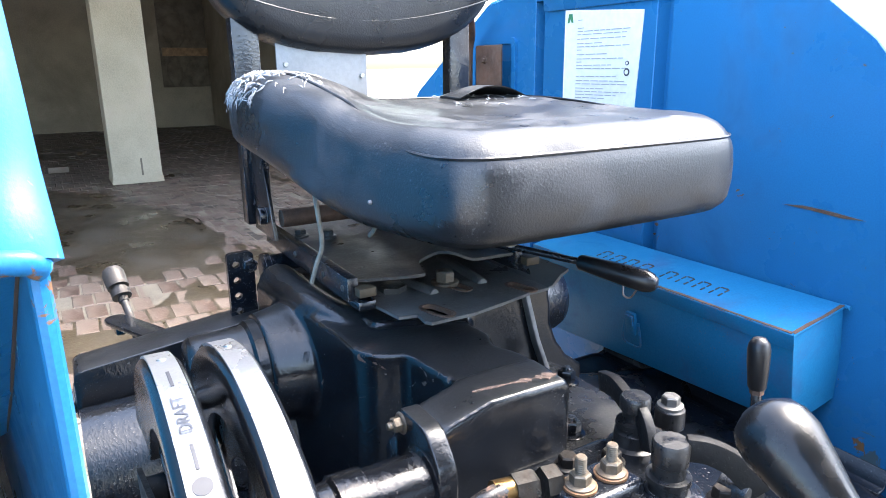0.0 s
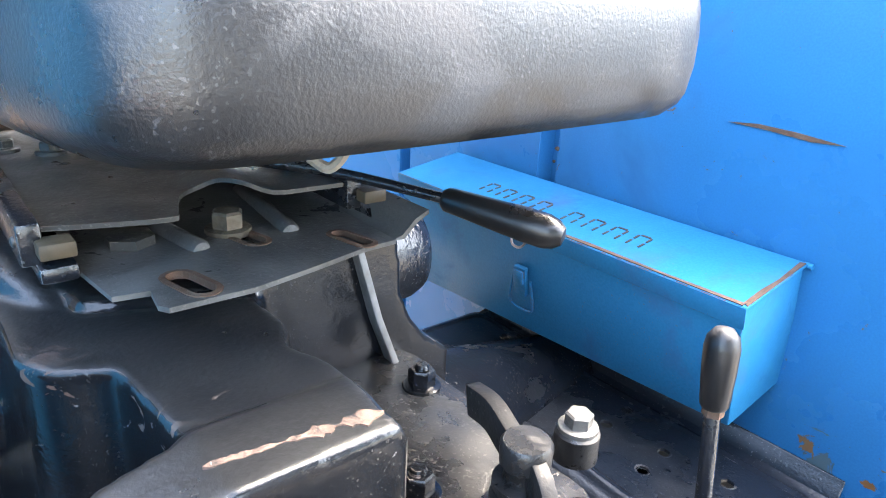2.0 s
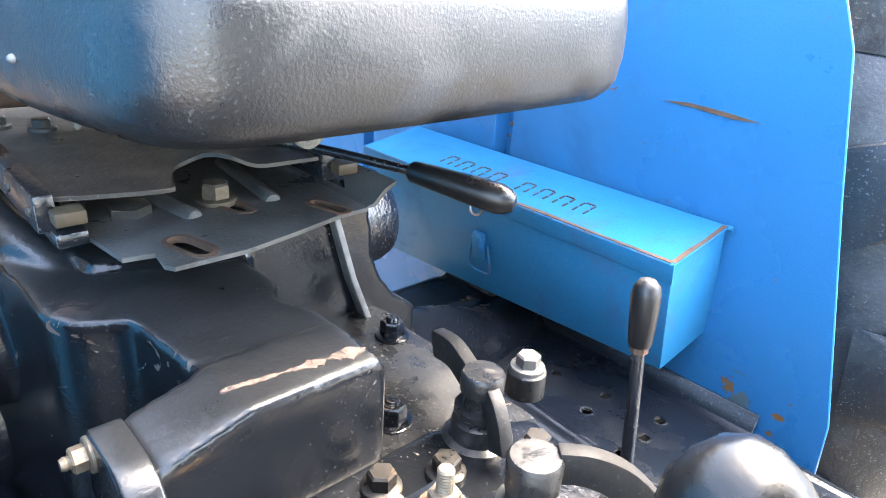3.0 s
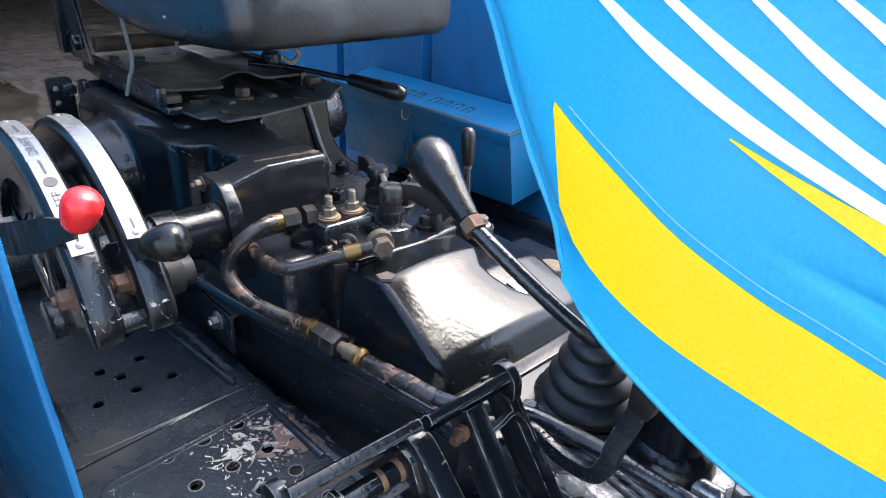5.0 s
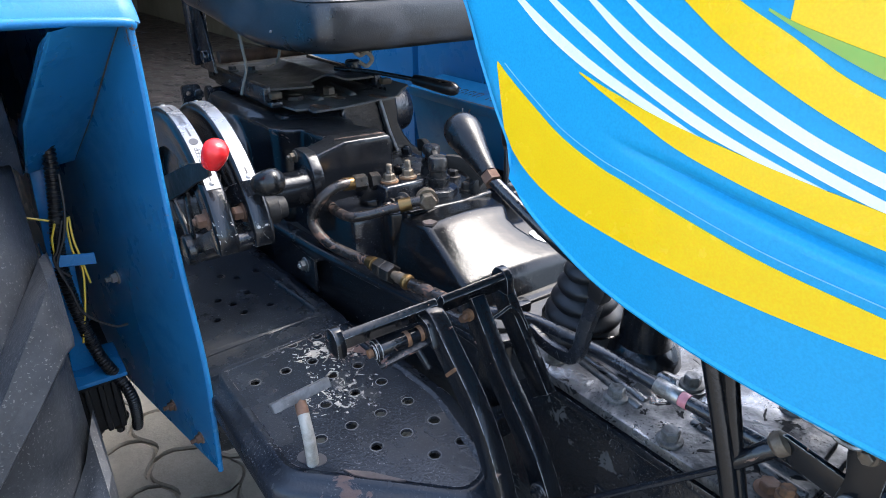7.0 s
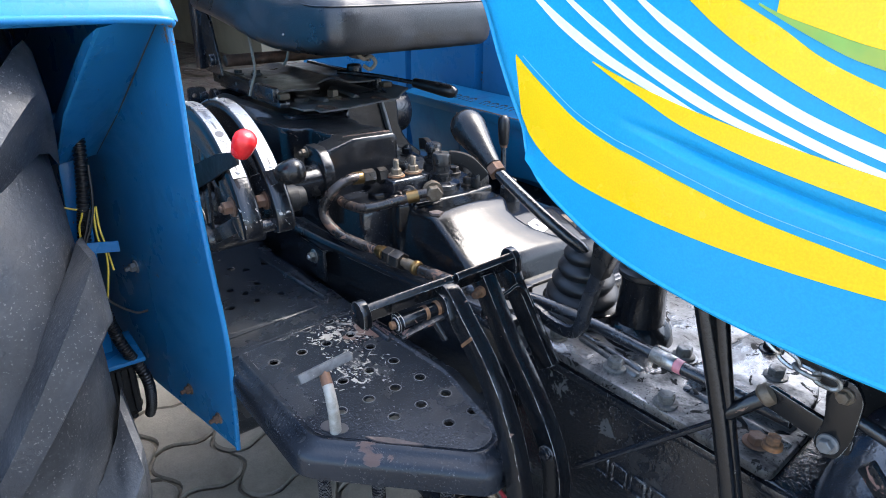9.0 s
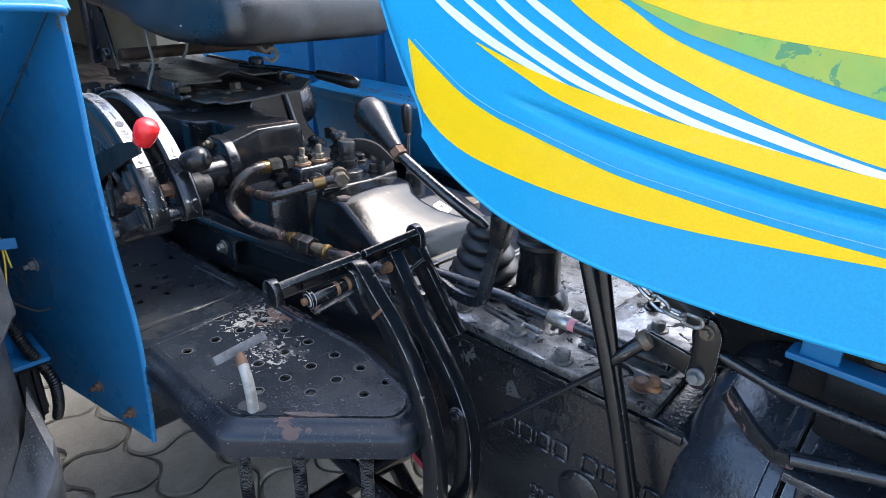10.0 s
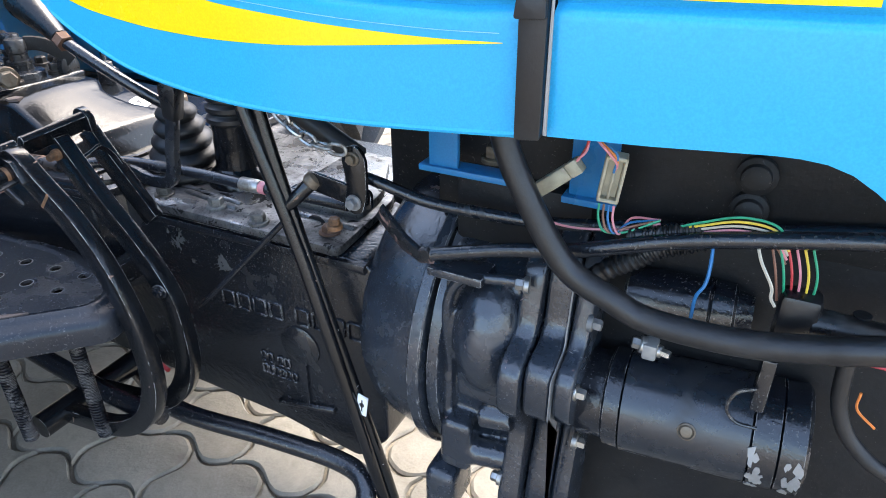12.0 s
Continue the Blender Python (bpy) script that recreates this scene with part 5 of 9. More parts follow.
# slide frame and base plate under the seat
base = thing("suspension_frame", "dusty black pressed-steel seat suspension with slide rails and bolts", "seat suspension", (-0.75, -0.03, 0.985))
SLOTS = [(-0.590, -0.101, 0.050, 0.019, 14), (-0.655, -0.030, 0.040, 0.017, 14), (-0.608, 0.043, 0.046, 0.014, 14)]
LOWER = [(-1.0, -0.182), (-0.733, -0.169), (-0.596, -0.152), (-0.592, -0.128), (-0.567, -0.131), (-0.559, -0.126), (-0.559, -0.066), (-0.571, -0.01), (-0.584, 0.041), (-0.586, 0.074), (-1.0, 0.080)]
bm = sheet_cut(LOWER, [slot(*a) for a in SLOTS], 0.986, 0.990)
lower = part("lower_plate", bm, M_DUSTYLOW, base)
for x, y, L, w, a in SLOTS:   # rusty rims of the slots
    bm = B()
    o, q = slot(x, y, L + 0.008, w + 0.008, a), slot(x, y, L - 0.001, w - 0.001, a)
    loft(bm, [[Vector((p[0], p[1], z)) for p in ring] for ring, z in ((o, 0.9895), (o, 0.9908), (q, 0.9912), (q, 0.985))], cap=False)
    part("slot_rim", bm, M_RUST, lower)
bm = B()   # upturned edges
loft(bm, [[Vector((x, 0.072, 0.988)), Vector((x, 0.084, 0.991)), Vector((x, 0.098, 1.004)), Vector((x, 0.112, 1.010)), Vector((x, 0.112, 1.006)), Vector((x, 0.100, 1.000)), Vector((x, 0.086, 0.987))] for x in (-1.0, -0.60, -0.590)])
part("edge_fold", bm, M_DUSTYLOW, base, angle=60)
bm = B()
box(bm, (-1.0, -0.186, 0.988), (-0.64, -0.160, 1.001), 0.004)
part("edge_fold", bm, M_BLACK, base)
for a, b in (((-0.80, -0.098, 0.988), (-0.647, -0.071, 0.988)), ((-0.80, 0.024, 0.988), (-0.650, 0.008, 0.988))):
    bm = B()
    rod(bm, a, b, 0.0095, seg=14, bev=0.006)
    part("pressed_bead", bm, M_DUSTYLOW, lower)
bolt(base, (-0.680, -0.037, 0.992), (0, 0, 1), 0.024, 0.015, M_RUSTYSTEEL, spin=0.1)
bm = B()
hexa(bm, (-0.691, -0.114, 0.990), (0, 0, 1), 0.034, 0.009, 0.5)
part("bolt", bm, M_DUSTY, base)
bm = B()
lathe(bm, (-0.752, 0.064, 1.020), (0, 0, 1), [(0, 0.019), (0.026, 0.018), (0.029, 0.015), (0.029, 0.0)], 20)
part("stop_bush", bm, M_BLACK, base)
bm = B()   # upper sliding plate with its wavy front edge
front = [(-0.668, -0.185), (-0.655, -0.150), (-0.640, -0.095), (-0.655, -0.085), (-0.690, -0.072), (-0.702, -0.058), (-0.695, -0.040), (-0.672, -0.026), (-0.664, -0.010), (-0.662, 0.03), (-0.660, 0.066)]
rings = []
for x, y in spline([(a, b, 0) for a, b in front], 4) and [(p.x, p.y) for p in spline([(a, b, 0) for a, b in front], 4)]:
    hump = 0.012 * math.exp(-((y + 0.03) / 0.02) ** 2)
    rings.append([Vector((x, y, 1.024 + hump)), Vector((-1.02, y, 1.024 + hump)), Vector((-1.02, y, 1.020 + hump)), Vector((x, y, 1.020 + hump))])
loft(bm, rings)
part("upper_plate", bm, M_DUSTY, base)
for y in (-0.186, 0.075):
    bm = B()
    box(bm, (-1.02, y - 0.008, 0.998), (-0.655, y + 0.008, 1.030), 0.003)
    rail = part("slide_rail", bm, M_BLACK, base)
    bm = B()
    box(bm, (-0.662, y + 0.002, 1.006), (-0.640, y + 0.026, 1.018), 0.002)
    part("end_block", bm, M_BLOCK, rail, "worn brown plastic slide block")
for x, y in ((-0.92, -0.165), (-0.89, -0.13)):
    bolt(base, (x, y, 1.026), (0, 0, 1), 0.017, 0.009, M_DUSTY)
for x in (-0.98, -0.86, -0.74, -0.67):
    bm = B()
    lathe(bm, (x, -0.1935, 1.014), (0, -1, 0), [(0, 0.0045), (0.002, 0.004), (0.003, 0.002)], 10)
    part("rivet", bm, M_DUSTY, base)

# seat lever with a round grip
lever = thing("seat_adjust_lever", "thin black steel lever with a rounded plastic grip", "lever", (-0.70, 0.02, 1.03))
bm = B()
tube(bm, [(-0.72, 0.0, 1.040), (-0.66, 0.06, 1.034), (-0.573, 0.122, 1.022)], 0.005, 10, 4)
part("rod", bm, M_BLACK, lever)
bm = B()
lathe(bm, (-0.578, 0.118, 1.023), Vector((-0.480, 0.172, 1.006)) - Vector((-0.578, 0.118, 1.023)), [(0, 0.008), (0.004, 0.011), (0.03, 0.0125), (0.075, 0.0150), (0.095, 0.0150), (0.104, 0.0125), (0.110, 0.008), (0.112, 0.0)], 20)
part("grip", bm, M_PLASTIC, lever)

# loose ties that hang from the cushion
for pts, r in (([(-0.70, -0.215, 1.15), (-0.715, -0.205, 1.10), (-0.722, -0.200, 1.06), (-0.735, -0.205, 1.03), (-0.738, -0.212, 1.005)], 0.0032),
               ([(-0.60, -0.17, 1.14), (-0.635, -0.155, 1.12), (-0.66, -0.15, 1.09), (-0.69, -0.145, 1.072)], 0.003)):
    bm = B()
    tube(bm, pts, r, 7, 8)
    solid("tie_cord", bm, M_ROPE, "dirty grey cord hanging from the seat cushion", "cord", "seat cords")
bm = B()
tube(bm, [(-0.585, -0.03, 1.105), (-0.58, -0.01, 1.085), (-0.575, 0.005, 1.09), (-0.58, 0.02, 1.075), (-0.59, 0.012, 1.06), (-0.60, 0.0, 1.068)], 0.0045, 7, 6)
solid("tie_cord", bm, M_ROPE, "short knotted strip of torn yellowed cloth under the seat", "cord", "seat cords")

# lamp bracket behind the seat
lampb = thing("lamp_bracket", "rusty brown steel lamp bracket on the far fender", "bracket", (-1.33, 0.47, 1.15))
bm = B()
box(bm, (-1.38, 0.470, 1.13), (-1.27, 0.476, 1.335), 0.002)
part("plate", bm, M_RUST, lampb)
bm = B()
tube(bm, [(-1.40, 0.46, 1.05), (-1.40, 0.46, 1.30), (-1.38, 0.455, 1.36), (-1.33, 0.42, 1.40)], 0.012, 10, 5)
part("post", bm, M_RUST, lampb)
for z in (1.30, 1.20):
    bolt(lampb, (-1.34, 0.470, z), (0, -1, 0), 0.012, 0.006, M_RUST)

# ---- lift housing ----
lift = thing("lift_housing", "black painted cast-iron hydraulic lift housing, paint chipped along its edges", "housing", (-0.62, -0.08, 0.55))
# main casting: levels of a plan outline, drawn in towards the top, with a pocket on its right side
TOP = [(-0.92, -0.245), (-0.807, -0.238), (-0.734, -0.224), (-0.654, -0.214), (-0.594, -0.214), (-0.570, -0.203), (-0.552, -0.166), (-0.502, -0.160), (-0.447, -0.154), (-0.418, -0.156), (-0.404, -0.10),
       (-0.402, -0.058), (-0.437, -0.046), (-0.493, -0.049), (-0.519, -0.062), (-0.549, -0.047), (-0.600, -0.050), (-0.62, 0.08), (-0.92, 0.10)]
bm = B()
prism(bm, round_poly(TOP, 0.010, 3), "z", 0.60, 0.962)
prism(bm, [(-0.93, -0.20), (-0.64, -0.165), (-0.60, -0.05), (-0.62, 0.07), (-0.93, 0.10)], "z", 0.95, 0.972)
tube(bm, [(-0.93, -0.205, 0.950), (-0.80, -0.205, 0.955), (-0.72, -0.190, 0.953), (-0.66, -0.175, 0.948)], [0.034, 0.030, 0.026, 0.016], 12, 6)
lathe(bm, (-0.79, -0.15, 0.875), (0, -1, 0), [(0, 0.092), (0.06, 0.090), (0.09, 0.086), (0.118, 0.080), (0.130, 0.078)], 36)
prism(bm, [(-0.216, 0.80), (-0.048, 0.80), (-0.046, 0.952), (-0.054, 0.9655), (-0.150, 0.9665), (-0.202, 0.952), (-0.216, 0.942)], "x", -0.458, -0.396)
prism(bm, [(-0.045, 0.986), (0.089, 0.986), (0.094, 0.928), (0.106, 0.899), (0.125, 0.872), (0.155, 0.850), (0.155, 0.80), (-0.045, 0.80)], "x", -0.80, -0.602)
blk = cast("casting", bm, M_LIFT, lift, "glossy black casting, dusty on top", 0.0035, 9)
bm = B()
lathe(bm, (-0.79, -0.275, 0.875), (0, -1, 0), [(0, 0.066), (0.003, 0.071), (0.018, 0.071), (0.022, 0.066)], 40)
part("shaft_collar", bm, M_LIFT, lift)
bm = B()   # flange bolted on the front block's side
prism(bm, round_poly([(-0.464, 0.840), (-0.370, 0.840), (-0.370, 0.925), (-0.398, 0.957), (-0.456, 0.957)], 0.014, 4), "y", -0.226, -0.205, 0.005, 3)
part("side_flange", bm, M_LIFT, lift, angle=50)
bm = B()
prism(bm, round_poly([(-0.463, 0.841), (-0.371, 0.841), (-0.371, 0.924), (-0.399, 0.956), (-0.455, 0.956)], 0.014, 4), "y", -0.2145, -0.2115)
part("gasket", bm, M_GREYROD, lift, "smeared grey sealant round the flange")
bolt(lift, (-0.445, -0.226, 0.942), (0, -1, 0), 0.014, 0.009, M_RUSTYSTEEL, stud=0.006)
bolt(lift, (-0.385, -0.226, 0.858), (0, -1, 0), 0.014, 0.009, M_BLACK)
# chipped paint along the block's top edge: bare primer of uneven width
rng = random.Random(11)
bm = B()
up, lo = [], []
for k in range(41):
    t = k / 40
    y = -0.156 + 0.100 * t
    x = -0.424 + 0.012 * t
    w = 0.0022 + 0.0022 * abs(noise.noise((t * 9, 1, 1))) + 0.0055 * math.exp(-((t - 0.86) / 0.09) ** 2) + 0.003 * math.exp(-((t - 0.62) / 0.05) ** 2)
    w *= smooth01(t / 0.04) * smooth01((1 - t) / 0.04) + 0.05
    w *= 0.10 + 0.90 * smooth01(abs(t - 0.40) / 0.05 - 0.4) * smooth01(abs(t - 0.72) / 0.03 - 0.5)
    up.append((x + w * rng.uniform(0.6, 1.1), y))
    lo.append((x - w * rng.uniform(0.5, 1.2), y))
prism(bm, up + lo[::-1], "z", 0.9610, 0.9668)
part("paint_chip", bm, M_CHIPPED, blk, "bare pinkish primer where the paint has chipped")
# cross shaft towards the levers
bm = B()
lathe(bm, (-0.405, -0.215, 0.895), (0, -1, 0), [(0, 0.039), (0.012, 0.039), (0.014, 0.033), (0.07, 0.032), (0.072, 0.036), (0.10, 0.036), (0.104, 0.032), (0.12, 0.031), (0.20, 0.023)], 28)
part("cross_shaft", bm, M_GLOSS, lift)
# rib on the pedestal under the seat, and a round end cover
bm = B()
band(bm, [(-0.598, 0.041, 0.985), (-0.596, 0.060, 0.915), (-0.590, 0.082, 0.850)], 0.007, 0.016, (0.0, 1, 0.3))
part("rib", bm, M_ALU, lift, "worn rib with bare edge")
bm = B()
lathe(bm, (-0.672, 0.085, 0.945), (0, 1, 0), [(0, 0.056), (0.045, 0.056), (0.057, 0.052), (0.064, 0.043), (0.064, 0.0)], 36)
part("end_cover", bm, M_BLACK, lift)
# rear link plate with holes, valve lever at the back
link = thing("lift_link", "black perforated steel link plate at the rear of the lift housing", "link plate", (-1.0, -0.24, 0.86))
o = round_poly([(-0.022, -0.06), (0.022, -0.06), (0.022, 0.06), (-0.022, 0.06)], 0.01, 4)
hb = sheet_with_holes(o, [(-0.008, 0.04), (-0.008, 0.013), (-0.008, -0.014), (-0.008, -0.041)], 0.006, -0.006, 0.006)
bmesh.ops.transform(hb, matrix=Matrix.Translation((-1.0, -0.247, 0.932)) @ Matrix(((0, 0, 1, 0), (1, 0, 0, 0), (0, 1, 0, 0), (0, 0, 0, 1))), verts=hb.verts)
part("plate", hb, M_BLACK, link)
bm = B()
hexa(bm, (-0.994, -0.233, 0.970), (1, 0, 0), 0.022, 0.012)
rod(bm, (-0.982, -0.233, 0.970), (-0.976, -0.233, 0.970), 0.006, seg=12)
part("pin", bm, M_BLACK, link)
arm = thing("rock_shaft", "black painted lift rock shaft and beam beside the housing", "shaft", (-0.8, -0.33, 0.80))
bm = B()
lathe(bm, (-0.79, -0.290, 0.875), (0, -1, 0), [(0, 0.062), (0.005, 0.066), (0.012, 0.0645), (0.074, 0.0635), (0.082, 0.060), (0.086, 0.053), (0.087, 0.0)], 40)
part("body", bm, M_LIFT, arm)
bm = B()
prism(bm, round_poly([(-0.512, 0.746), (-0.512, 0.856), (-0.20, 0.892), (-0.20, 0.770)], 0.014, 4), "x", -1.03, -0.955, 0.008, 3)
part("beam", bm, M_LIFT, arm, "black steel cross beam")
bolt(arm, (-0.985, -0.512, 0.800), (0, -1, 0), 0.034, 0.018, M_BLACK, stud=0.010)
bm = B()
lathe(bm, (-0.985, -0.215, 0.958), (0, 1, 0), [(0, 0.022), (0.002, 0.029), (0.012, 0.029), (0.013, 0.025), (0.10, 0.025)], 28)
part("pin", bm, M_BLACK, arm)
valve = thing("quick_coupling", "dark grimy hydraulic quick coupling on a short bent pipe", "coupling", (-1.25, -0.44, 0.78))
bm = B()
p, tip = Vector((-1.300, -0.402, 0.802)), Vector((-1.39, -0.421, 0.885))
d = (tip - p).normalized()
L = (tip - p).length
lathe(bm, p + d * L * 0.38, d, [(0, 0.010), (0.010, 0.010), (0.011, 0.019), (0.026, 0.019), (0.027, 0.015), (0.034, 0.015), (0.035, 0.021), (0.070, 0.022), (0.072, 0.019), (0.078, 0.019), (0.079, 0.012), (0.074, 0.0)], 18)
part("body", bm, M_GRIMY, valve)
bm = B()
tube(bm, [p + d * 0.06, p, (-1.27, -0.398, 0.77), (-1.22, -0.38, 0.70), (-1.18, -0.36, 0.62)], 0.008, 10, 6)
part("pipe", bm, M_GRIMY, valve)
bm = B()
prism(bm, slot(-1.190, -0.382, 0.270, 0.044, 25), "z", 0.806, 0.816, 0.002)
part("bracket", bm, M_BLACK, valve)
bm = B()
rod(bm, (-1.10, -0.340, 0.76), (-1.10, -0.340, 0.812), 0.012, seg=14)
box(bm, (-1.12, -0.36, 0.755), (-1.00, -0.32, 0.790), 0.004)
part("clamp", bm, M_BLACK, valve)
bolt(valve, (-1.10, -0.340, 0.818), (0, 0, 1), 0.022, 0.012, M_BLACK)
bolt(valve, (-1.275, -0.425, 0.806), (0, 0, -1), 0.022, 0.016, M_BLACK)

# ---- rear axle, transmission body ----
gearbox = thing("transmission", "black painted cast-iron transmission housing with raised cast marks", "transmission", (0.15, 0.05, 0.35))
bm = B()   # rear part below the hydraulics
box(bm, (-0.95, -0.19, 0.42), (-0.30, 0.075, 0.86), 0.02, 3)
box(bm, (-0.95, 0.0, 0.42), (-0.30, 0.20, 0.66), 0.02, 3)
part("rear_case", bm, M_BLACK, gearbox, angle=50)
bm = B()
box(bm, (-0.500, -0.2365, 0.690), (-0.385, -0.2295, 0.758), 0.002)
box(bm, (-0.500, -0.2365, 0.752), (-0.385, -0.195, 0.758), 0.002)
clipb = part("side_bracket", bm, M_BLACK, gearbox)
bolt(clipb, (-0.424, -0.237, 0.734), (0, -1, 0), 0.018, 0.010, M_STEEL, stud=0.004)
# unseen black block, added so the near plate's holes look dark
bm = B()
box(bm, (-0.98, -0.48, 0.42), (-0.36, -0.18, 0.60), 0.03, 3)
part("brake_housing", bm, M_BLACK, gearbox, angle=50)
# matching unseen block that darkens the far plate's holes
bm = B()
box(bm, (-0.92, 0.24, 0.42), (-0.36, 0.48, 0.60), 0.03, 3)
part("brake_housing", bm, M_BLACK, gearbox, angle=50)
bm = B()   # axle trumpets
lathe(bm, (-0.88, -0.15, 0.735), (0, -1, 0), [(0, 0.12), (0.06, 0.105), (0.14, 0.095), (0.36, 0.090)], 32)
part("axle_tube", bm, M_BLACK, gearbox)
bm = B()
lathe(bm, (-0.72, 0.20, 0.62), (0, 1, 0), [(0, 0.15), (0.08, 0.12), (0.28, 0.085), (0.40, 0.085)], 28)
part("axle_tube", bm, M_BLACK, gearbox)
bm = B()   # middle case with its side wall
CASE = [(-0.30, 0.75), (0.02, 0.750), (0.05, 0.731), (0.40, 0.730), (0.50, 0.724), (0.52, 0.70), (0.52, 0.40), (0.46, 0.335), (0.30, 0.36), (-0.30, 0.38)]
prism(bm, round_poly(CASE, 0.012, 2), "y", -0.104, 0.30, 0.012, 3)
loft(bm, [[Vector((x, y, z + 0.02 * (x - 0.2))) for y, z in ((-0.100, 0.702), (-0.1105, 0.704), (-0.1125, 0.711), (-0.1105, 0.717), (-0.100, 0.719))] for x in (0.06, 0.20, 0.36, 0.50)])
part("case", bm, M_CASE, gearbox, angle=50)
bm = B()   # flared side wall between the floor plate and the cover, with a rim along its top
WALL = [(-0.60, -0.236), (-0.41, -0.217), (-0.20, -0.184), (0.0, -0.150), (0.028, -0.10)]
prism(bm, WALL + [(0.028, 0.10), (-0.60, 0.10)], "z", 0.56, 0.766, 0.004, 2)
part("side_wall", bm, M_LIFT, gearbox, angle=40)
bm = B()
loft(bm, [[Vector((x, y + a, z)) for a, z in ((-0.007, 0.757), (-0.0085, 0.762), (-0.0065, 0.7705), (0.0, 0.773), (0.02, 0.7725), (0.02, 0.757))] for x, y in WALL[:4]])
part("wall_rim", bm, M_BLACK, gearbox, angle=60)
bm = B()   # ledge beside the gear cover
prism(bm, round_poly([(-0.30, 0.742), (0.035, 0.742), (0.035, 0.760), (-0.30, 0.760)], 0.004, 2), "y", -0.112, 0.31, 0.004, 2)
part("flange", bm, M_BLACK, gearbox)
bm = B()   # small plug high on the side
lathe(bm, (0.237, -0.102, 0.690), (0, -1, 0), [(0, 0.010), (0.004, 0.010), (0.004, 0.006), (0.002, 0.0)], 18)
part("plug", bm, M_BLACK, gearbox)


def raised(x0, z0, rows, w, h, slope, t=0.0045, dep=0.004, nm="cast_mark"):
    """Raised cast marks as plain bars on the side wall."""
    x = x0
    for strokes in rows:
        if strokes:
            bm = B()
            for a, b, c, d in strokes:
                xa, xb = x + min(a, c) * w, x + max(a, c) * w
                za, zb = z0 + (x - x0) * slope + min(b, d) * h, z0 + (x - x0) * slope + max(b, d) * h
                box(bm, (xa - (t / 2 if a == c else 0), -0.104 - dep, za - (t / 2 if b == d else 0)), (xb + (t / 2 if a == c else 0), -0.101, zb + (t / 2 if b == d else 0)), 0.0012, 1)
            part(nm, bm, M_BLACK, gearbox)
        x += w * (1.38 if strokes else 0.8)


LOOP = [(0, 0, 0, 1), (1, 0, 1, 1), (0, 0, 1, 0), (0, 1, 1, 1)]
raised(0.212, 0.574, [LOOP, LOOP, LOOP, LOOP, None, LOOP, LOOP, LOOP, LOOP], 0.0238, 0.029, 0.045)
raised(0.275, 0.480, [LOOP, LOOP, None, LOOP, LOOP], 0.010, 0.018, 0.0, 0.003, 0.003)
raised(0.275, 0.454, [LOOP] * 6, 0.009, 0.018, 0.0, 0.003, 0.003)
bm = B()
lathe(bm, (0.362, -0.100, 0.536), (0, -1, 0), [(0, 0.038), (0.006, 0.037), (0.0085, 0.033), (0.009, 0.0)], 28)
prism(bm, round_poly([(0.352, 0.520), (0.372, 0.520), (0.369, 0.400), (0.355, 0.400)], 0.003, 2), "y", -0.1085, -0.10, 0.002, 2)
part("boss", bm, M_CASE, gearbox)
bm = B()
rod(bm, (0.300, -0.106, 0.398), (0.420, -0.106, 0.424), 0.006, seg=10, bev=0.003)
part("cast_ridge", bm, M_CASE, gearbox)
# top plate between levers and steering
bm = B()
prism(bm, round_poly([(0.03, -0.110), (0.10, -0.117), (0.46, -0.112), (0.445, 0.06), (0.38, 0.22), (0.03, 0.24)], 0.012, 3), "z", 0.728, 0.742, 0.003)
topplate = part("top_plate", bm, M_OILY, gearbox, "grey oily cast top plate")
bm = B()
prism(bm, round_poly([(0.285, -0.03), (0.44, -0.02), (0.43, 0.06), (0.37, 0.18), (0.285, 0.18)], 0.02, 3), "z", 0.738, 0.756, 0.005)
part("cover_plate", bm, M_OILY, gearbox)
for x, y, z, mm, h in ((0.211, -0.083, 0.744, M_DULLNUT, 0.013), (0.306, -0.096, 0.744, M_DULLNUT, 0.013), (0.263, 0.004, 0.756, M_DULLNUT, 0.013), (0.199, 0.032, 0.758, M_GLOSS, 0.013), (0.10, -0.085, 0.742, M_DULLNUT, 0.012), (0.420, -0.074, 0.742, M_RUST, 0.010), (0.37, 0.06, 0.756, M_DULLNUT, 0.012), (0.10, 0.08, 0.742, M_GLOSS, 0.012), (0.33, 0.12, 0.756, M_GLOSS, 0.012)):
    bolt(gearbox, (x, y, z), (0, 0, 1), 0.020, h, mm)
for x, y, r, h in ((0.263, 0.004, 0.020, 0.014), (0.306, -0.096, 0.015, 0.002), (0.211, -0.083, 0.017, 0.002), (0.199, 0.032, 0.018, 0.016)):
    bm = B()
    lathe(bm, (x, y, 0.740), (0, 0, 1), [(0, r + 0.002), (h, r), (h + 0.0002, 0.0)], 20)
    part("pad", bm, M_OILY, topplate)
# cast ribs and a shallow raised frame on the plate
for a, b, r in (((0.125, -0.06, 0.741), (0.245, -0.075, 0.741), 0.006), ((0.150, -0.005, 0.742), (0.262, 0.004, 0.744), 0.011), ((0.10, -0.045, 0.741), (0.24, -0.058, 0.741), 0.006), ((0.30, -0.045, 0.741), (0.45, -0.05, 0.741), 0.006), ((0.199, 0.032, 0.746), (0.140, 0.045, 0.746), 0.009)):
    bm = B()
    rod(bm, a, b, r, seg=14, bev=0.003)
    part("cast_rib", bm, M_OILY, topplate)
# shiny sloped gear cover: a wedge with a hollow at its far side for the label
bm = B()


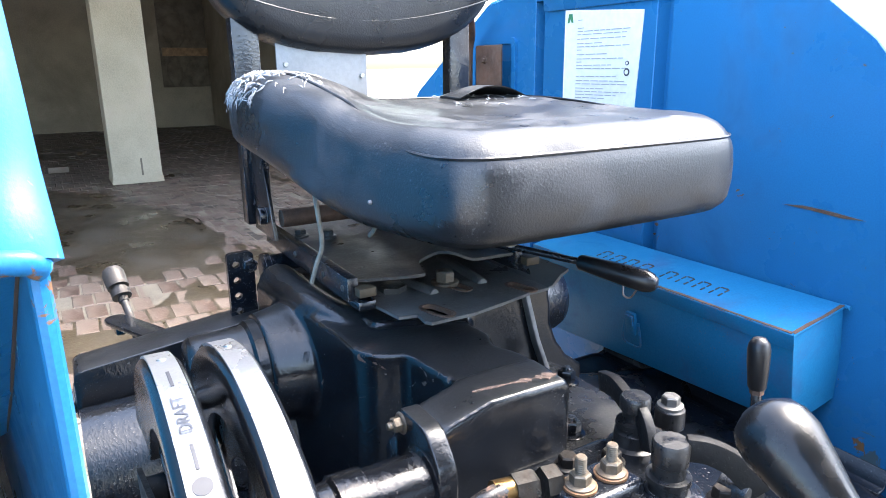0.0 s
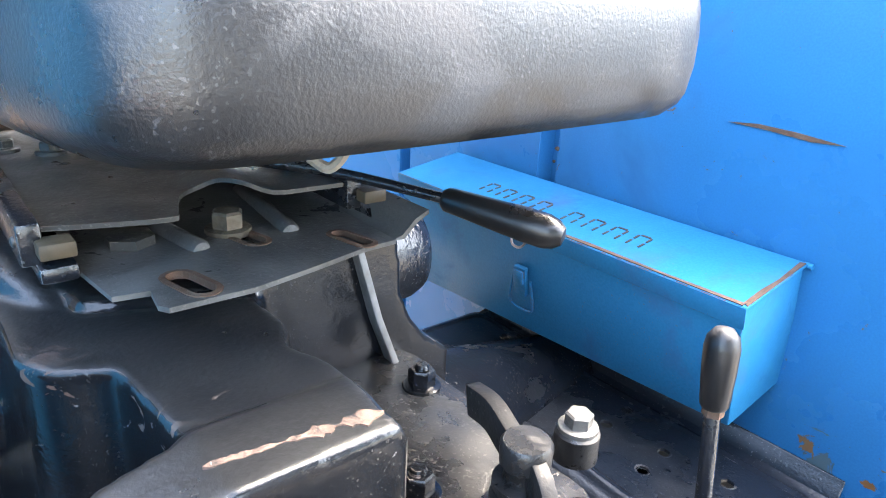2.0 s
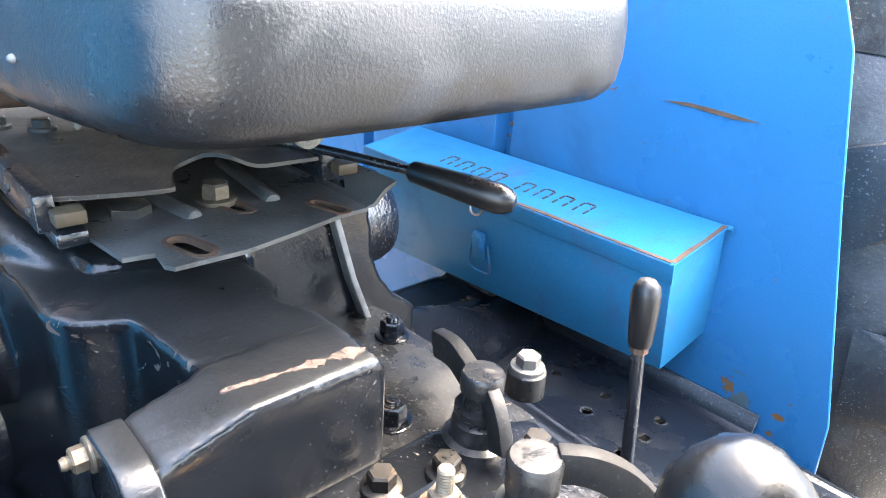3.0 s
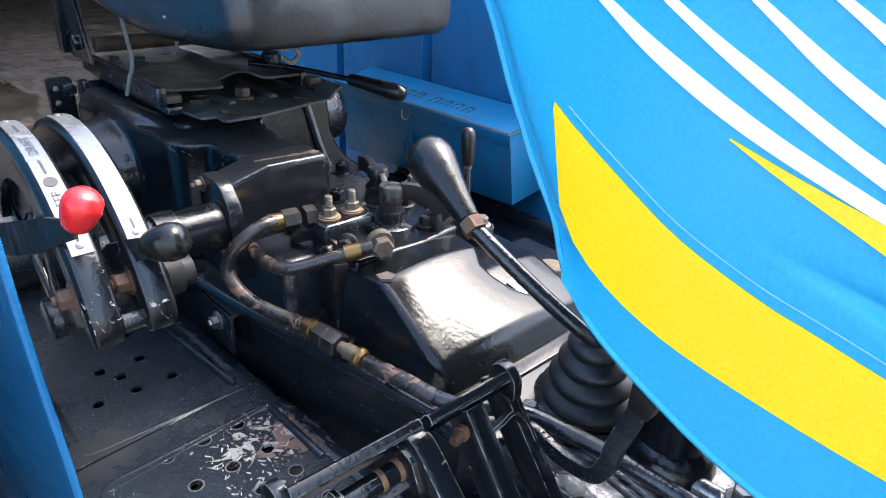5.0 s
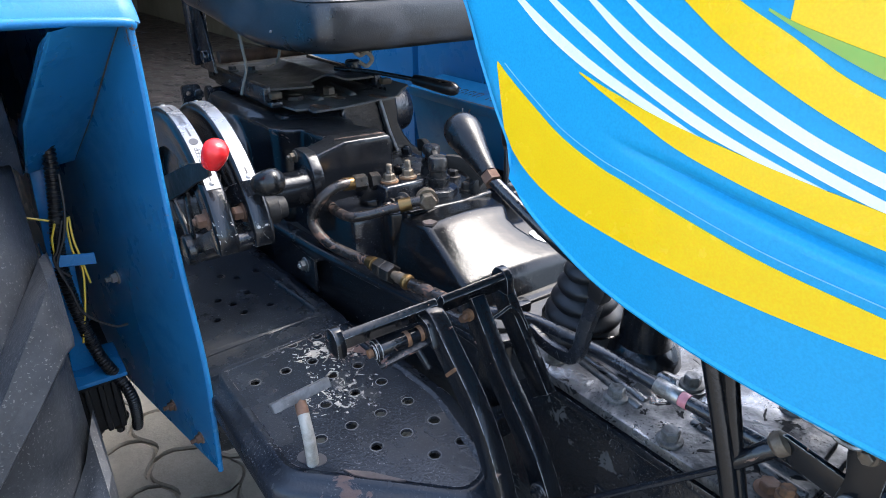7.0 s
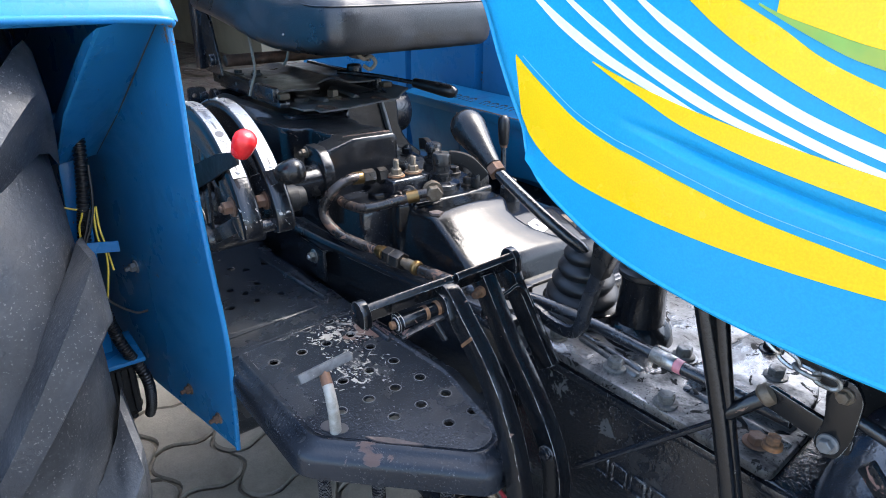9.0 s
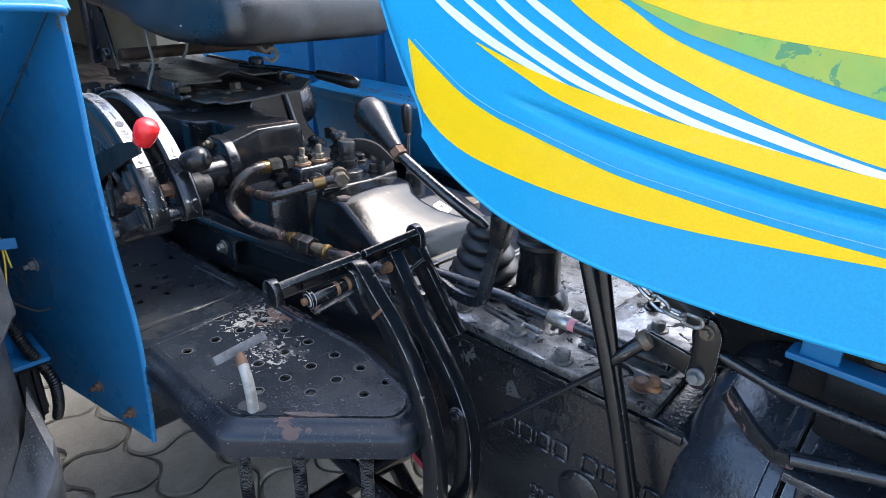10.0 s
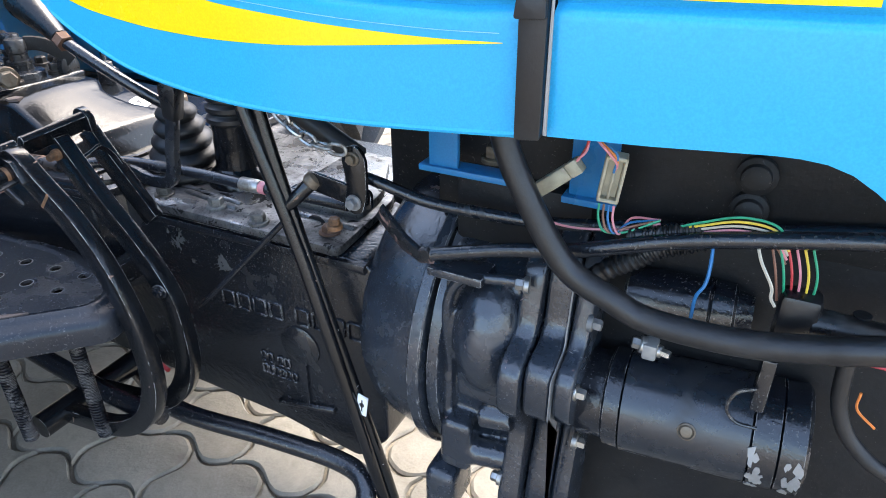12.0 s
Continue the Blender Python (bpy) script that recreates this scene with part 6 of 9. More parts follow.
def wedge(bm, secs):
    rings = []
    for x, zt, yr, yl in secs:
        rings.append([Vector((x, yr - 0.022, 0.745)), Vector((x, yr - 0.010, zt - 0.05)), Vector((x, yr, zt - 0.010)), Vector((x, yr + 0.006, zt - 0.004)), *[Vector((x, yr + 0.006 + (yl - yr - 0.012) * u, zt - 0.004 + 0.028 * u * (1 - u))) for u in (0.17, 0.34, 0.5, 0.66, 0.83)], Vector((x, yl - 0.006, zt - 0.004)), Vector((x, yl, zt - 0.010)), Vector((x, yl + 0.01, 0.745))])
    loft(bm, rings)


wedge(bm, [(-0.240, 0.872, -0.132, 0.060), (-0.170, 0.875, -0.132, 0.045), (-0.156, 0.869, -0.132, 0.036), (-0.145, 0.863, -0.132, 0.030), (-0.125, 0.852, -0.133, 0.034), (-0.100, 0.838, -0.134, 0.048),
           (-0.075, 0.824, -0.134, 0.078), (-0.055, 0.813, -0.132, 0.105), (-0.046, 0.800, -0.128, 0.115), (-0.030, 0.760, -0.118, 0.12)])
wedge(bm, [(-0.24, 0.838, 0.0, 0.16), (-0.150, 0.836, 0.0, 0.16), (-0.10, 0.818, 0.0, 0.16), (-0.058, 0.800, 0.0, 0.16), (-0.035, 0.755, 0.0, 0.16)])
cov = cast("gear_cover", bm, M_COVER, gearbox, "glossy black sloped gear cover", 0.003, 12)
bm = B()   # rail and step below the cover's front
prism(bm, round_poly([(-0.04, -0.118), (-0.012, -0.120), (-0.012, 0.17), (-0.04, 0.17)], 0.004, 2), "z", 0.755, 0.772, 0.003, 2)
prism(bm, round_poly([(-0.02, -0.085), (0.004, -0.085), (0.004, -0.045), (-0.02, -0.045)], 0.004, 2), "z", 0.765, 0.781, 0.004, 2)
part("step", bm, M_GLOSS, gearbox)
bm = B()
m = Matrix.Translation((-0.108, 0.071, 0.8245)) @ Matrix.Rotation(radians(24), 4, "Y") @ Matrix.Rotation(radians(15), 4, "Z")
prism(bm, round_poly([(-0.016, -0.013), (0.016, -0.013), (0.016, 0.013), (-0.016, 0.013)], 0.004, 3), "z", 0, 0.0012, 0, 1, m)
part("label_tag", bm, M_PAPER, cov)
bm = B()
prism(bm, [(-0.006, -0.005), (0.006, 0.0), (-0.006, 0.005)], "z", 0.001, 0.0018, 0, 1, m)
part("label_mark", bm, M_DARKMARK, cov)
bm = B()
prism(bm, [(-0.185, -0.124), (-0.172, -0.127), (-0.163, -0.118), (-0.168, -0.104), (-0.183, -0.108)], "z", 0.8705, 0.8748)
part("bare_spot", bm, M_PRIMER, cov)
bm = B()   # lower flange of the cover
prism(bm, round_poly([(-0.25, -0.165), (0.03, -0.160), (0.045, -0.10), (0.045, 0.19), (-0.25, 0.19)], 0.02, 3), "z", 0.742, 0.758, 0.004)
part("cover_flange", bm, M_BLACK, gearbox)
for x, y in ((0.005, -0.135), (0.030, -0.06), (-0.10, -0.158), (-0.20, -0.156)):
    bolt(gearbox, (x, y, 0.772 if y < -0.1 else 0.758), (0, 0, 1), 0.017, 0.010, M_GLOSS)

# bell housing and engine rear
bm = B()
rings = []
for x, r in ((0.485, 0.140), (0.493, 0.165), (0.505, 0.183), (0.522, 0.196), (0.545, 0.205), (0.575, 0.212), (0.602, 0.216), (0.604, 0.224), (0.606, 0.226), (0.620, 0.226), (0.622, 0.224)):
    rings.append([Vector((x, 0.06 + r * 1.08 * math.cos(a), 0.61 + r * math.sin(a))) for a in (2 * math.pi * i / 48 for i in range(64))])
loft(bm, rings)
part("bell_housing", bm, M_ENGINE, gearbox, angle=32)

# ---- lift lever quadrants ----
QC = (-0.405, 0.830)
for k, (qy, fill) in enumerate(((-0.438, True), (-0.386, False))):
    q = thing("lever_quadrant", "black curved lever quadrant with a silver printed scale strip" if fill else "black curved lever quadrant with a plain silver strip",
              "lever quadrant", (-0.405, qy, 0.75), "lift quadrants")
    bm = B()   # pressed channel: rounded rim, deep flanks and an inner lip
    R = 0.235
    a0, a1 = 18, 152
    half = [(-0.062, 0.0085), (-0.061, 0.0110), (-0.056, 0.0118), (-0.050, 0.0105), (-0.022, 0.0140), (-0.010, 0.0158), (-0.0045, 0.0148), (-0.0012, 0.0120), (0.0, 0.0085)]
    prof = [(d, -w) for d, w in half] + [(d, w) for d, w in half[::-1]]
    rings = []
    for i in range(57):
        t = i / 56
        a = radians(a0 + (a1 - a0) * t)
        e = min(1.0, 0.50 + 0.50 * math.sqrt(min(1.0, t / 0.05)))   # the lower end is rounded off
        rings.append([Vector((QC[0] + (R - 0.028 + (d + 0.028) * e) * math.cos(a), qy + w * (0.8 + 0.2 * e), QC[1] + (R - 0.028 + (d + 0.028) * e) * math.sin(a))) for d, w in prof])
    loft(bm, rings)
    part("rim", bm, M_QUAD, q, angle=45)
    bm = B()
    s0, s1 = 41, 134
    loft(bm, [[Vector((x, qy + sy * 0.0100, z)) for sy, (x, z) in ((-1, o), (1, o), (1, i), (-1, i))] for o, i in zip(arc(*QC, R + 0.0016, s0, s1, 44), arc(*QC, R - 0.002, s0, s1, 44))])
    strip = part("scale_strip", bm, M_STRIP, q, "silver scale strip")
    bm = B()   # dark patch at the strip's end, in place of the keyhole's shaded inside
    loft(bm, [[Vector((x, qy + sy * 0.0012, z)) for sy, (x, z) in ((-1, o), (1, o), (1, i), (-1, i))] for o, i in zip(arc(*QC, R + 0.0021, s0 + 3, s0 + 6, 6), arc(*QC, R + 0.001, s0 + 3, s0 + 6, 6))])
    part("keyhole", bm, M_DARKMARK, strip)
    for a in (s0 + 2.2, s0 + 58):
        bm = B()
        c, s = math.cos(radians(a)), math.sin(radians(a))
        lathe(bm, (QC[0] + (R + 0.001) * c, qy, QC[1] + (R + 0.001) * s), (c, 0, s), [(0, 0.004), (0.0016, 0.0036), (0.0024, 0.0015)], 12)
        part("rivet", bm, M_STEEL, strip)
    if fill:
        for word, a, size in (("DRAFT", 76.5, 0.0125), ("DEEP", 55, 0.0125)):
            c, s = math.cos(radians(a)), math.sin(radians(a))
            up, along = Vector((c, 0, s)), Vector((-s, 0, c))
            side = up.cross(along)
            m = Matrix((along.to_4d(), side.to_4d(), up.to_4d(), Vector((0, 0, 0, 1)))).transposed()
            m.translation = Vector((QC[0], qy, QC[1])) + up * (R + 0.0022)
            text_mesh(word, size, m, M_DARKMARK, "lettering", strip)
        for a, L in ((91, 6), (69.5, 5)):   # arrows
            bm = B()
            pts = arc(*QC, R + 0.0021, a, a - L, 6)
            loft(bm, [[Vector((x, qy - 0.0012, z)), Vector((x, qy + 0.0012, z)), Vector((x * 1.0, qy + 0.0012, z - 0.0006)), Vector((x, qy - 0.0012, z - 0.0006))] for x, z in pts])
            part("arrow", bm, M_DARKMARK, strip)
        bm = B()
        c, s = math.cos(radians(61.5)), math.sin(radians(61.5))
        lathe(bm, (QC[0] + (R + 0.0012) * c, qy, QC[1] + (R + 0.0012) * s), (c, 0, s), [(0, 0.0065), (0.0009, 0.0065)], 18)
        part("symbol", bm, M_DARKMARK, strip)
    bm = B()   # back plate towards the pivot, set into the channel
    prism(bm, arc(*QC, R - 0.045, 22, 150, 40) + arc(*QC, R - 0.105, 150, 22, 40), "y", qy + 0.0015, qy + 0.0055, 0.001, 1)
    part("back_plate", bm, M_GLOSS, q)
    bm = B()   # spokes to the pivot
    for a in (26, 84, 146):
        c, s = math.cos(radians(a)), math.sin(radians(a))
        band(bm, [(QC[0] + 0.01 * c, qy, QC[1] + 0.01 * s), (QC[0] + (R - 0.05) * c, qy, QC[1] + (R - 0.05) * s)], 0.006, 0.026, (0, 1, 0))
    part("spokes", bm, M_BLACK, q)
    bm = B()
    rod(bm, (QC[0], qy - 0.016, QC[1]), (QC[0], qy + 0.040, QC[1]), 0.026, seg=20, bev=0.004)
    part("hub", bm, M_BLACK, q)
    c, s = math.cos(radians(33)), math.sin(radians(33))
    bolt(q, (QC[0] + (R - 0.034) * c, qy - 0.014, QC[1] + (R - 0.034) * s), (0, -1, 0), 0.019, 0.013, M_RUST, stud=0.006)
for a in (22, 140):   # spacer tubes between the two quadrants
    bm = B()
    c, s = math.cos(radians(a)), math.sin(radians(a))
    rod(bm, (QC[0] + 0.205 * c, -0.438, QC[1] + 0.205 * s), (QC[0] + 0.205 * c, -0.376, QC[1] + 0.205 * s), 0.011, seg=16, bev=0.002)
    solid("spacer", bm, M_BLACK, "black steel spacer tube between the two quadrants", "spacer", "quadrant spacers")

draft = thing("lift_lever", "flat black lift lever with a red plastic knob", "lever", (-0.405, -0.465, 0.83), "lift levers")
bm = B()
band(bm, [(-0.56, -0.460, 0.882), (-0.435, -0.460, 0.930), (-0.30, -0.460, 0.983), (-0.245, -0.457, 1.007), (-0.207, -0.446, 1.020)], [0.042, 0.040, 0.034, 0.028, 0.018], 0.005, (0.38, 0, -0.92))
rod(bm, (-0.535, -0.462, 0.891), (-0.535, -0.430, 0.891), 0.016, seg=16, bev=0.002)
part("arm", bm, M_CRANK, draft)
bm = B()
d = Vector((0.030, 0.010, 0.045)).normalized()
lathe(bm, Vector((-0.199, -0.4445, 1.027)), d, [(0, 0.0100), (0.0025, 0.0130), (0.012, 0.0155), (0.024, 0.0170), (0.033, 0.0162), (0.0385, 0.0125), (0.0415, 0.0060), (0.042, 0.0)], 28)
part("knob", bm, M_RED, draft, "red plastic knob")
posl = thing("lift_lever", "flat black lift lever with a round black knob", "lever", (-0.405, -0.40, 0.83), "lift levers")
bm = B()
band(bm, [(QC[0], -0.412, QC[1]), (-0.29, -0.410, 0.930), (-0.250, -0.406, 0.962), (-0.225, -0.396, 0.975), (-0.206, -0.382, 0.985)], [0.034, 0.032, 0.030, 0.026, 0.020], 0.005, (0.5, 0, -0.86))
part("arm", bm, M_BLACK, posl)
bm = B()
lathe(bm, (-0.211, -0.386, 0.983), Vector((0.026, 0.026, 0.010)), [(0, 0.0110), (0.004, 0.0145), (0.014, 0.0180), (0.026, 0.0195), (0.036, 0.0180), (0.042, 0.0125), (0.045, 0.0)], 28)
part("knob", bm, M_KNOB, posl, "black plastic knob")
bm = B()   # knurled adjuster beside the inner quadrant
lathe(bm, (-0.232, -0.372, 0.935), (0, 1, 0), [(0, 0.012), (0.004, 0.022), (0.020, 0.022), (0.022, 0.018), (0.034, 0.016), (0.036, 0.0)], 36)
part("adjuster", bm, M_CRANK, posl)

# ---- hydraulic valve block ----
vb = thing("valve_block", "grimy black hydraulic valve block with caps, studs and rusty washers", "valve block", (-0.31, -0.03, 0.80))
bm = B()
prism(bm, [(-0.40, -0.130), (-0.222, -0.128), (-0.215, -0.02), (-0.225, 0.06), (-0.36, 0.075), (-0.40, 0.0)], "z", 0.745, 0.878)
for x, y, r in ((-0.345, -0.128, 0.022), (-0.262, -0.126, 0.022), (-0.30, -0.126, 0.014)):
    rod(bm, (x, y, 0.745), (x, y, 0.872), r, seg=20)
prism(bm, [(-0.47, -0.135), (-0.215, -0.150), (-0.215, -0.02), (-0.47, 0.0)], "z", 0.742, 0.775)
cast("body", bm, M_COVER, vb, "", 0.0035, 6)
bm = B()
box(bm, (-0.338, -0.130, 0.872), (-0.288, -0.045, 0.9045), 0.006, 3)
lathe(bm, (-0.282, -0.023, 0.876), (0, 0, 1), [(0, 0.036), (0.010, 0.035), (0.013, 0.030), (0.014, 0.0)], 28)
part("top_block", bm, M_BLACK, vb)
bm = B()   # base plate that reaches back to the housing
prism(bm, round_poly([(-0.66, -0.04), (-0.65, 0.05), (-0.626, 0.085), (-0.584, 0.103), (-0.543, 0.094), (-0.497, 0.097), (-0.44, 0.085), (-0.36, 0.09), (-0.33, 0.05), (-0.40, -0.045)], 0.02, 3), "z", 0.82, 0.868, 0.006, 2)
part("base", bm, M_CASTTOP, vb)
for x, y in ((-0.312, -0.108), (-0.312, -0.069)):
    bm = B()
    lathe(bm, (x, y, 0.905), (0, 0, 1), [(0, 0.0165), (0.0025, 0.0165), (0.003, 0.015)], 20)
    part("washer", bm, M_RUSTYCAP, vb, "rusty washer")
    bolt(vb, (x, y, 0.908), (0, 0, 1), 0.018, 0.011, M_RUSTYSTEEL, stud=0.018, name="stud")
bm = B()   # round capped valve with wing handle
lathe(bm, (-0.372, 0.024, 0.86), (0, 0, 1), [(0, 0.028), (0.018, 0.028), (0.020, 0.022), (0.034, 0.021), (0.036, 0.017), (0.040, 0.017), (0.041, 0.020), (0.046, 0.020), (0.047, 0.0135), (0.058, 0.013), (0.060, 0.0165), (0.073, 0.0170), (0.076, 0.0150), (0.0765, 0.0)], 26)
capA = part("valve_cap", bm, M_CAP, vb, "round black capped valve")
bm = B()
band(bm, spline([(-0.378, 0.026, 0.918), (-0.395, 0.031, 0.921), (-0.418, 0.038, 0.924), (-0.446, 0.046, 0.917)], 4), 0.012, 0.024, (0.25, 1, 0))
band(bm, spline([(-0.364, 0.022, 0.922), (-0.354, 0.018, 0.918), (-0.344, 0.014, 0.908), (-0.336, 0.011, 0.890)], 4), 0.011, 0.021, (0.3, 1, 0))
bevel_all(bm, 0.0025)
part("wing", bm, M_CRANK, capA)
bm = B()
lathe(bm, (-0.282, -0.023, 0.87), (0, 0, 1), [(0, 0.026), (0.018, 0.026), (0.020, 0.019), (0.030, 0.019), (0.031, 0.0215), (0.036, 0.0215), (0.037, 0.016), (0.048, 0.0155), (0.050, 0.0175), (0.070, 0.0180), (0.073, 0.0160), (0.0735, 0.0)], 26)
capB = part("valve_cap", bm, M_CAP, vb, "round black capped valve with a lever")
bm = B()
band(bm, spline([(-0.276, -0.010, 0.934), (-0.262, 0.006, 0.932), (-0.246, 0.022, 0.922), (-0.228, 0.040, 0.896)], 4), 0.012, 0.024, (0.75, -0.65, 0))
bevel_all(bm, 0.0028)
part("wing", bm, M_CRANK, capB)
for x, y, z in ((-0.418, 0.138, 0.842),):   # hex plugs on round bosses
    bm = B()
    lathe(bm, (x, y, z), (0, 0, 1), [(0, 0.019), (0.024, 0.0185), (0.026, 0.016)], 22)
    part("boss", bm, M_CAP, vb)
    bolt(vb, (x, y, z + 0.028), (0, 0, 1), 0.020, 0.012, M_DULLNUT)
for p, ax in (((-0.262, -0.113, 0.885), (0.5, -0.8, 0.1)), ((-0.245, -0.065, 0.880), (0, 0, 1)), ((-0.252, 0.020, 0.880), (0, 0, 1)), ((-0.330, 0.045, 0.880), (0, 0, 1)), ((-0.372, -0.070, 0.880), (0, 0, 1)), ((-0.355, -0.025, 0.880), (0, 0, 1)), ((-0.285, -0.122, 0.87), (0.2, -1, 0))):
    bolt(vb, p, ax, 0.018, 0.012, M_DARKNUT)
bm = B()   # blank end cap facing forward
lathe(bm, (-0.262, 0.035, 0.886), (1, 0.1, 0), [(0, 0.016), (0.016, 0.016), (0.017, 0.020), (0.030, 0.020), (0.032, 0.017), (0.032, 0.0)], 22)
part("end_cap", bm, M_CAP, vb)
for p in ((-0.540, 0.072, 0.868), (-0.435, -0.011, 0.868)):   # studs on the base
    bolt(vb, p, (0, 0, 1), 0.021, 0.016, M_GLOSS, stud=0.006)
bolt(vb, (-0.222, 0.105, 0.868), (0, 0, 1), 0.019, 0.012, M_DULLNUT)
bm = B()
lathe(bm, (-0.222, 0.105, 0.80), (0, 0, 1), [(0, 0.022), (0.066, 0.020)], 18)
part("boss", bm, M_BLACK, vb)

filler = thing("filler_cap", "small round steel filler cap beside the gear lever", "filler cap", (-0.145, 0.19, 0.70))
bm = B()
lathe(bm, (-0.145, 0.19, 0.70), (0, 0, 1), [(0, 0.024), (0.055, 0.024), (0.060, 0.018), (0.085, 0.017)], 22)
part("neck", bm, M_CAP, filler)
bm = B()
lathe(bm, (-0.145, 0.19, 0.783), (0, 0, 1), [(0, 0.019), (0.002, 0.021), (0.018, 0.021), (0.0205, 0.019), (0.021, 0.0)], 24)
part("cap", bm, M_RUSTYSTEEL, filler, "worn steel cap")

# ---- pipes ----
pipe = thing("hydraulic_pipe", "worn brown steel hydraulic pipe with hex unions along the gearbox", "pipe", (-0.2, -0.19, 0.75), "hydraulic pipes")
bm = B()
tube(bm, [(-0.345, -0.150, 0.905), (-0.338, -0.195, 0.908), (-0.345, -0.232, 0.885), (-0.352, -0.245, 0.848), (-0.320, -0.235, 0.818), (-0.275, -0.210, 0.802), (-0.245, -0.195, 0.798)], 0.0095, 12, 6)
part("bend", bm, M_PIPE, pipe)
for p, ax, af, h, mm in (((-0.340, -0.165, 0.906), (0.1, 0.6, 0), 0.026, 0.024, M_DARKNUT), ((-0.334, -0.135, 0.905), (0.1, 0.6, 0), 0.028, 0.018, M_DARKNUT)):
    bm = B()
    hexa(bm, p, ax, af, h, 0.2)
    part("union_nut", bm, mm, pipe)
bm = B()
rod(bm, (-0.343, -0.185, 0.907), (-0.340, -0.163, 0.906), 0.012, seg=14)
part("ferrule", bm, M_BRASS, pipe, "brass ferrule")
bm = B()
P0, P1 = Vector((-0.245, -0.195, 0.798)), Vector((-0.10, -0.182, 0.800))
dd = (P1 - P0).normalized()
lathe(bm, P0, dd, [(0, 0.0102), (0.010, 0.0105), (0.011, 0.0125), (0.018, 0.0125), (0.019, 0.0108), (0.028, 0.0108)], 16)
part("ferrule", bm, M_BRASS, pipe, "brass ferrule")
for s0, af, L, mm in ((0.028, 0.028, 0.020, M_DARKNUT), (0.050, 0.030, 0.022, M_DARKNUT)):
    bm = B()
    hexa(bm, P0 + dd * s0, dd, af, L, 0.4)
    part("union_nut", bm, mm, pipe)
bm = B()
lathe(bm, P0 + dd * 0.07, dd, [(0, 0.0075), (0.012, 0.0078), (0.013, 0.0098), (0.034, 0.0100)], 16)
part("ferrule", bm, M_RUSTYSTEEL, pipe, "bare steel ferrule")
bm = B()
lathe(bm, P0 + dd * 0.103, dd, [(0, 0.0105), (0.0015, 0.0132), (0.007, 0.0132), (0.009, 0.0112), (0.014, 0.0108)], 16)
part("ferrule", bm, M_BRASS, pipe, "brass ferrule")
bm = B()
tube(bm, [P0 + dd * 0.12, (-0.06, -0.175, 0.803), (-0.02, -0.167, 0.800)], 0.0105, 12, 6)
part("long_run", bm, M_PIPE, pipe)
bm = B()
tube(bm, [(-0.03, -0.169, 0.801), (0.005, -0.157, 0.803), (0.043, -0.122, 0.802), (0.08, -0.097, 0.796), (0.17, -0.080, 0.791), (0.27, -0.073, 0.788)], 0.0092, 12, 6)
part("black_run", bm, M_BLACK, pipe, "black painted run of the pipe")
bm = B()
tube(bm, [(0.26, -0.0736, 0.7883), (0.33, -0.069, 0.787), (0.40, -0.066, 0.787), (0.45, -0.064, 0.787)], 0.0090, 12, 6)
part("front_run", bm, M_BLACK, pipe)
bm = B()
rod(bm, (0.262, -0.0735, 0.7882), (0.297, -0.0712, 0.7876), 0.0108, seg=18, bev=0.001)
part("ferrule", bm, M_STEEL, pipe, "bare steel ferrule")
bm = B()
rod(bm, (0.297, -0.0712, 0.7876), (0.308, -0.0705, 0.7874), 0.0098, seg=18)
part("red_mark", bm, W_PINK, pipe)
pipe2 = thing("hydraulic_pipe", "short worn brown steel pipe ending in a hex banjo bolt", "pipe", (-0.25, -0.14, 0.88), "hydraulic pipes")
bm = B()
tube(bm, [(-0.44, -0.155, 0.838), (-0.38, -0.190, 0.852), (-0.31, -0.206, 0.866), (-0.270, -0.203, 0.873), (-0.250, -0.170, 0.880), (-0.228, -0.130, 0.892), (-0.214, -0.106, 0.898)], 0.0088, 12, 6)
part("tube", bm, M_PIPE, pipe2)
bm = B()
rod(bm, (-0.232, -0.138, 0.8895), (-0.222, -0.120, 0.894), 0.0115, seg=14)
part("ferrule", bm, M_BRASS, pipe2, "brass ferrule")
bm = B()
lathe(bm, (-0.222, -0.090, 0.898), (0.6, -0.25, 0.0), [(0, 0.018), (0.014, 0.018)], 18)
hexa(bm, (-0.209, -0.096, 0.898), (0.6, -0.25, 0.0), 0.025, 0.013, 0.1)
part("banjo_bolt", bm, M_RUSTYSTEEL, pipe2)

# ---- gear levers ----
gl = thing("gear_lever", "long black gear lever with moulded knob and rusty lock nut", "gear lever", (0.07, 0.0, 0.76), "gear levers")
KN, KT = Vector((-0.070, -0.072, 0.968)), Vector((-0.185, -0.056, 1.036))
kd = (KT - KN).normalized()
bm = B()
lathe(bm, KN + kd * 0.010, kd, [(0, 0.0130), (0.008, 0.0145), (0.025, 0.0170), (0.048, 0.0215), (0.070, 0.0265), (0.088, 0.0300), (0.102, 0.0290), (0.112, 0.0245), (0.119, 0.014), (0.121, 0.0)], 28)
part("knob", bm, M_KNOB, gl, "black moulded knob")
bm = B()
hexa(bm, KN - kd * 0.008, kd, 0.025, 0.018, 0.0)
part("lock_nut", bm, M_RUST, gl, "rusty lock nut")
bm = B()
tube(bm, [KN, (0.0, -0.058, 0.926), (0.055, -0.040, 0.890), (0.080, -0.022, 0.868), (0.083, -0.005, 0.845)], 0.0095, 12, 6)
part("rod", bm, M_BLACK, gl)
bm = B()
prof, k = [], 0
for i in range(5):
    r = 0.020 + i * 0.0085
    for u in range(6):
        prof.append((i * 0.024 + 0.0235 * u / 6, r + 0.0012 * u + 0.010 * math.sin(math.pi * u / 6)))
prof.append((0.122, 0.056))
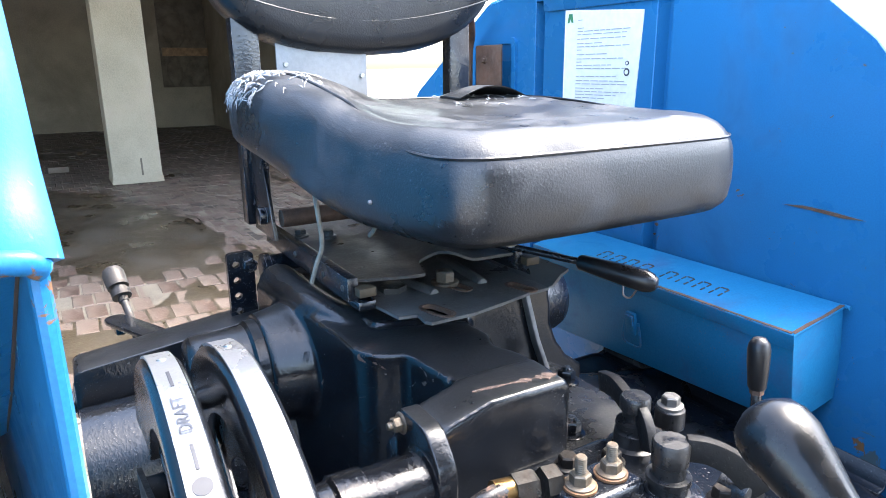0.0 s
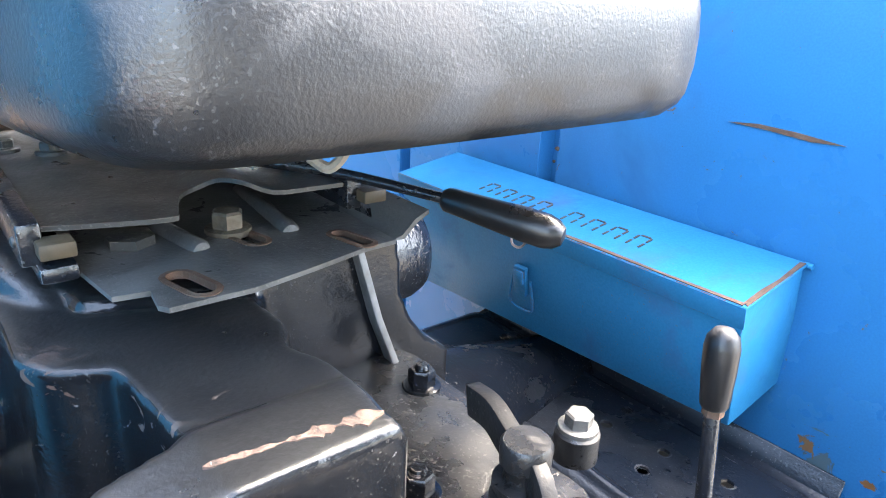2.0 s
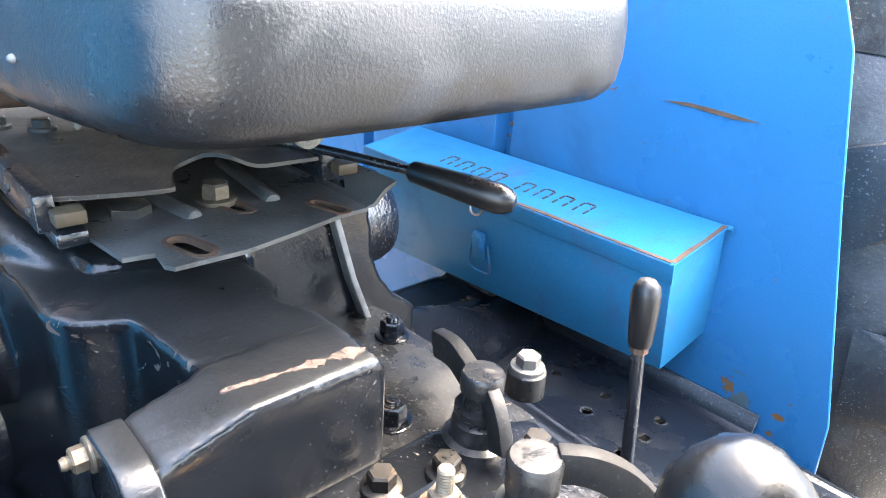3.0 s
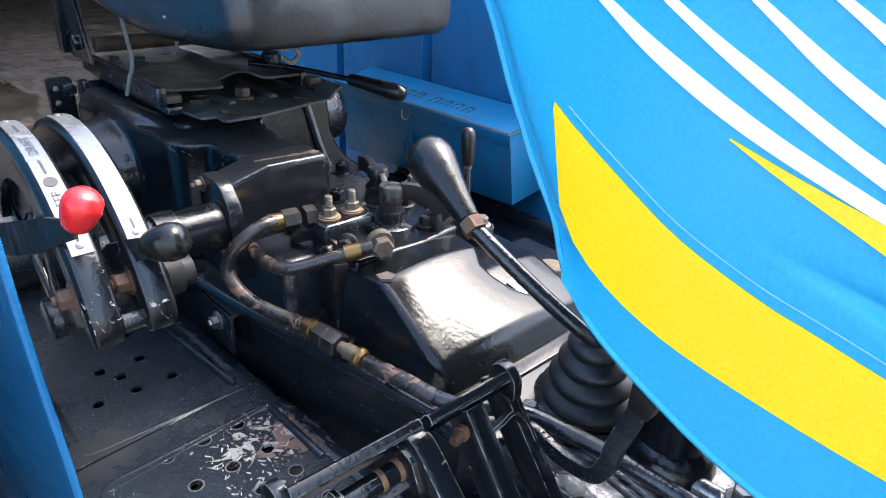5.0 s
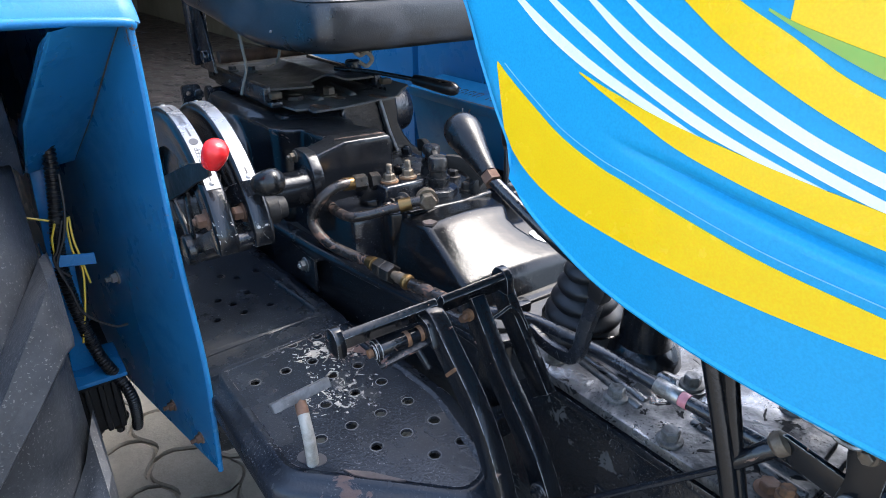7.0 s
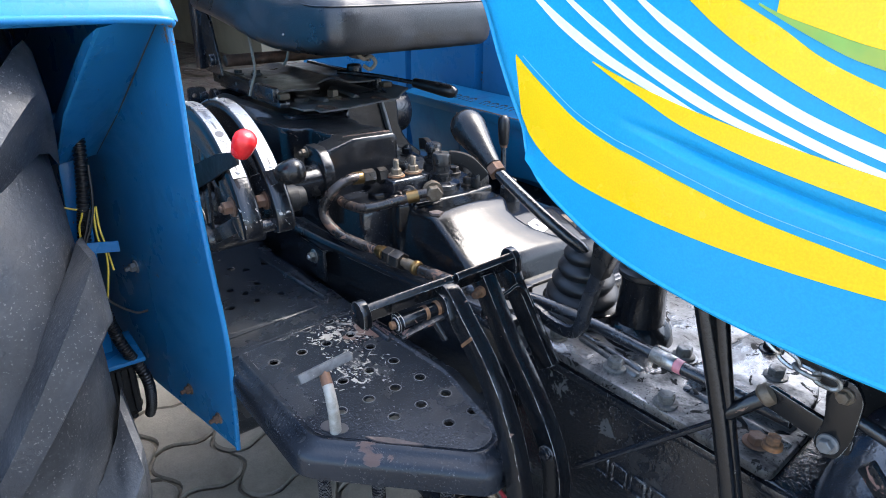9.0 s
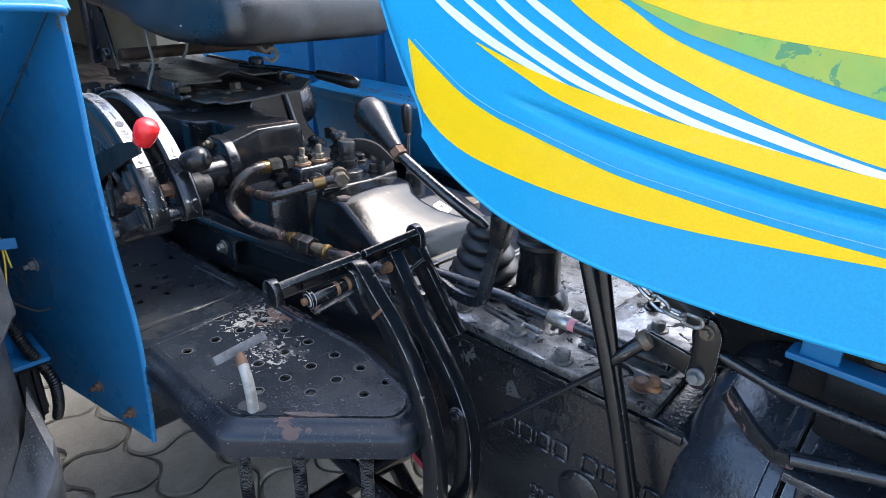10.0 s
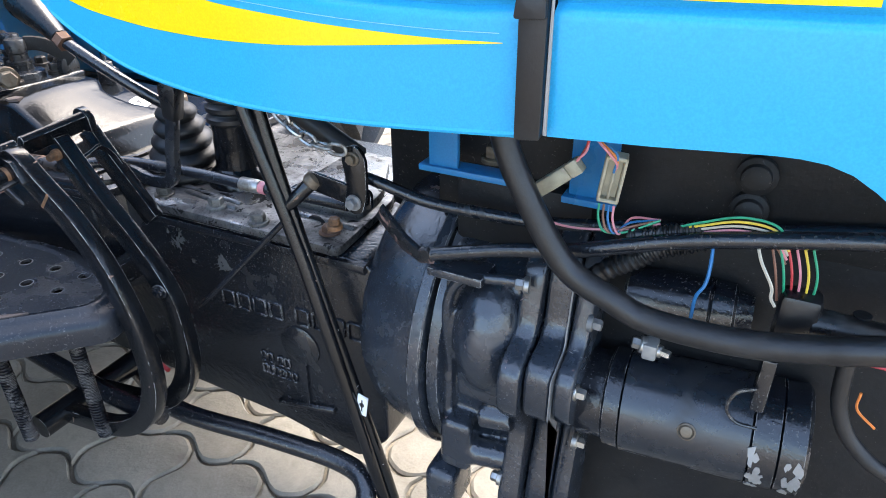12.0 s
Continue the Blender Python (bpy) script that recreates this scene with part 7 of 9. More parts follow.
lathe(bm, (0.075, -0.008, 0.868), (-0.06, 0.10, -1), prof, 28)
part("boot", bm, M_RUBBER, gl, "black rubber bellows boot")
bm = B()
lathe(bm, (0.062, 0.010, 0.740), (0, 0, 1), [(0, 0.074), (0.022, 0.070), (0.024, 0.070), (0.028, 0.060), (0.032, 0.055)], 28)
part("boot_flange", bm, M_GLOSS, gl)

sec = thing("gear_lever", "second gear lever stump in a dark rubber boot", "gear lever", (0.172, 0.018, 0.76), "gear levers")
bm = B()
prof = []
for i in range(4):
    r = 0.034 - i * 0.001
    prof += [(i * 0.018, r), (i * 0.018 + 0.005, r + 0.006), (i * 0.018 + 0.012, r + 0.006), (i * 0.018 + 0.016, r)]
lathe(bm, (0.172, 0.018, 0.845), (0, 0, 1), prof, 24)
part("boot", bm, M_RUBBER, sec)
bm = B()
lathe(bm, (0.172, 0.018, 0.740), (0, 0, 1), [(0, 0.054), (0.020, 0.050), (0.032, 0.038), (0.092, 0.034), (0.107, 0.036)], 24)
part("tower", bm, M_GLOSS, sec)
bm = B()
tube(bm, [(0.172, 0.018, 0.90), (0.168, 0.03, 0.95), (0.16, 0.06, 1.02)], 0.009, 10, 4)
part("rod", bm, M_BLACK, sec)

sl = thing("range_lever", "thin black lever with a tapered black plastic grip", "lever", (-0.27, 0.16, 0.70))
bm = B()
tube(bm, [(-0.338, 0.188, 0.915), (-0.325, 0.178, 0.84), (-0.305, 0.165, 0.70), (-0.295, 0.16, 0.62)], 0.0062, 10, 5)
part("rod", bm, M_BLACK, sl)
bm = B()
lathe(bm, (-0.337, 0.187, 0.915), Vector((-0.343, 0.190, 0.977)) - Vector((-0.337, 0.187, 0.915)), [(0, 0.009), (0.003, 0.0105), (0.03, 0.0125), (0.048, 0.0130), (0.056, 0.0115), (0.062, 0.007), (0.064, 0.0)], 20)
part("grip", bm, M_PLASTIC, sl)
bm = B()
rod(bm, (-0.3365, 0.1868, 0.909), (-0.337, 0.187, 0.917), 0.008, seg=6)
part("lock_nut", bm, M_RUST, sl)

# ---- floor plates and pedals ----
def floor_plate(name_label, outline, holes, z=0.68, r=0.0082, lip=0.045, beads=(), inner=0.024, mat=None, rim_mat=None):
    th = thing("floor_plate", name_label, "floor plate", (sum(p[0] for p in outline) / len(outline), sum(p[1] for p in outline) / len(outline), z - lip), "floor plates")
    c = Vector((sum(p[0] for p in outline) / len(outline), sum(p[1] for p in outline) / len(outline)))
    def shrink(d):
        out = []
        n = len(outline)
        for i in range(n):
            a, b, e = Vector(outline[i - 1]), Vector(outline[i]), Vector(outline[(i + 1) % n])
            n1 = Vector(((b - a).y, -(b - a).x)).normalized()
            n2 = Vector(((e - b).y, -(e - b).x)).normalized()
            if n1.dot(c - b) < 0:
                n1, n2 = -n1, -n2
            k = (n1 + n2) / max(0.3, 1 + n1.dot(n2))
            q = b + k * d
            out.append((q.x, q.y))
        return out
    bm = sheet_with_holes(round_poly(shrink(inner + 0.012), 0.02, 3), holes, r, z - 0.004, z)
    top = part("top", bm, mat or M_PLATE, th, angle=30)
    bm = B()
    levels = [(inner + 0.013, z - 0.001), (inner + 0.009, z), (inner + 0.006, z + 0.0016), (inner + 0.002, z + 0.0018), (inner - 0.002, z - 0.002), (inner - 0.005, z - 0.0045), (0.014, z - 0.007), (0.007, z - 0.009), (0.002, z - 0.014), (0.0, z - 0.021), (0.0, z - lip), (0.004, z - lip), (0.006, z - 0.022)]
    loft(bm, [[Vector((x, y, zz)) for x, y in round_poly(shrink(d), 0.022, 4)] for d, zz in levels], cap=False)
    part("rim", bm, mat or M_PLATE, th, angle=50)
    for hx, hy in holes:
        bm = B()
        lathe(bm, (hx, hy, z - 0.0005), (0, 0, 1), [(0, r * 1.02), (0.0009, r * 1.05), (0.0009, r * 1.16), (0, r * 1.24)], 16)
        bm2 = [f for f in bm.faces if len(f.verts) > 4]
        bmesh.ops.delete(bm, geom=bm2, context="FACES_ONLY")
        part("hole_rim", bm, rim_mat or M_PLATE, top)
    for a, b in beads:
        bm = B()
        rod(bm, a, b, 0.006, seg=10, bev=0.003)
        part("bead", bm, M_PLATE, top)
    return th


FP_HOLES = [(x, y) for x, ys in ((-0.256, (-0.298, -0.344, -0.391)), (-0.192, (-0.290, -0.337, -0.383, -0.433)), (-0.138, (-0.283, -0.328)), (-0.078, (-0.275, -0.321, -0.369)),
                                 (-0.014, (-0.268, -0.314, -0.361, -0.408)), (0.044, (-0.261, -0.307, -0.354)), (0.102, (-0.256, -0.300))) for y in ys]
floor_plate("black steel floor plate with rows of drain holes, worn and paint-splashed", [(-0.285, -0.497), (0.028, -0.497), (0.215, -0.312), (0.19, -0.235), (0.0, -0.195), (-0.300, -0.214)], FP_HOLES, mat=M_PLATEWORN, rim_mat=M_GREYROD,
            beads=(((-0.262, -0.248, 0.6795), (-0.135, -0.246, 0.6795)),))
floor_plate("black steel floor plate with drain holes beside the housing", [(-1.02, -0.50), (-0.292, -0.497), (-0.292, -0.216), (-1.02, -0.245)],
            [(-0.341, -0.345), (-0.341, -0.393), (-0.34, -0.441), (-0.412, -0.37), (-0.454, -0.376), (-0.412, -0.42), (-0.483, -0.339), (-0.483, -0.395), (-0.557, -0.333), (-0.566, -0.289), (-0.582, -0.358), (-0.412, -0.32)],
            beads=(((-0.335, -0.262, 0.681), (-0.60, -0.285, 0.681)),))
far_plate = floor_plate("black steel floor plate with drain holes under the toolbox", [(-0.92, 0.26), (-0.70, 0.265), (-0.60, 0.285), (-0.30, 0.27), (-0.30, 0.50), (-0.92, 0.50)],
            [(-0.804, 0.396), (-0.728, 0.456), (-0.726, 0.402), (-0.653, 0.434), (-0.649, 0.379), (-0.660, 0.478), (-0.563, 0.445), (-0.560, 0.396), (-0.482, 0.408), (-0.478, 0.359), (-0.804, 0.45), (-0.804, 0.345), (-0.726, 0.35), (-0.405, 0.42), (-0.400, 0.372), (-0.402, 0.325)],
            beads=(((-0.85, 0.335, 0.679), (-0.70, 0.350, 0.679)),))
floor_plate("black steel floor plate with drain holes beyond the gearbox", [(-0.292, 0.50), (0.028, 0.497), (0.215, 0.312), (0.19, 0.235), (0.0, 0.215), (-0.292, 0.215)], [(x, -y) for x, y in FP_HOLES])

bm = B()   # dark strip added where plate meets fender: shadow, plus the fender's dark bottom line
prism(bm, [(0.478, 0.676), (0.492, 0.680), (0.500, 0.704), (0.5035, 0.704), (0.4965, 0.676), (0.480, 0.672)], "x", -0.90, -0.315, 0.001, 1)
part("upturned_edge", bm, M_PLATE, far_plate)

# the plates' joint: both sheets run on to a narrow seam
for x0, x1, nm in ((-0.352, -0.3055, "rear_edge"), (-0.3025, -0.245, "front_edge")):
    bm = B()
    prism(bm, [(x0 + 0.002, -0.486), (x1 + 0.002, -0.486), (x1 - 0.022, -0.232), (x0 - 0.022, -0.232)], "z", 0.672, 0.6812, 0.001, 1)
    solid("joint_strip", bm, M_PLATE, "black steel edge strip where two floor plates meet", "edge strip", "plate joint")

# patches of flaked paint on the plate: thin islands of bare primer
rng = random.Random(21)
splash = thing("paint_splash", "white and pink flakes of worn paint on the floor plate", "paint flakes", (-0.16, -0.30, 0.68), kind="stuff")
for cx, cy, n, sx, sy, mm in ((-0.20, -0.285, 60, 0.05, 0.03, M_PRIMER), (-0.10, -0.335, 60, 0.045, 0.04, M_ALU), (-0.16, -0.235, 9, 0.05, 0.012, M_RUST)):
    bm = B()
    for _ in range(n):
        x, y, s = cx + rng.gauss(0, sx * 0.6), cy + rng.gauss(0, sy * 0.6), rng.uniform(0.0006, 0.0018)
        if any(math.hypot(x - a, y - b) < 0.014 for a, b in FP_HOLES):
            continue
        k = 8
        pts = [(x + s * (0.5 + rng.random()) * math.cos(2 * math.pi * i / k) * 1.6, y + s * (0.5 + rng.random()) * math.sin(2 * math.pi * i / k)) for i in range(k)]
        prism(bm, pts, "z", 0.6796, 0.6806)
    part("flakes", bm, mm, splash)

bm = B()
prism(bm, [(0.058, -0.4105), (0.081, -0.3850), (0.120, -0.3560), (0.116, -0.3640), (0.104, -0.3760), (0.092, -0.3900), (0.074, -0.4040)], "z", 0.6795, 0.6822)
part("bare_patch", bm, M_PRIMER, splash, "bare brown patch at the plate's bent edge")
bm = B()   # white drips and smears
for _ in range(90):
    u = rng.random()
    if u < 0.45:
        cx, cy = rng.gauss(-0.085, 0.020), rng.gauss(-0.365, 0.018)
    elif u < 0.8:
        cx, cy = rng.gauss(-0.185, 0.030), rng.gauss(-0.315, 0.016)
    else:
        k = rng.random()
        cx, cy = -0.235 + 0.11 * k + rng.gauss(0, 0.004), -0.345 - 0.012 * k + rng.gauss(0, 0.004)
    L, a, w = rng.uniform(0.001, 0.006), rng.gauss(0.3, 0.9), rng.uniform(0.0004, 0.0012)
    if any(math.hypot(cx - p, cy - q) < 0.012 for p, q in FP_HOLES):
        continue
    k = 9
    prism(bm, [(cx + math.cos(a) * L * math.cos(2 * math.pi * i / k) * (0.6 + 0.5 * rng.random()) - math.sin(a) * w * math.sin(2 * math.pi * i / k), cy + math.sin(a) * L * math.cos(2 * math.pi * i / k) * (0.6 + 0.5 * rng.random()) + math.cos(a) * w * math.sin(2 * math.pi * i / k)) for i in range(k)], "z", 0.6796, 0.6806)
part("drips", bm, M_CREAM, splash, "pale paint drips")

# accelerator
acc = thing("accelerator_pedal", "small flat grey accelerator pedal on a bent cream rod", "pedal", (0.013, -0.438, 0.66))
bm = B()
tube(bm, [(0.020, -0.436, 0.640), (0.023, -0.437, 0.690), (0.020, -0.437, 0.718), (0.010, -0.436, 0.742), (-0.008, -0.433, 0.760)], [0.0080, 0.0080, 0.0080, 0.0076, 0.0072], 14, 6)
part("rod", bm, M_CREAM, acc, "grubby cream painted rod")
bm = B()
tube(bm, [(0.006, -0.4355, 0.747), (-0.008, -0.433, 0.760)], [0.0082, 0.0076], 12, 3)
part("rod_end", bm, M_RUST, acc, "rusty weld at the rod's end")
bm = B()
m = Matrix.Translation((-0.020, -0.428, 0.762)) @ Matrix.Rotation(radians(-5), 4, "Z") @ Matrix.Rotation(radians(10), 4, "X") @ Matrix.Rotation(radians(-34), 4, "Y")
prism(bm, round_poly([(-0.017, -0.040), (0.017, -0.040), (0.017, 0.040), (-0.017, 0.040)], 0.004, 3), "z", -0.010, 0.003, 0.0014, 2, m)
part("pad", bm, M_GREYROD, acc, "scuffed dark grey pad")
# flat dark patch laid on the plate; the slot's shade is its colour
bm = B()
prism(bm, slot(0.014, -0.434, 0.042, 0.024, 30), "z", 0.6800, 0.6812)
part("slot", bm, M_DARKMARK, acc, "dark patch on the floor plate, standing for its slot")

# brake pedals
def pedal_arm(pts, y, w=0.034, t=0.022):
    bm = B()
    band(bm, [(p.x, y, p.z) for p in spline([(a, 0, b) for a, b in pts], 8)], t, w, (0, 1, 0))
    return bm


def pedal_bar(a, b, hw=0.016):
    """A foot bar from a to b with rounded long edges, slightly hollow on top."""
    A, C = Vector(a), Vector(b)
    rings = []
    for k in range(9):
        u = k / 8
        p = A.lerp(C, u)
        rings.append([p + Vector((x * 0.52 + z * 0.854, 0, x * 0.854 - z * 0.52)) for x, z in ((-hw, -0.004), (-hw - 0.001, 0.0), (-hw + 0.002, 0.0045), (-hw + 0.007, 0.005), (0, 0.0035), (hw - 0.007, 0.005), (hw - 0.002, 0.0045), (hw + 0.001, 0.0), (hw, -0.005), (hw - 0.004, -0.007), (-hw + 0.004, -0.007))])
    bm = B()
    loft(bm, rings)
    return bm


ped = thing("brake_pedals", "pair of black forged brake pedals latched by one bar", "brake pedals", (0.15, -0.25, 0.35))
bar = part("foot_bar", pedal_bar((0.055, -0.398, 0.866), (0.069, -0.276, 0.877)), M_PEDAL, ped, angle=50)
far_bar = part("foot_bar", pedal_bar((0.072, -0.269, 0.879), (0.083, -0.180, 0.890)), M_PEDAL, ped, angle=50)
for own, y0, y1, cx, cz in ((bar, -0.409, -0.397, 0.054, 0.866), (far_bar, -0.181, -0.170, 0.084, 0.891)):
    bm = B()   # upturned end
    prism(bm, round_poly([(cx - 0.018, cz - 0.013), (cx + 0.016, cz - 0.015), (cx + 0.015, cz + 0.008), (cx + 0.004, cz + 0.019), (cx - 0.010, cz + 0.019), (cx - 0.018, cz + 0.008)], 0.006, 3), "y", y0, y1, 0.003, 2)
    part("end_stop", bm, M_PEDAL, own, angle=50)
ARM_LOW = [(0.236, 0.61), (0.230, 0.53), (0.19, 0.46), (0.11, 0.41), (-0.02, 0.385)]
bm = pedal_arm([(0.072, 0.872), (0.085, 0.866), (0.115, 0.838), (0.158, 0.798), (0.194, 0.748), (0.222, 0.684)] + ARM_LOW, -0.283, 0.030, 0.022)
part("arm", bm, M_PEDAL, ped)
bm = pedal_arm([(0.070, 0.872), (0.088, 0.848), (0.131, 0.791), (0.184, 0.731), (0.224, 0.668)] + ARM_LOW, -0.216, 0.032, 0.022)
part("arm", bm, M_PEDAL, ped)
bm = B()   # weld gusset between bar and arm
prism(bm, round_poly([(0.060, 0.880), (0.092, 0.872), (0.106, 0.842), (0.086, 0.846)], 0.004, 2), "y", -0.300, -0.272, 0.003, 2)
part("gusset", bm, M_PEDAL, ped)
bm = B()
band(bm, [(0.050, -0.152, 0.866), (0.070, -0.150, 0.832), (0.105, -0.148, 0.785), (0.145, -0.148, 0.735)], 0.016, 0.034, (0, 1, 0))
part("return_arm", bm, M_PEDAL, ped)
bm = B()
band(bm, spline([(0.085, -0.205, 0.838), (0.088, -0.185, 0.846), (0.088, -0.168, 0.850), (0.096, -0.155, 0.836), (0.110, -0.150, 0.808)], 4), 0.012, 0.004, (1, 0, 0.8))
part("loop", bm, M_PEDAL, ped)
bm = B()   # latch under the bar
rod(bm, (0.072, -0.366, 0.848), (0.076, -0.296, 0.853), 0.0095, seg=18, bev=0.003)
lathe(bm, (0.0715, -0.364, 0.848), (0.05, 1, 0.07), [(0, 0.0095), (0.001, 0.0135), (0.006, 0.0135), (0.008, 0.0095)], 18)
latch = part("latch", bm, M_PEDAL, ped)
bm = B()
rod(bm, (0.0712, -0.372, 0.8475), (0.072, -0.362, 0.848), 0.0055, seg=12, bev=0.001)
part("latch_pin", bm, M_RUSTYCAP, latch, "rusty pin and collars")
bm = B()
lathe(bm, (0.0745, -0.322, 0.851), (0.05, 1, 0.07), [(0, 0.0098), (0.0005, 0.0104), (0.005, 0.0104), (0.0055, 0.0098)], 18)
part("collar", bm, M_RUSTYCAP, latch, "rusty collar")
bm = B()
lathe(bm, (0.0757, -0.304, 0.8525), (0.05, 1, 0.07), [(0, 0.0098), (0.0005, 0.0106), (0.006, 0.0106), (0.0065, 0.0098)], 18)
part("collar", bm, M_RUSTYCAP, latch, "rusty collar")
bm = B()
band(bm, [(0.080, -0.362, 0.832), (0.083, -0.335, 0.838), (0.086, -0.298, 0.845)], 0.010, 0.004, (1, 0, -0.4))
band(bm, [(0.083, -0.312, 0.842), (0.100, -0.304, 0.815)], 0.006, 0.010, (0, 1, 0))
part("latch_strap", bm, M_FLAKING, latch, "rust-edged strap")
bm = B()   # rust ring on the arm
band(bm, [(0.1290, -0.2834, 0.8252), (0.1330, -0.2834, 0.8214)], 0.0224, 0.0304, (0, 1, 0))
part("rust_band", bm, M_RUSTYCAP, ped, "band of orange rust round the arm")
bolt(ped, (0.083, -0.232, 0.858), (0.3, -1, 0), 0.010, 0.012, M_RUSTYCAP)
bolt(ped, (0.224, -0.228, 0.672), (0.2, -1, 0), 0.014, 0.006, M_BLACK)
bm = B()   # pivot shaft low down
rod(bm, (-0.03, -0.33, 0.385), (-0.03, -0.05, 0.385), 0.022, seg=18)
part("pivot", bm, M_PEDAL, ped)
# springs and step brackets under the plate
for x, y in ((-0.09, -0.41), (0.0, -0.36), (0.10, -0.30)):
    bm = B()
    pts = []
    for i in range(400):
        a = i * 0.62
        pts.append((x + 0.0095 * math.cos(a), y + 0.0095 * math.sin(a), 0.62 - 0.22 * i / 400))
    tube(bm, pts, 0.0022, 5, 1)
    solid("spring", bm, M_BLACK, "black coil return spring under the floor plate", "spring", "return springs")
sf = thing("step_frame", "black steel step frame under the floor plate", "frame", (-0.05, -0.3, 0.35))
bm = B()
tube(bm, [(-0.35, -0.25, 0.50), (-0.10, -0.25, 0.45), (0.10, -0.245, 0.42), (0.17, -0.24, 0.42)], 0.016, 12, 5)
part("tube", bm, M_BLACK, sf)
for a, b in (((-0.32, -0.49, 0.555), (-0.24, -0.10, 0.63)), ((0.03, -0.40, 0.60), (0.06, -0.10, 0.64)), ((-0.18, -0.43, 0.55), (-0.15, -0.36, 0.64))):
    bm = B()
    box(bm, a, b, 0.004)
    part("bracket", bm, M_BLACK, sf)
bm = B()
tube(bm, [(-0.05, -0.12, 0.345), (0.10, -0.165, 0.345), (0.30, -0.145, 0.345), (0.44, -0.135, 0.345), (0.50, -0.15, 0.335), (0.515, -0.19, 0.28), (0.515, -0.20, 0.15), (0.47, -0.20, 0.06)], 0.017, 14, 6)
part("side_pipe", bm, M_BLACK, sf, "worn black side pipe")
bm = B()
tube(bm, [(-0.02, -0.16, 0.56), (0.0, -0.15, 0.50), (0.03, -0.15, 0.45), (0.10, -0.16, 0.43)], 0.004, 8, 5)
part("red_wire", bm, W_RED, sf)

# ---- rods and linkage in front of the gearbox ----
rods = thing("control_rod", "long thin black control rod running down past the gearbox", "rod", (0.54, -0.15, 0.1), "control rods")
bm = B()
tube(bm, [(0.345, -0.150, 1.00), (0.36, -0.150, 0.945), (0.43, -0.150, 0.73), (0.535, -0.150, 0.32), (0.58, -0.150, 0.12)], 0.0100, 12, 4)
part("rod", bm, M_PEDAL, rods)
rods2 = thing("control_rod", "second thin black control rod with flaking paint", "rod", (0.50, -0.13, 0.1), "control rods")
bm = B()
tube(bm, [(0.370, -0.140, 1.00), (0.378, -0.140, 0.94), (0.419, -0.142, 0.78), (0.533, -0.137, 0.36), (0.575, -0.140, 0.18)], 0.0090, 12, 4)
part("rod", bm, M_RODFLAKE, rods2)
bm = B()
prism(bm, [(0.4935, 0.487), (0.510, 0.484), (0.516, 0.520), (0.4995, 0.524)], "y", -0.1480, -0.1455)
tag = part("warning_tag", bm, M_PAPER, rods2, "small white warning tag")
bm = B()
prism(bm, [(0.5030, 0.493), (0.5048, 0.4925), (0.5070, 0.515), (0.5052, 0.5155)], "y", -0.1487, -0.1479)
lathe(bm, (0.5050, -0.1478, 0.505), (0, -1, 0), [(0, 0.0042), (0.0009, 0.0042)], 10)
part("tag_mark", bm, M_DARKMARK, tag)
cl = thing("clutch_linkage", "black steel linkage plate with bolts and a small chain", "linkage", (0.48, -0.12, 0.78))
bm = B()
prism(bm, round_poly([(0.440, 0.835), (0.505, 0.824), (0.532, 0.824), (0.532, 0.850), (0.505, 0.852), (0.440, 0.862)], 0.007, 3), "y", -0.130, -0.123, 0.002)
part("plate", bm, M_PEDAL, cl)
bm = B()
prism(bm, round_poly([(0.500, 0.830), (0.512, 0.820), (0.526, 0.824), (0.534, 0.850), (0.535, 0.898), (0.524, 0.913), (0.508, 0.912), (0.500, 0.895), (0.506, 0.862)], 0.008, 3), "y", -0.142, -0.136, 0.002)
part("cheek", bm, M_PEDAL, cl)
bolt(cl, (0.515, -0.143, 0.838), (0, -1, 0), 0.013, 0.008, M_ALU)
bolt(cl, (0.518, -0.143, 0.897), (0, -1, 0), 0.011, 0.006, M_RUSTYSTEEL)
bm = B()
rod(bm, (0.405, -0.148, 0.806), (0.440, -0.128, 0.845), 0.0085, 0.010, seg=14, bev=0.002)
part("stub", bm, M_PEDAL, cl)
bm = B()
lathe(bm, (0.436, -0.130, 0.842), (0.6, 0.35, 0.6), [(0, 0.009), (0.004, 0.0125), (0.014, 0.0125), (0.018, 0.008), (0.020, 0.0)], 18)
part("ball_joint", bm, M_RUSTYSTEEL, cl, "greasy bare ball joint")
bolt(cl, (0.448, -0.098, 0.770), (0, 0, 1), 0.014, 0.010, M_RUSTYCAP)
bm = B()
tube(bm, [(0.41, -0.13, 0.955), (0.44, -0.13, 0.935), (0.48, -0.13, 0.915), (0.52, -0.13, 0.895)], 0.013, 12, 4)
part("hose", bm, M_RUBBER, cl)
bm = B()
rod(bm, (0.215, -0.150, 0.602), (0.400, -0.130, 0.790), 0.0045, seg=12)
solid("adjuster_rod", bm, M_BLACK, "thin black adjuster rod crossing the gearbox side", "rod")
ch = thing("chain", "short bare steel link chain hanging on the linkage", "chain", (0.47, -0.155, 0.90))
cpts = spline([(0.405, -0.160, 0.965), (0.44, -0.160, 0.935), (0.475, -0.158, 0.915), (0.512, -0.150, 0.908)], 4)
for i, (a, b) in enumerate(zip(cpts[::2], cpts[2::2])):
    bm = B()
    d = (b - a)
    mid = (a + b) / 2
    u = d.normalized()
    s = basis(u)[1 + i % 2]
    L, w = d.length * 0.72, 0.006
    tube(bm, [mid + u * L * x + s * w * y for x, y in ((-0.5, -1), (0.5, -1), (0.85, 0), (0.5, 1), (-0.5, 1), (-0.85, 0), (-0.5, -1))], 0.0024, 6, 4)
    part("link", bm, M_STEEL, ch)
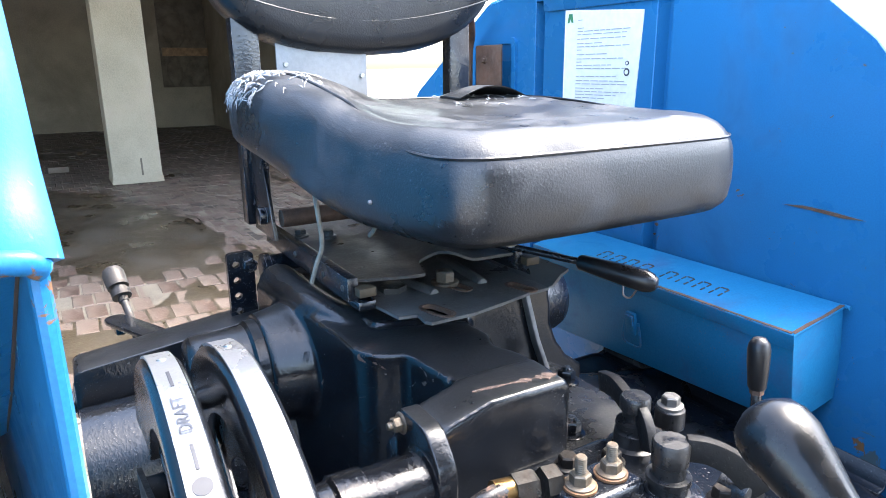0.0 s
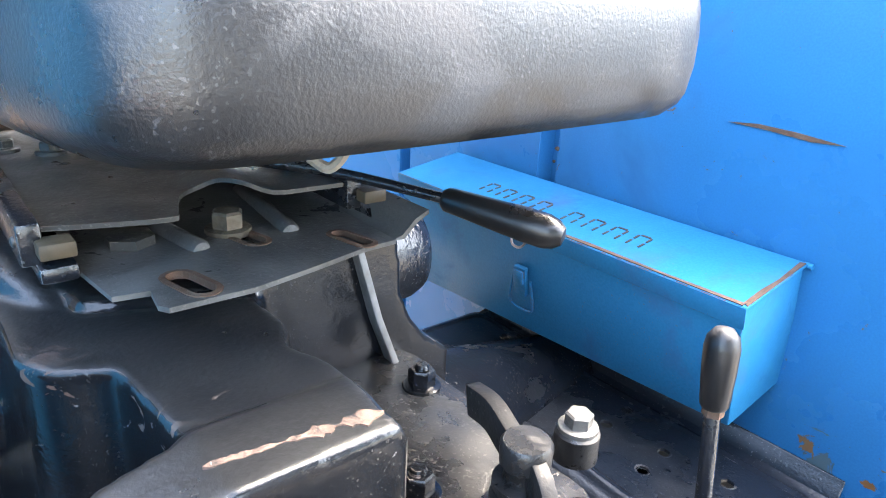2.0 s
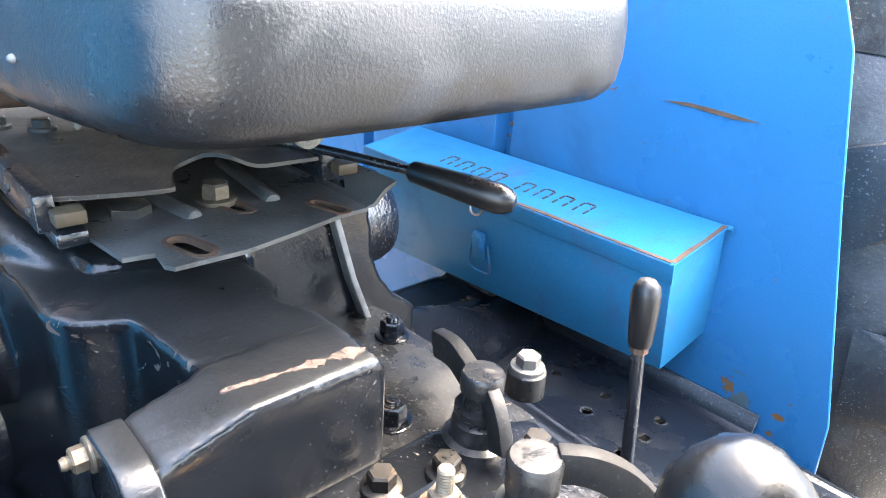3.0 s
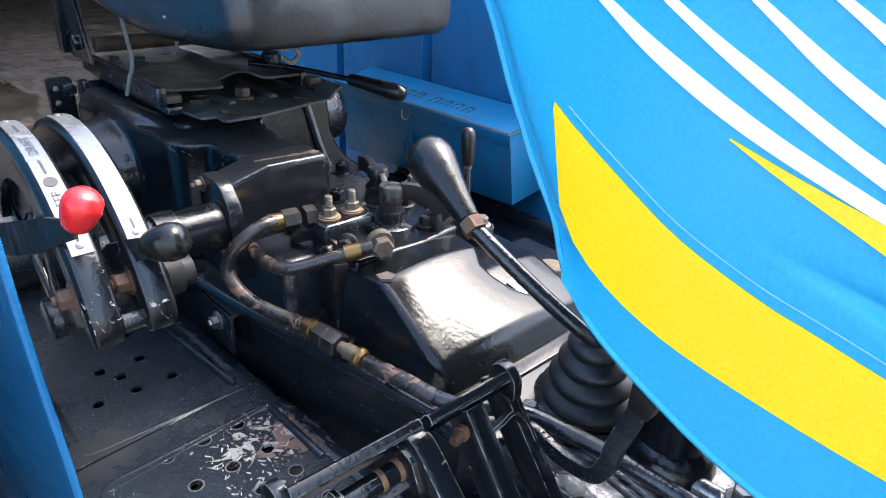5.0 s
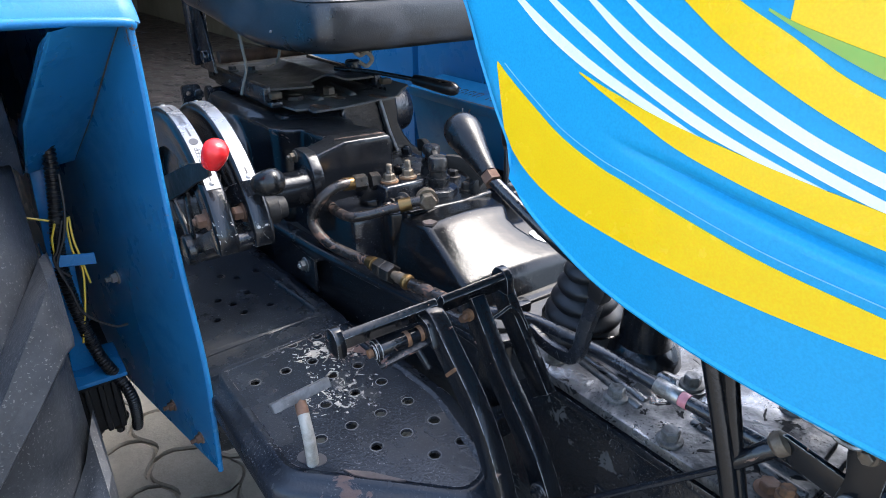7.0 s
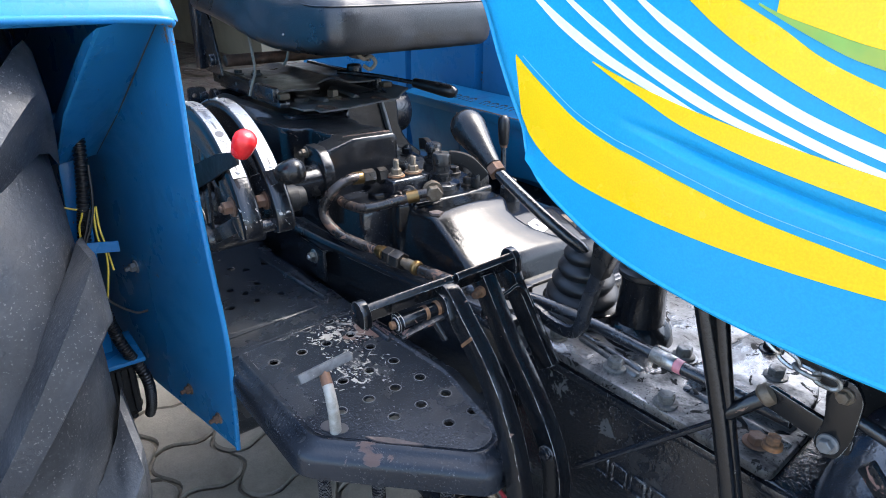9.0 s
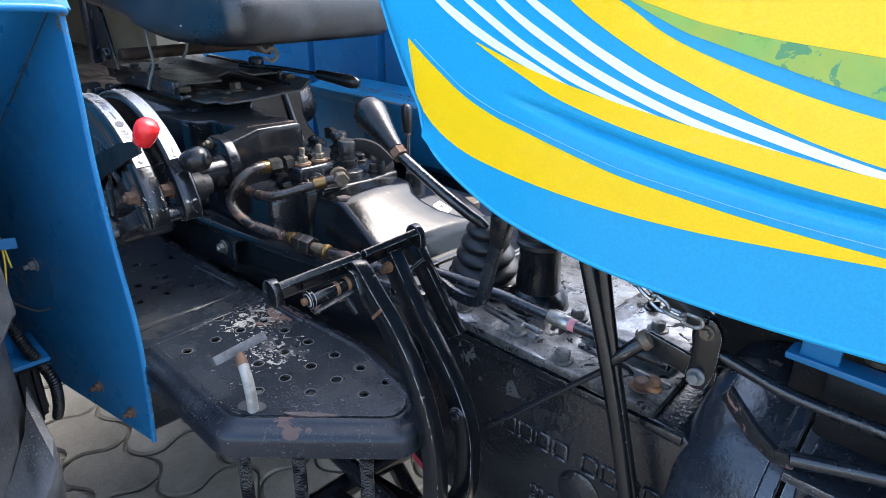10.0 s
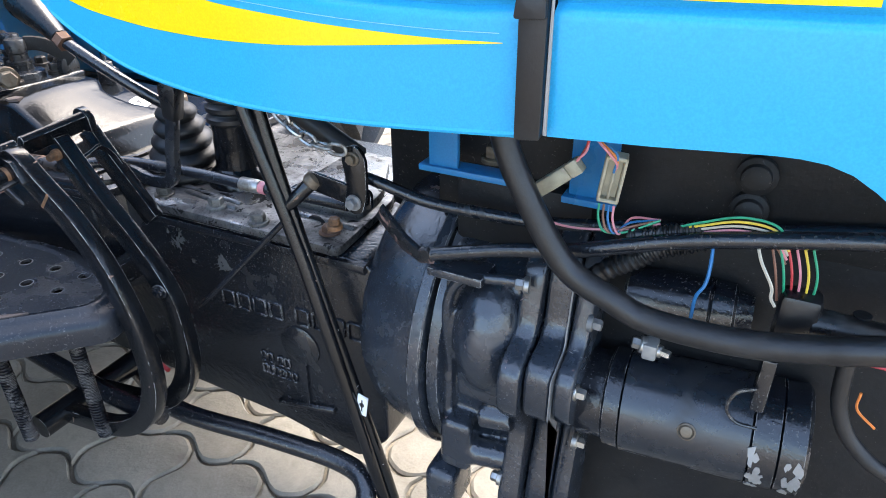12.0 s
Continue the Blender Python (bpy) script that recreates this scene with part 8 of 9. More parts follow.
cross = thing("shift_shaft", "black bent clutch arm beside the gear boot", "arm", (0.15, -0.1, 0.77))
bm = B()
band(bm, [p for p in spline([(0.198, -0.115, 0.928), (0.190, -0.115, 0.890), (0.176, -0.115, 0.84), (0.170, -0.115, 0.808), (0.152, -0.112, 0.785), (0.11, -0.11, 0.780), (0.07, -0.11, 0.790)], 5)], 0.012, 0.019, (0, 1, 0))
part("arm", bm, M_BLACK, cross)
bm = B()   # rounded paddle at the end of the arm
prism(bm, [(0.183, 0.895), (0.204, 0.890)] + arc(0.2005, 0.934, 0.0165, -10, 190, 12), "y", -0.126, -0.106, 0.003, 2)
part("paddle", bm, M_PLASTIC, cross, "black rubber paddle")

# ---- engine side ----
eng = thing("engine_block", "black painted cast-iron clutch housing and engine side", "engine", (0.8, 0.1, 0.3))
bm = B()   # adaptor ring after the bell
lathe(bm, (0.6245, 0.06, 0.61), (1, 0, 0), [(0, 0.222), (0.0015, 0.227), (0.016, 0.2265), (0.019, 0.222), (0.021, 0.18), (0.12, 0.18)], 64)
part("ring_flange", bm, M_ENGINE, eng)
bm = B()   # clutch case with its bulged pocket, the rim over it and the lower bosses, one casting
prism(bm, [(-0.128, 0.776), (-0.138, 0.60), (-0.120, 0.44), (0.2, 0.44), (0.2, 0.79), (-0.09, 0.79)], "x", 0.636, 0.742)
ball(bm, (0.702, -0.118, 0.688), (0.050, 0.070, 0.088))
box(bm, (0.665, -0.165, 0.60), (0.742, -0.10, 0.70), 0.01)
tube(bm, [(0.649, -0.140, 0.62), (0.648, -0.150, 0.70), (0.654, -0.152, 0.750), (0.672, -0.152, 0.776), (0.70, -0.150, 0.782), (0.745, -0.148, 0.788)], 0.0075, 10, 5)
box(bm, (0.645, -0.168, 0.470), (0.690, -0.05, 0.555), 0.008, 2)
box(bm, (0.636, -0.150, 0.44), (0.655, -0.05, 0.62), 0.004, 2)
for a, b, r in (((0.700, -0.155, 0.575), (0.745, -0.152, 0.582), 0.017), ((0.690, -0.150, 0.50), (0.745, -0.145, 0.507), 0.019)):
    rod(bm, a, b, r, seg=18)
cast("clutch_case", bm, M_ENGINE, eng, "", 0.0035, 7)
bm = B()
box(bm, (0.622, -0.175, 0.375), (0.668, -0.10, 0.455), 0.012, 3)
part("foot_lug", bm, M_ENGINE, eng, angle=50)
bm = B()   # rear plate with lugs
prism(bm, round_poly([(-0.150, 0.36), (-0.185, 0.46), (-0.150, 0.58), (-0.205, 0.64), (-0.205, 0.70), (-0.150, 0.72), (-0.130, 0.80), (-0.06, 0.84), (0.25, 0.84), (0.25, 0.36)], 0.02, 3), "x", 0.738, 0.765, 0.006, 2)
part("rear_plate", bm, M_ENGINE, eng, angle=50)
bm = B()
prism(bm, round_poly([(-0.120, 0.34), (-0.160, 0.46), (-0.125, 0.58), (-0.195, 0.635), (-0.195, 0.705), (-0.135, 0.72), (-0.125, 0.80), (-0.06, 0.86), (0.25, 0.86), (0.25, 0.34)], 0.02, 3), "x", 0.768, 0.800, 0.006, 2)
part("adaptor_plate", bm, M_ENGINE, eng, angle=50)
bm = B()
prism(bm, round_poly([(-0.197, 0.640), (-0.197, 0.70), (-0.152, 0.716), (-0.14, 0.79), (-0.155, 0.58), (-0.17, 0.46), (-0.162, 0.46), (-0.145, 0.58)], 0.006, 2), "x", 0.8003, 0.8018)
part("gasket", bm, M_ALU, eng, "squeezed-out grey sealant in the joint")
bm = B()   # engine-side flange behind the sealant
prism(bm, round_poly([(-0.110, 0.34), (-0.150, 0.46), (-0.120, 0.58), (-0.190, 0.637), (-0.190, 0.700), (-0.140, 0.715), (-0.118, 0.80), (-0.06, 0.85), (0.25, 0.85), (0.25, 0.34)], 0.02, 3), "x", 0.8025, 0.824, 0.004, 2)
part("end_flange", bm, M_ENGINE, eng, angle=50)
bm = B()   # cast wall and cylinder block rear, under the tank
box(bm, (0.585, -0.055, 0.80), (0.80, 0.28, 1.12), 0.012, 2)
box(bm, (0.625, -0.080, 0.78), (0.80, -0.02, 0.875), 0.010, 2)
# added dark block that stops bright reflections off the case top
box(bm, (0.445, 0.055, 0.735), (0.590, 0.28, 1.12), 0.014, 2)
part("rear_wall", bm, M_CRANK, eng)
bm = B()   # crankcase
box(bm, (0.80, -0.06, 0.30), (1.5, 0.30, 0.90), 0.02, 2)
box(bm, (0.80, -0.10, 0.86), (1.5, 0.30, 1.10), 0.015, 2)
part("crankcase", bm, M_CRANK, eng)
for p, ax, mm in (((0.749, -0.150, 0.787), (-1, -0.2, 0), M_STEEL), ((0.824, -0.172, 0.675), (1, 0, 0), M_STEEL), ((0.824, -0.135, 0.565), (1, 0, 0), M_STEEL), ((0.737, -0.17, 0.49), (-1, 0, 0), M_STEEL), ((0.737, -0.155, 0.575), (-1, 0, 0), M_STEEL), ((0.824, -0.130, 0.745), (1, 0, 0), M_ALU)):
    bolt(eng, p, ax, 0.0125, 0.010, mm)
for z, y, r in ((0.943, -0.102, 0.019), (0.908, -0.102, 0.018)):
    bm = B()
    lathe(bm, (0.956, y, z), (0, -1, 0), [(0, r), (0.008, r), (0.010, r * 0.75), (0.016, r * 0.7), (0.018, r * 0.5)], 22)
    part("plug", bm, M_CRANK, eng)
bm = B()   # arm bracket on the bell
band(bm, [(0.55, -0.14, 0.835), (0.59, -0.15, 0.805), (0.615, -0.155, 0.795), (0.632, -0.158, 0.800)], 0.008, 0.022, (0, 1, 0.3))
part("bracket", bm, M_FLAKING, eng, "worn lever bracket")
bm = B()
box(bm, (0.628, -0.165, 0.775), (0.70, -0.120, 0.787), 0.003)
part("lug", bm, M_ENGINE, eng)

# starter motor
st = thing("starter_motor", "black cylindrical starter motor with chipped end plates", "starter motor", (0.93, -0.11, 0.62))
SA = Vector((0.862, -0.105, 0.632))
sd = Vector((1, 0.03, 0.065)).normalized()
bm = B()
lathe(bm, SA + sd * 0.012, sd, [(0, 0.060), (0.001, 0.0625), (0.137, 0.0625), (0.138, 0.0605)], 40)
can = part("can", bm, M_STARTER, st)
bm = B()
lathe(bm, SA - sd * 0.010, sd, [(-0.036, 0.050), (-0.030, 0.054), (-0.004, 0.055), (0.0, 0.056), (0.003, 0.061), (0.0205, 0.062), (0.0215, 0.060)], 40)
part("drive_end", bm, M_BLACK, st)
bm = B()
lathe(bm, SA + sd * 0.1505, sd, [(0, 0.0605), (0.001, 0.0635), (0.026, 0.0635), (0.027, 0.061)], 40)
part("band", bm, M_BLACK, st)
bm = B()
lathe(bm, SA + sd * 0.178, sd, [(0, 0.060), (0.001, 0.0625), (0.024, 0.0625), (0.028, 0.058), (0.030, 0.0)], 40)
part("end_cap", bm, M_BLACK, st)
for d0, n, seed in ((0.152, 15, 3), (0.186, 22, 6)):   # flaked paint on the bands
    rg = random.Random(seed)
    bm = B()
    _, u, w = basis(sd)
    for _k in range(n):
        a = rg.uniform(2.2, 4.3)
        L = rg.uniform(0.004, 0.012)
        th = rg.choice((rg.uniform(-0.9, -0.25), rg.uniform(-0.3, 0.25)))
        nrm = Vector((0, -math.cos(th), math.sin(th)))
        nrm = (nrm - sd * nrm.dot(sd)).normalized()
        c = SA + sd * (d0 + rg.uniform(0, 0.014)) + nrm * (0.0637 if d0 < 0.17 else 0.0627)
        t2 = nrm.cross(sd)
        k = 7
        vs = [bm.verts.new(c + sd * L * 0.5 * rg.uniform(0.4, 1) * math.cos(2 * math.pi * i / k) + t2 * L * rg.uniform(0.5, 1.1) * math.sin(2 * math.pi * i / k)) for i in range(k)]
        f = bm.faces.new(vs)
    g = bmesh.ops.extrude_face_region(bm, geom=bm.faces[:])
    for v in g["geom"]:
        if isinstance(v, bmesh.types.BMVert):
            v.co -= (v.co - SA - sd * (v.co - SA).dot(sd)).normalized() * 0.002
    fp = part("flaked_paint", bm, M_SHEET, st, "white patches where paint has flaked off")
    tagged(fp, "white patches where paint has flaked off", kind="stuff")
bm = B()
lathe(bm, SA + sd * 0.086 + Vector((0, -0.0585, 0.0215)), (0, -0.94, 0.34), [(0, 0.010), (0.0012, 0.010), (0.002, 0.0085), (0.0006, 0.0075), (0.002, 0.0062), (0.003, 0.0)], 20)
part("screw", bm, M_RUSTYSTEEL, can)
bm = B()   # solenoid on top
S2 = Vector((0.850, -0.080, 0.765))
lathe(bm, S2, sd, [(0, 0.030), (0.004, 0.034), (0.09, 0.034), (0.092, 0.031), (0.094, 0.033), (0.115, 0.031), (0.118, 0.024), (0.135, 0.020), (0.136, 0.0)], 28)
sol = part("solenoid", bm, M_BLACK, st)
bm = B()
box(bm, (0.884, -0.140, 0.722), (0.900, -0.118, 0.742), 0.003)
part("terminal", bm, M_SHEET, sol, "white terminal block")
bolt(st, (0.882, -0.13, 0.735), (-1, -0.2, 0.2), 0.012, 0.009, M_STEEL)
bolt(st, (0.902, -0.13, 0.732), (1, -0.2, 0), 0.009, 0.010, M_STEEL)
bm = B()
box(bm, (1.000, -0.165, 0.715), (1.014, -0.13, 0.78), 0.003)
tube(bm, [(1.002, -0.166, 0.745), (0.985, -0.168, 0.735), (0.980, -0.168, 0.712), (0.992, -0.168, 0.698), (1.012, -0.168, 0.698)], 0.002, 8, 6)
part("lead_clamp", bm, M_BLACK, st)

# blue bracket that carries the hood
br = thing("hood_bracket", "blue painted steel bracket under the hood", "bracket", (0.65, -0.05, 0.85))
bm = B()
box(bm, (0.590, -0.110, 0.884), (0.712, -0.080, 0.892), 0.0015)
box(bm, (0.602, -0.105, 0.890), (0.640, -0.097, 1.10), 0.0015)
part("foot", bm, M_BLUE, br)
bm = B()
box(bm, (0.775, -0.105, 0.885), (0.825, -0.095, 1.10), 0.0015)
box(bm, (0.770, -0.115, 0.880), (0.828, -0.060, 0.888), 0.0015)
part("post", bm, M_BLUE, br)
bolt(br, (0.668, -0.060, 0.895), (0, 0, 1), 0.020, 0.014, M_RUSTYSTEEL)

# hoses and pipes along the engine
def hose(label, pts, r, mat=None, seg=12, group="engine hoses", ribs=0, rib_h=0.0, cat="hose", nm="hose"):
    bm = B()
    tube(bm, pts, r, seg, 8, True, ribs, rib_h)
    return solid(nm, bm, mat or M_RUBBER, label, cat, group)


hose("thick black rubber hose curving down past the engine", [(0.715, -0.185, 1.04), (0.729, -0.188, 0.974), (0.756, -0.190, 0.917), (0.802, -0.190, 0.848), (0.852, -0.190, 0.822), (0.893, -0.190, 0.808), (0.971, -0.190, 0.809), (1.039, -0.190, 0.823), (1.086, -0.190, 0.838), (1.25, -0.16, 0.87)], 0.0135)
hose("thin black steel pipe along the engine", [(0.505, -0.125, 0.870), (0.54, -0.115, 0.858), (0.60, -0.112, 0.845), (0.674, -0.112, 0.845), (0.76, -0.11, 0.85), (0.9, -0.11, 0.875), (1.2, -0.10, 0.93)], 0.0075, M_BLACK, cat="pipe", nm="pipe")
hose("black control shaft along the engine with worn paint", [(0.632, -0.155, 0.800), (0.72, -0.150, 0.825), (0.80, -0.150, 0.845), (0.90, -0.150, 0.880), (1.0, -0.150, 0.905), (1.2, -0.145, 0.945)], 0.0085, M_BLACK, cat="shaft", nm="shaft")
hose("ribbed black plastic conduit behind the shaft", [(0.805, -0.118, 0.780), (0.825, -0.125, 0.809), (0.841, -0.125, 0.824), (0.863, -0.125, 0.840), (0.885, -0.122, 0.856), (0.93, -0.112, 0.872)], 0.010, M_PLASTIC, 12, "engine hoses", 0.006, 0.0022, "conduit", "conduit")
hose("ribbed black plastic sleeve round the wires", [(0.852, -0.140, 0.869), (0.865, -0.140, 0.875), (0.891, -0.140, 0.883), (0.922, -0.140, 0.894)], 0.0065, M_PLASTIC, 12, "engine hoses", 0.005, 0.0018, "conduit", "conduit")
hose("black rubber hose looping down in front of the engine", [(1.070, -0.14, 0.84), (1.073, -0.14, 0.766), (1.080, -0.14, 0.727), (1.099, -0.14, 0.693), (1.137, -0.14, 0.666), (1.2, -0.12, 0.65)], 0.008)

# wiring: connectors and loose coloured wires
conn = thing("wire_connector", "cream plastic wire connector under the hood", "connector", (0.765, -0.14, 0.905), "wire connectors")
bm = B()
m = Matrix.Translation((0.772, -0.145, 0.920)) @ Matrix.Rotation(radians(-41), 4, "Y")
box(bm, (-0.026, -0.008, -0.008), (0.018, 0.008, 0.008), 0.003, 2, m)
box(bm, (0.018, -0.008, -0.008), (0.032, 0.008, 0.008), 0.002, 2, m)
part("shell", bm, M_CONN, conn)
conn2 = thing("wire_connector", "open square cream plastic wire connector", "connector", (0.828, -0.14, 0.905), "wire connectors")
bm = B()
m = Matrix.Translation((0.828, -0.140, 0.930)) @ Matrix.Rotation(radians(6), 4, "Y") @ Matrix.Rotation(radians(12), 4, "Z")
for a, b in (((-0.011, -0.009, -0.025), (-0.0075, 0.009, 0.025)), ((0.0075, -0.009, -0.025), (0.011, 0.009, 0.025)), ((-0.011, -0.009, -0.025), (0.011, 0.009, -0.021)), ((-0.011, -0.009, 0.021), (0.011, 0.009, 0.025)), ((-0.0015, -0.007, -0.022), (0.0015, 0.007, 0.010))):
    box(bm, a, b, 0.0012, 1, m)
part("shell", bm, M_CONN, conn2)
bm = B()
box(bm, (-0.0075, -0.001, -0.021), (0.0075, 0.008, 0.021), 0.0008, 1, m)
part("core", bm, M_CONN, conn2)


def wire(mat, pts, r=0.0013):
    bm = B()
    tube(bm, pts, r, 6, 6)
    return solid("wire", bm, mat, {"wire_red": "red", "wire_pink": "pink", "wire_green": "green", "wire_yellow": "yellow", "wire_blue": "blue", "wire_orange": "orange",
                                   "wire_white": "white", "wire_brown": "brown"}[mat.name] + " insulated wire of the engine loom", "wire", "engine wires")


for i, mt in enumerate((W_PINK, W_RED, W_BROWN)):
    k = i * 0.004
    wire(mt, [(0.787, -0.147 + k, 0.934 - k), (0.795, -0.15 + k, 0.948), (0.803, -0.15, 0.962 + k), (0.800, -0.145, 1.0)])
for i, mt in enumerate((W_BLUE, W_ORANGE, W_PINK)):
    k = i * 0.004
    wire(mt, [(0.80, -0.14, 0.985 - k), (0.815, -0.145 - k, 0.968), (0.832, -0.150, 0.958 - k), (0.830, -0.147 + k * 0.5, 0.938)])
for i, mt in enumerate((W_GREEN, W_BROWN, W_BLUE, W_PINK)):
    k = i * 0.005
    wire(mt, [(0.818 + k, -0.14, 0.90), (0.820 + k, -0.145, 0.885), (0.828 + k, -0.145, 0.872), (0.850, -0.142 + k, 0.875 + k * 0.6), (0.88, -0.138, 0.893)])
wire(W_PINK, [(0.752, -0.145, 0.903), (0.752, -0.147, 0.878), (0.79, -0.14, 0.866), (0.85, -0.135, 0.875), (0.88, -0.135, 0.888)])
for i, mt in enumerate((W_GREEN, W_YELLOW, W_WHITE, W_PINK, W_BROWN)):
    k = i * 0.0045
    wire(mt, [(0.90, -0.143 + k * 0.4, 0.893 - k * 0.6), (0.919, -0.145, 0.903 - k * 0.8), (0.951, -0.147, 0.916 - k), (0.982, -0.147, 0.914 - k), (0.997, -0.147, 0.896 - k)])
for i, mt in enumerate((W_BROWN, W_GREEN, W_RED, W_PINK, W_YELLOW, W_GREEN)):
    k = i * 0.007
    wire(mt, [(0.980 + k, -0.145, 0.900), (0.990 + k, -0.15, 0.872), (0.998 + k * 0.8, -0.15, 0.840)])
wire(W_WHITE, [(0.970, -0.15, 0.895), (0.977, -0.157, 0.880), (0.990, -0.16, 0.859), (0.992, -0.162, 0.848), (0.997, -0.162, 0.840)], 0.0016)
wire(W_BLUE, [(0.932, -0.142, 0.895), (0.935, -0.16, 0.866), (0.934, -0.165, 0.848), (0.928, -0.165, 0.832), (0.927, -0.155, 0.799)], 0.0018)
wire(W_RED, [(1.03, -0.15, 0.815), (1.06, -0.15, 0.80), (1.10, -0.15, 0.795), (1.2, -0.14, 0.80)], 0.0018)
wire(W_GREEN, [(1.03, -0.148, 0.818), (1.07, -0.145, 0.81), (1.12, -0.14, 0.80)])
wire(W_ORANGE, [(1.088, -0.155, 0.765), (1.09, -0.155, 0.745), (1.11, -0.15, 0.725)])
bm = B()
box(bm, (1.000, -0.165, 0.795), (1.036, -0.135, 0.855), 0.007)
solid("wire_plug", bm, M_PLASTIC, "black plastic plug on the engine loom", "connector")
bm = B()
tube(bm, [(1.03, -0.15, 0.825), (1.08, -0.148, 0.822), (1.15, -0.14, 0.815)], 0.016, 12, 4)
solid("loom_sleeve", bm, M_PLASTIC, "black taped loom sleeve", "conduit")

# harness on the near fender
hose("ribbed black conduit hanging on the near fender", [(-0.45, -0.606, 1.060), (-0.45, -0.608, 1.010), (-0.45, -0.615, 0.949), (-0.45, -0.630, 0.855), (-0.45, -0.630, 0.792), (-0.45, -0.622, 0.714), (-0.45, -0.610, 0.653), (-0.452, -0.588, 0.594), (-0.46, -0.578, 0.550), (-0.49, -0.575, 0.490), (-0.53, -0.575, 0.44)],
     0.0085, M_PLASTIC, 12, "fender harness", 0.006, 0.002, "conduit", "conduit")
for pts in ([(-0.45, -0.690, 0.934), (-0.45, -0.676, 0.930), (-0.45, -0.650, 0.920), (-0.45, -0.629, 0.911)], [(-0.445, -0.622, 0.915), (-0.44, -0.627, 0.903), (-0.44, -0.634, 0.885), (-0.44, -0.636, 0.860)],
            [(-0.44, -0.606, 0.915), (-0.44, -0.610, 0.899), (-0.44, -0.611, 0.860), (-0.44, -0.604, 0.827), (-0.442, -0.612, 0.770), (-0.445, -0.630, 0.695)], [(-0.442, -0.604, 0.915), (-0.438, -0.606, 0.880), (-0.436, -0.603, 0.850), (-0.440, -0.598, 0.800)]):
    bm = B()
    tube(bm, pts, 0.0017, 6, 6)
    solid("wire", bm, W_YELLOW, "yellow insulated wire on the near fender", "wire", "fender harness")
for pts in ([(-0.43, -0.615, 0.915), (-0.43, -0.631, 0.871), (-0.43, -0.639, 0.853), (-0.43, -0.628, 0.800), (-0.43, -0.619, 0.755), (-0.43, -0.582, 0.718), (-0.43, -0.560, 0.714)], [(-0.435, -0.603, 0.985), (-0.432, -0.608, 0.93), (-0.43, -0.618, 0.89), (-0.43, -0.637, 0.845), (-0.43, -0.622, 0.822)]):
    bm = B()
    tube(bm, pts, 0.0022, 6, 6)
    solid("wire", bm, M_RUBBER, "thin black wire into the near fender sheet", "wire", "fender harness")

# ---- rear tyres ----
def tyre(xc, yc, label):
    th = thing("rear_wheel", label, "wheel", (xc, yc, 0.0), "rear wheels")
    R, Wd = 0.70, 0.17
    C = Vector((xc, yc, 0.695))
    bm = B()
    lathe(bm, C - Vector((0, Wd, 0)), (0, 1, 0), [(0.03, 0.36), (0.0, 0.45), (0.0, 0.54), (0.03, 0.61), (0.09, 0.655), (0.17, 0.665), (0.25, 0.655), (0.31, 0.61), (0.34, 0.54), (0.34, 0.45), (0.31, 0.36)], 64)
    bmesh.ops.delete(bm, geom=[f for f in bm.faces if len(f.verts) > 4], context="FACES_ONLY")
    body = part("tyre", bm, M_TYRE, th, angle=50)
    for i in range(14):
        for sgn in (-1, 1):
            a = 2 * math.pi * (i + (0.5 if sgn < 0 else 0)) / 14 - 0.02
            bm = B()
            ring = []
            for t, top, low in ((0.0, 0.700, 0.640), (0.15, 0.706, 0.640), (0.4, 0.706, 0.635), (0.7, 0.702, 0.625), (0.90, 0.694, 0.60), (0.99, 0.682, 0.57), (1.05, 0.655, 0.54), (1.07, 0.60, 0.53)):
                y = sgn * (0.010 + (Wd - 0.010) * t)
                aa = a + 0.32 * min(t, 1.0)
                wd = 0.034 + 0.022 * t
                up = Vector((math.cos(aa), 0, math.sin(aa)))
                tg = Vector((-math.sin(aa), 0, math.cos(aa)))
                at = C + Vector((0, y, 0))
                ring.append([at + up * low - tg * wd * 1.15, at + up * low + tg * wd * 1.15, at + up * (top - 0.010) + tg * wd * 0.82, at + up * top + tg * wd * 0.70, at + up * top - tg * wd * 0.70, at + up * (top - 0.010) - tg * wd * 0.82])
            loft(bm, ring)
            part("lug", bm, M_TYRE, body)
    bm = B()
    lathe(bm, C - Vector((0, 0.06, 0)), (0, 1, 0), [(0, 0.10), (0.0, 0.30), (-0.06, 0.36), (0.0, 0.385), (0.12, 0.385), (0.18, 0.36), (0.12, 0.30), (0.12, 0.10)], 40)
    part("rim", bm, M_DUSTY, th)
    return th


tyre(-0.80, -0.83, "large grey-black rear tractor tyre with chevron lugs, near the camera")
tyre(-0.80, 0.83, "large grey-black rear tractor tyre with chevron lugs, behind the far fender")

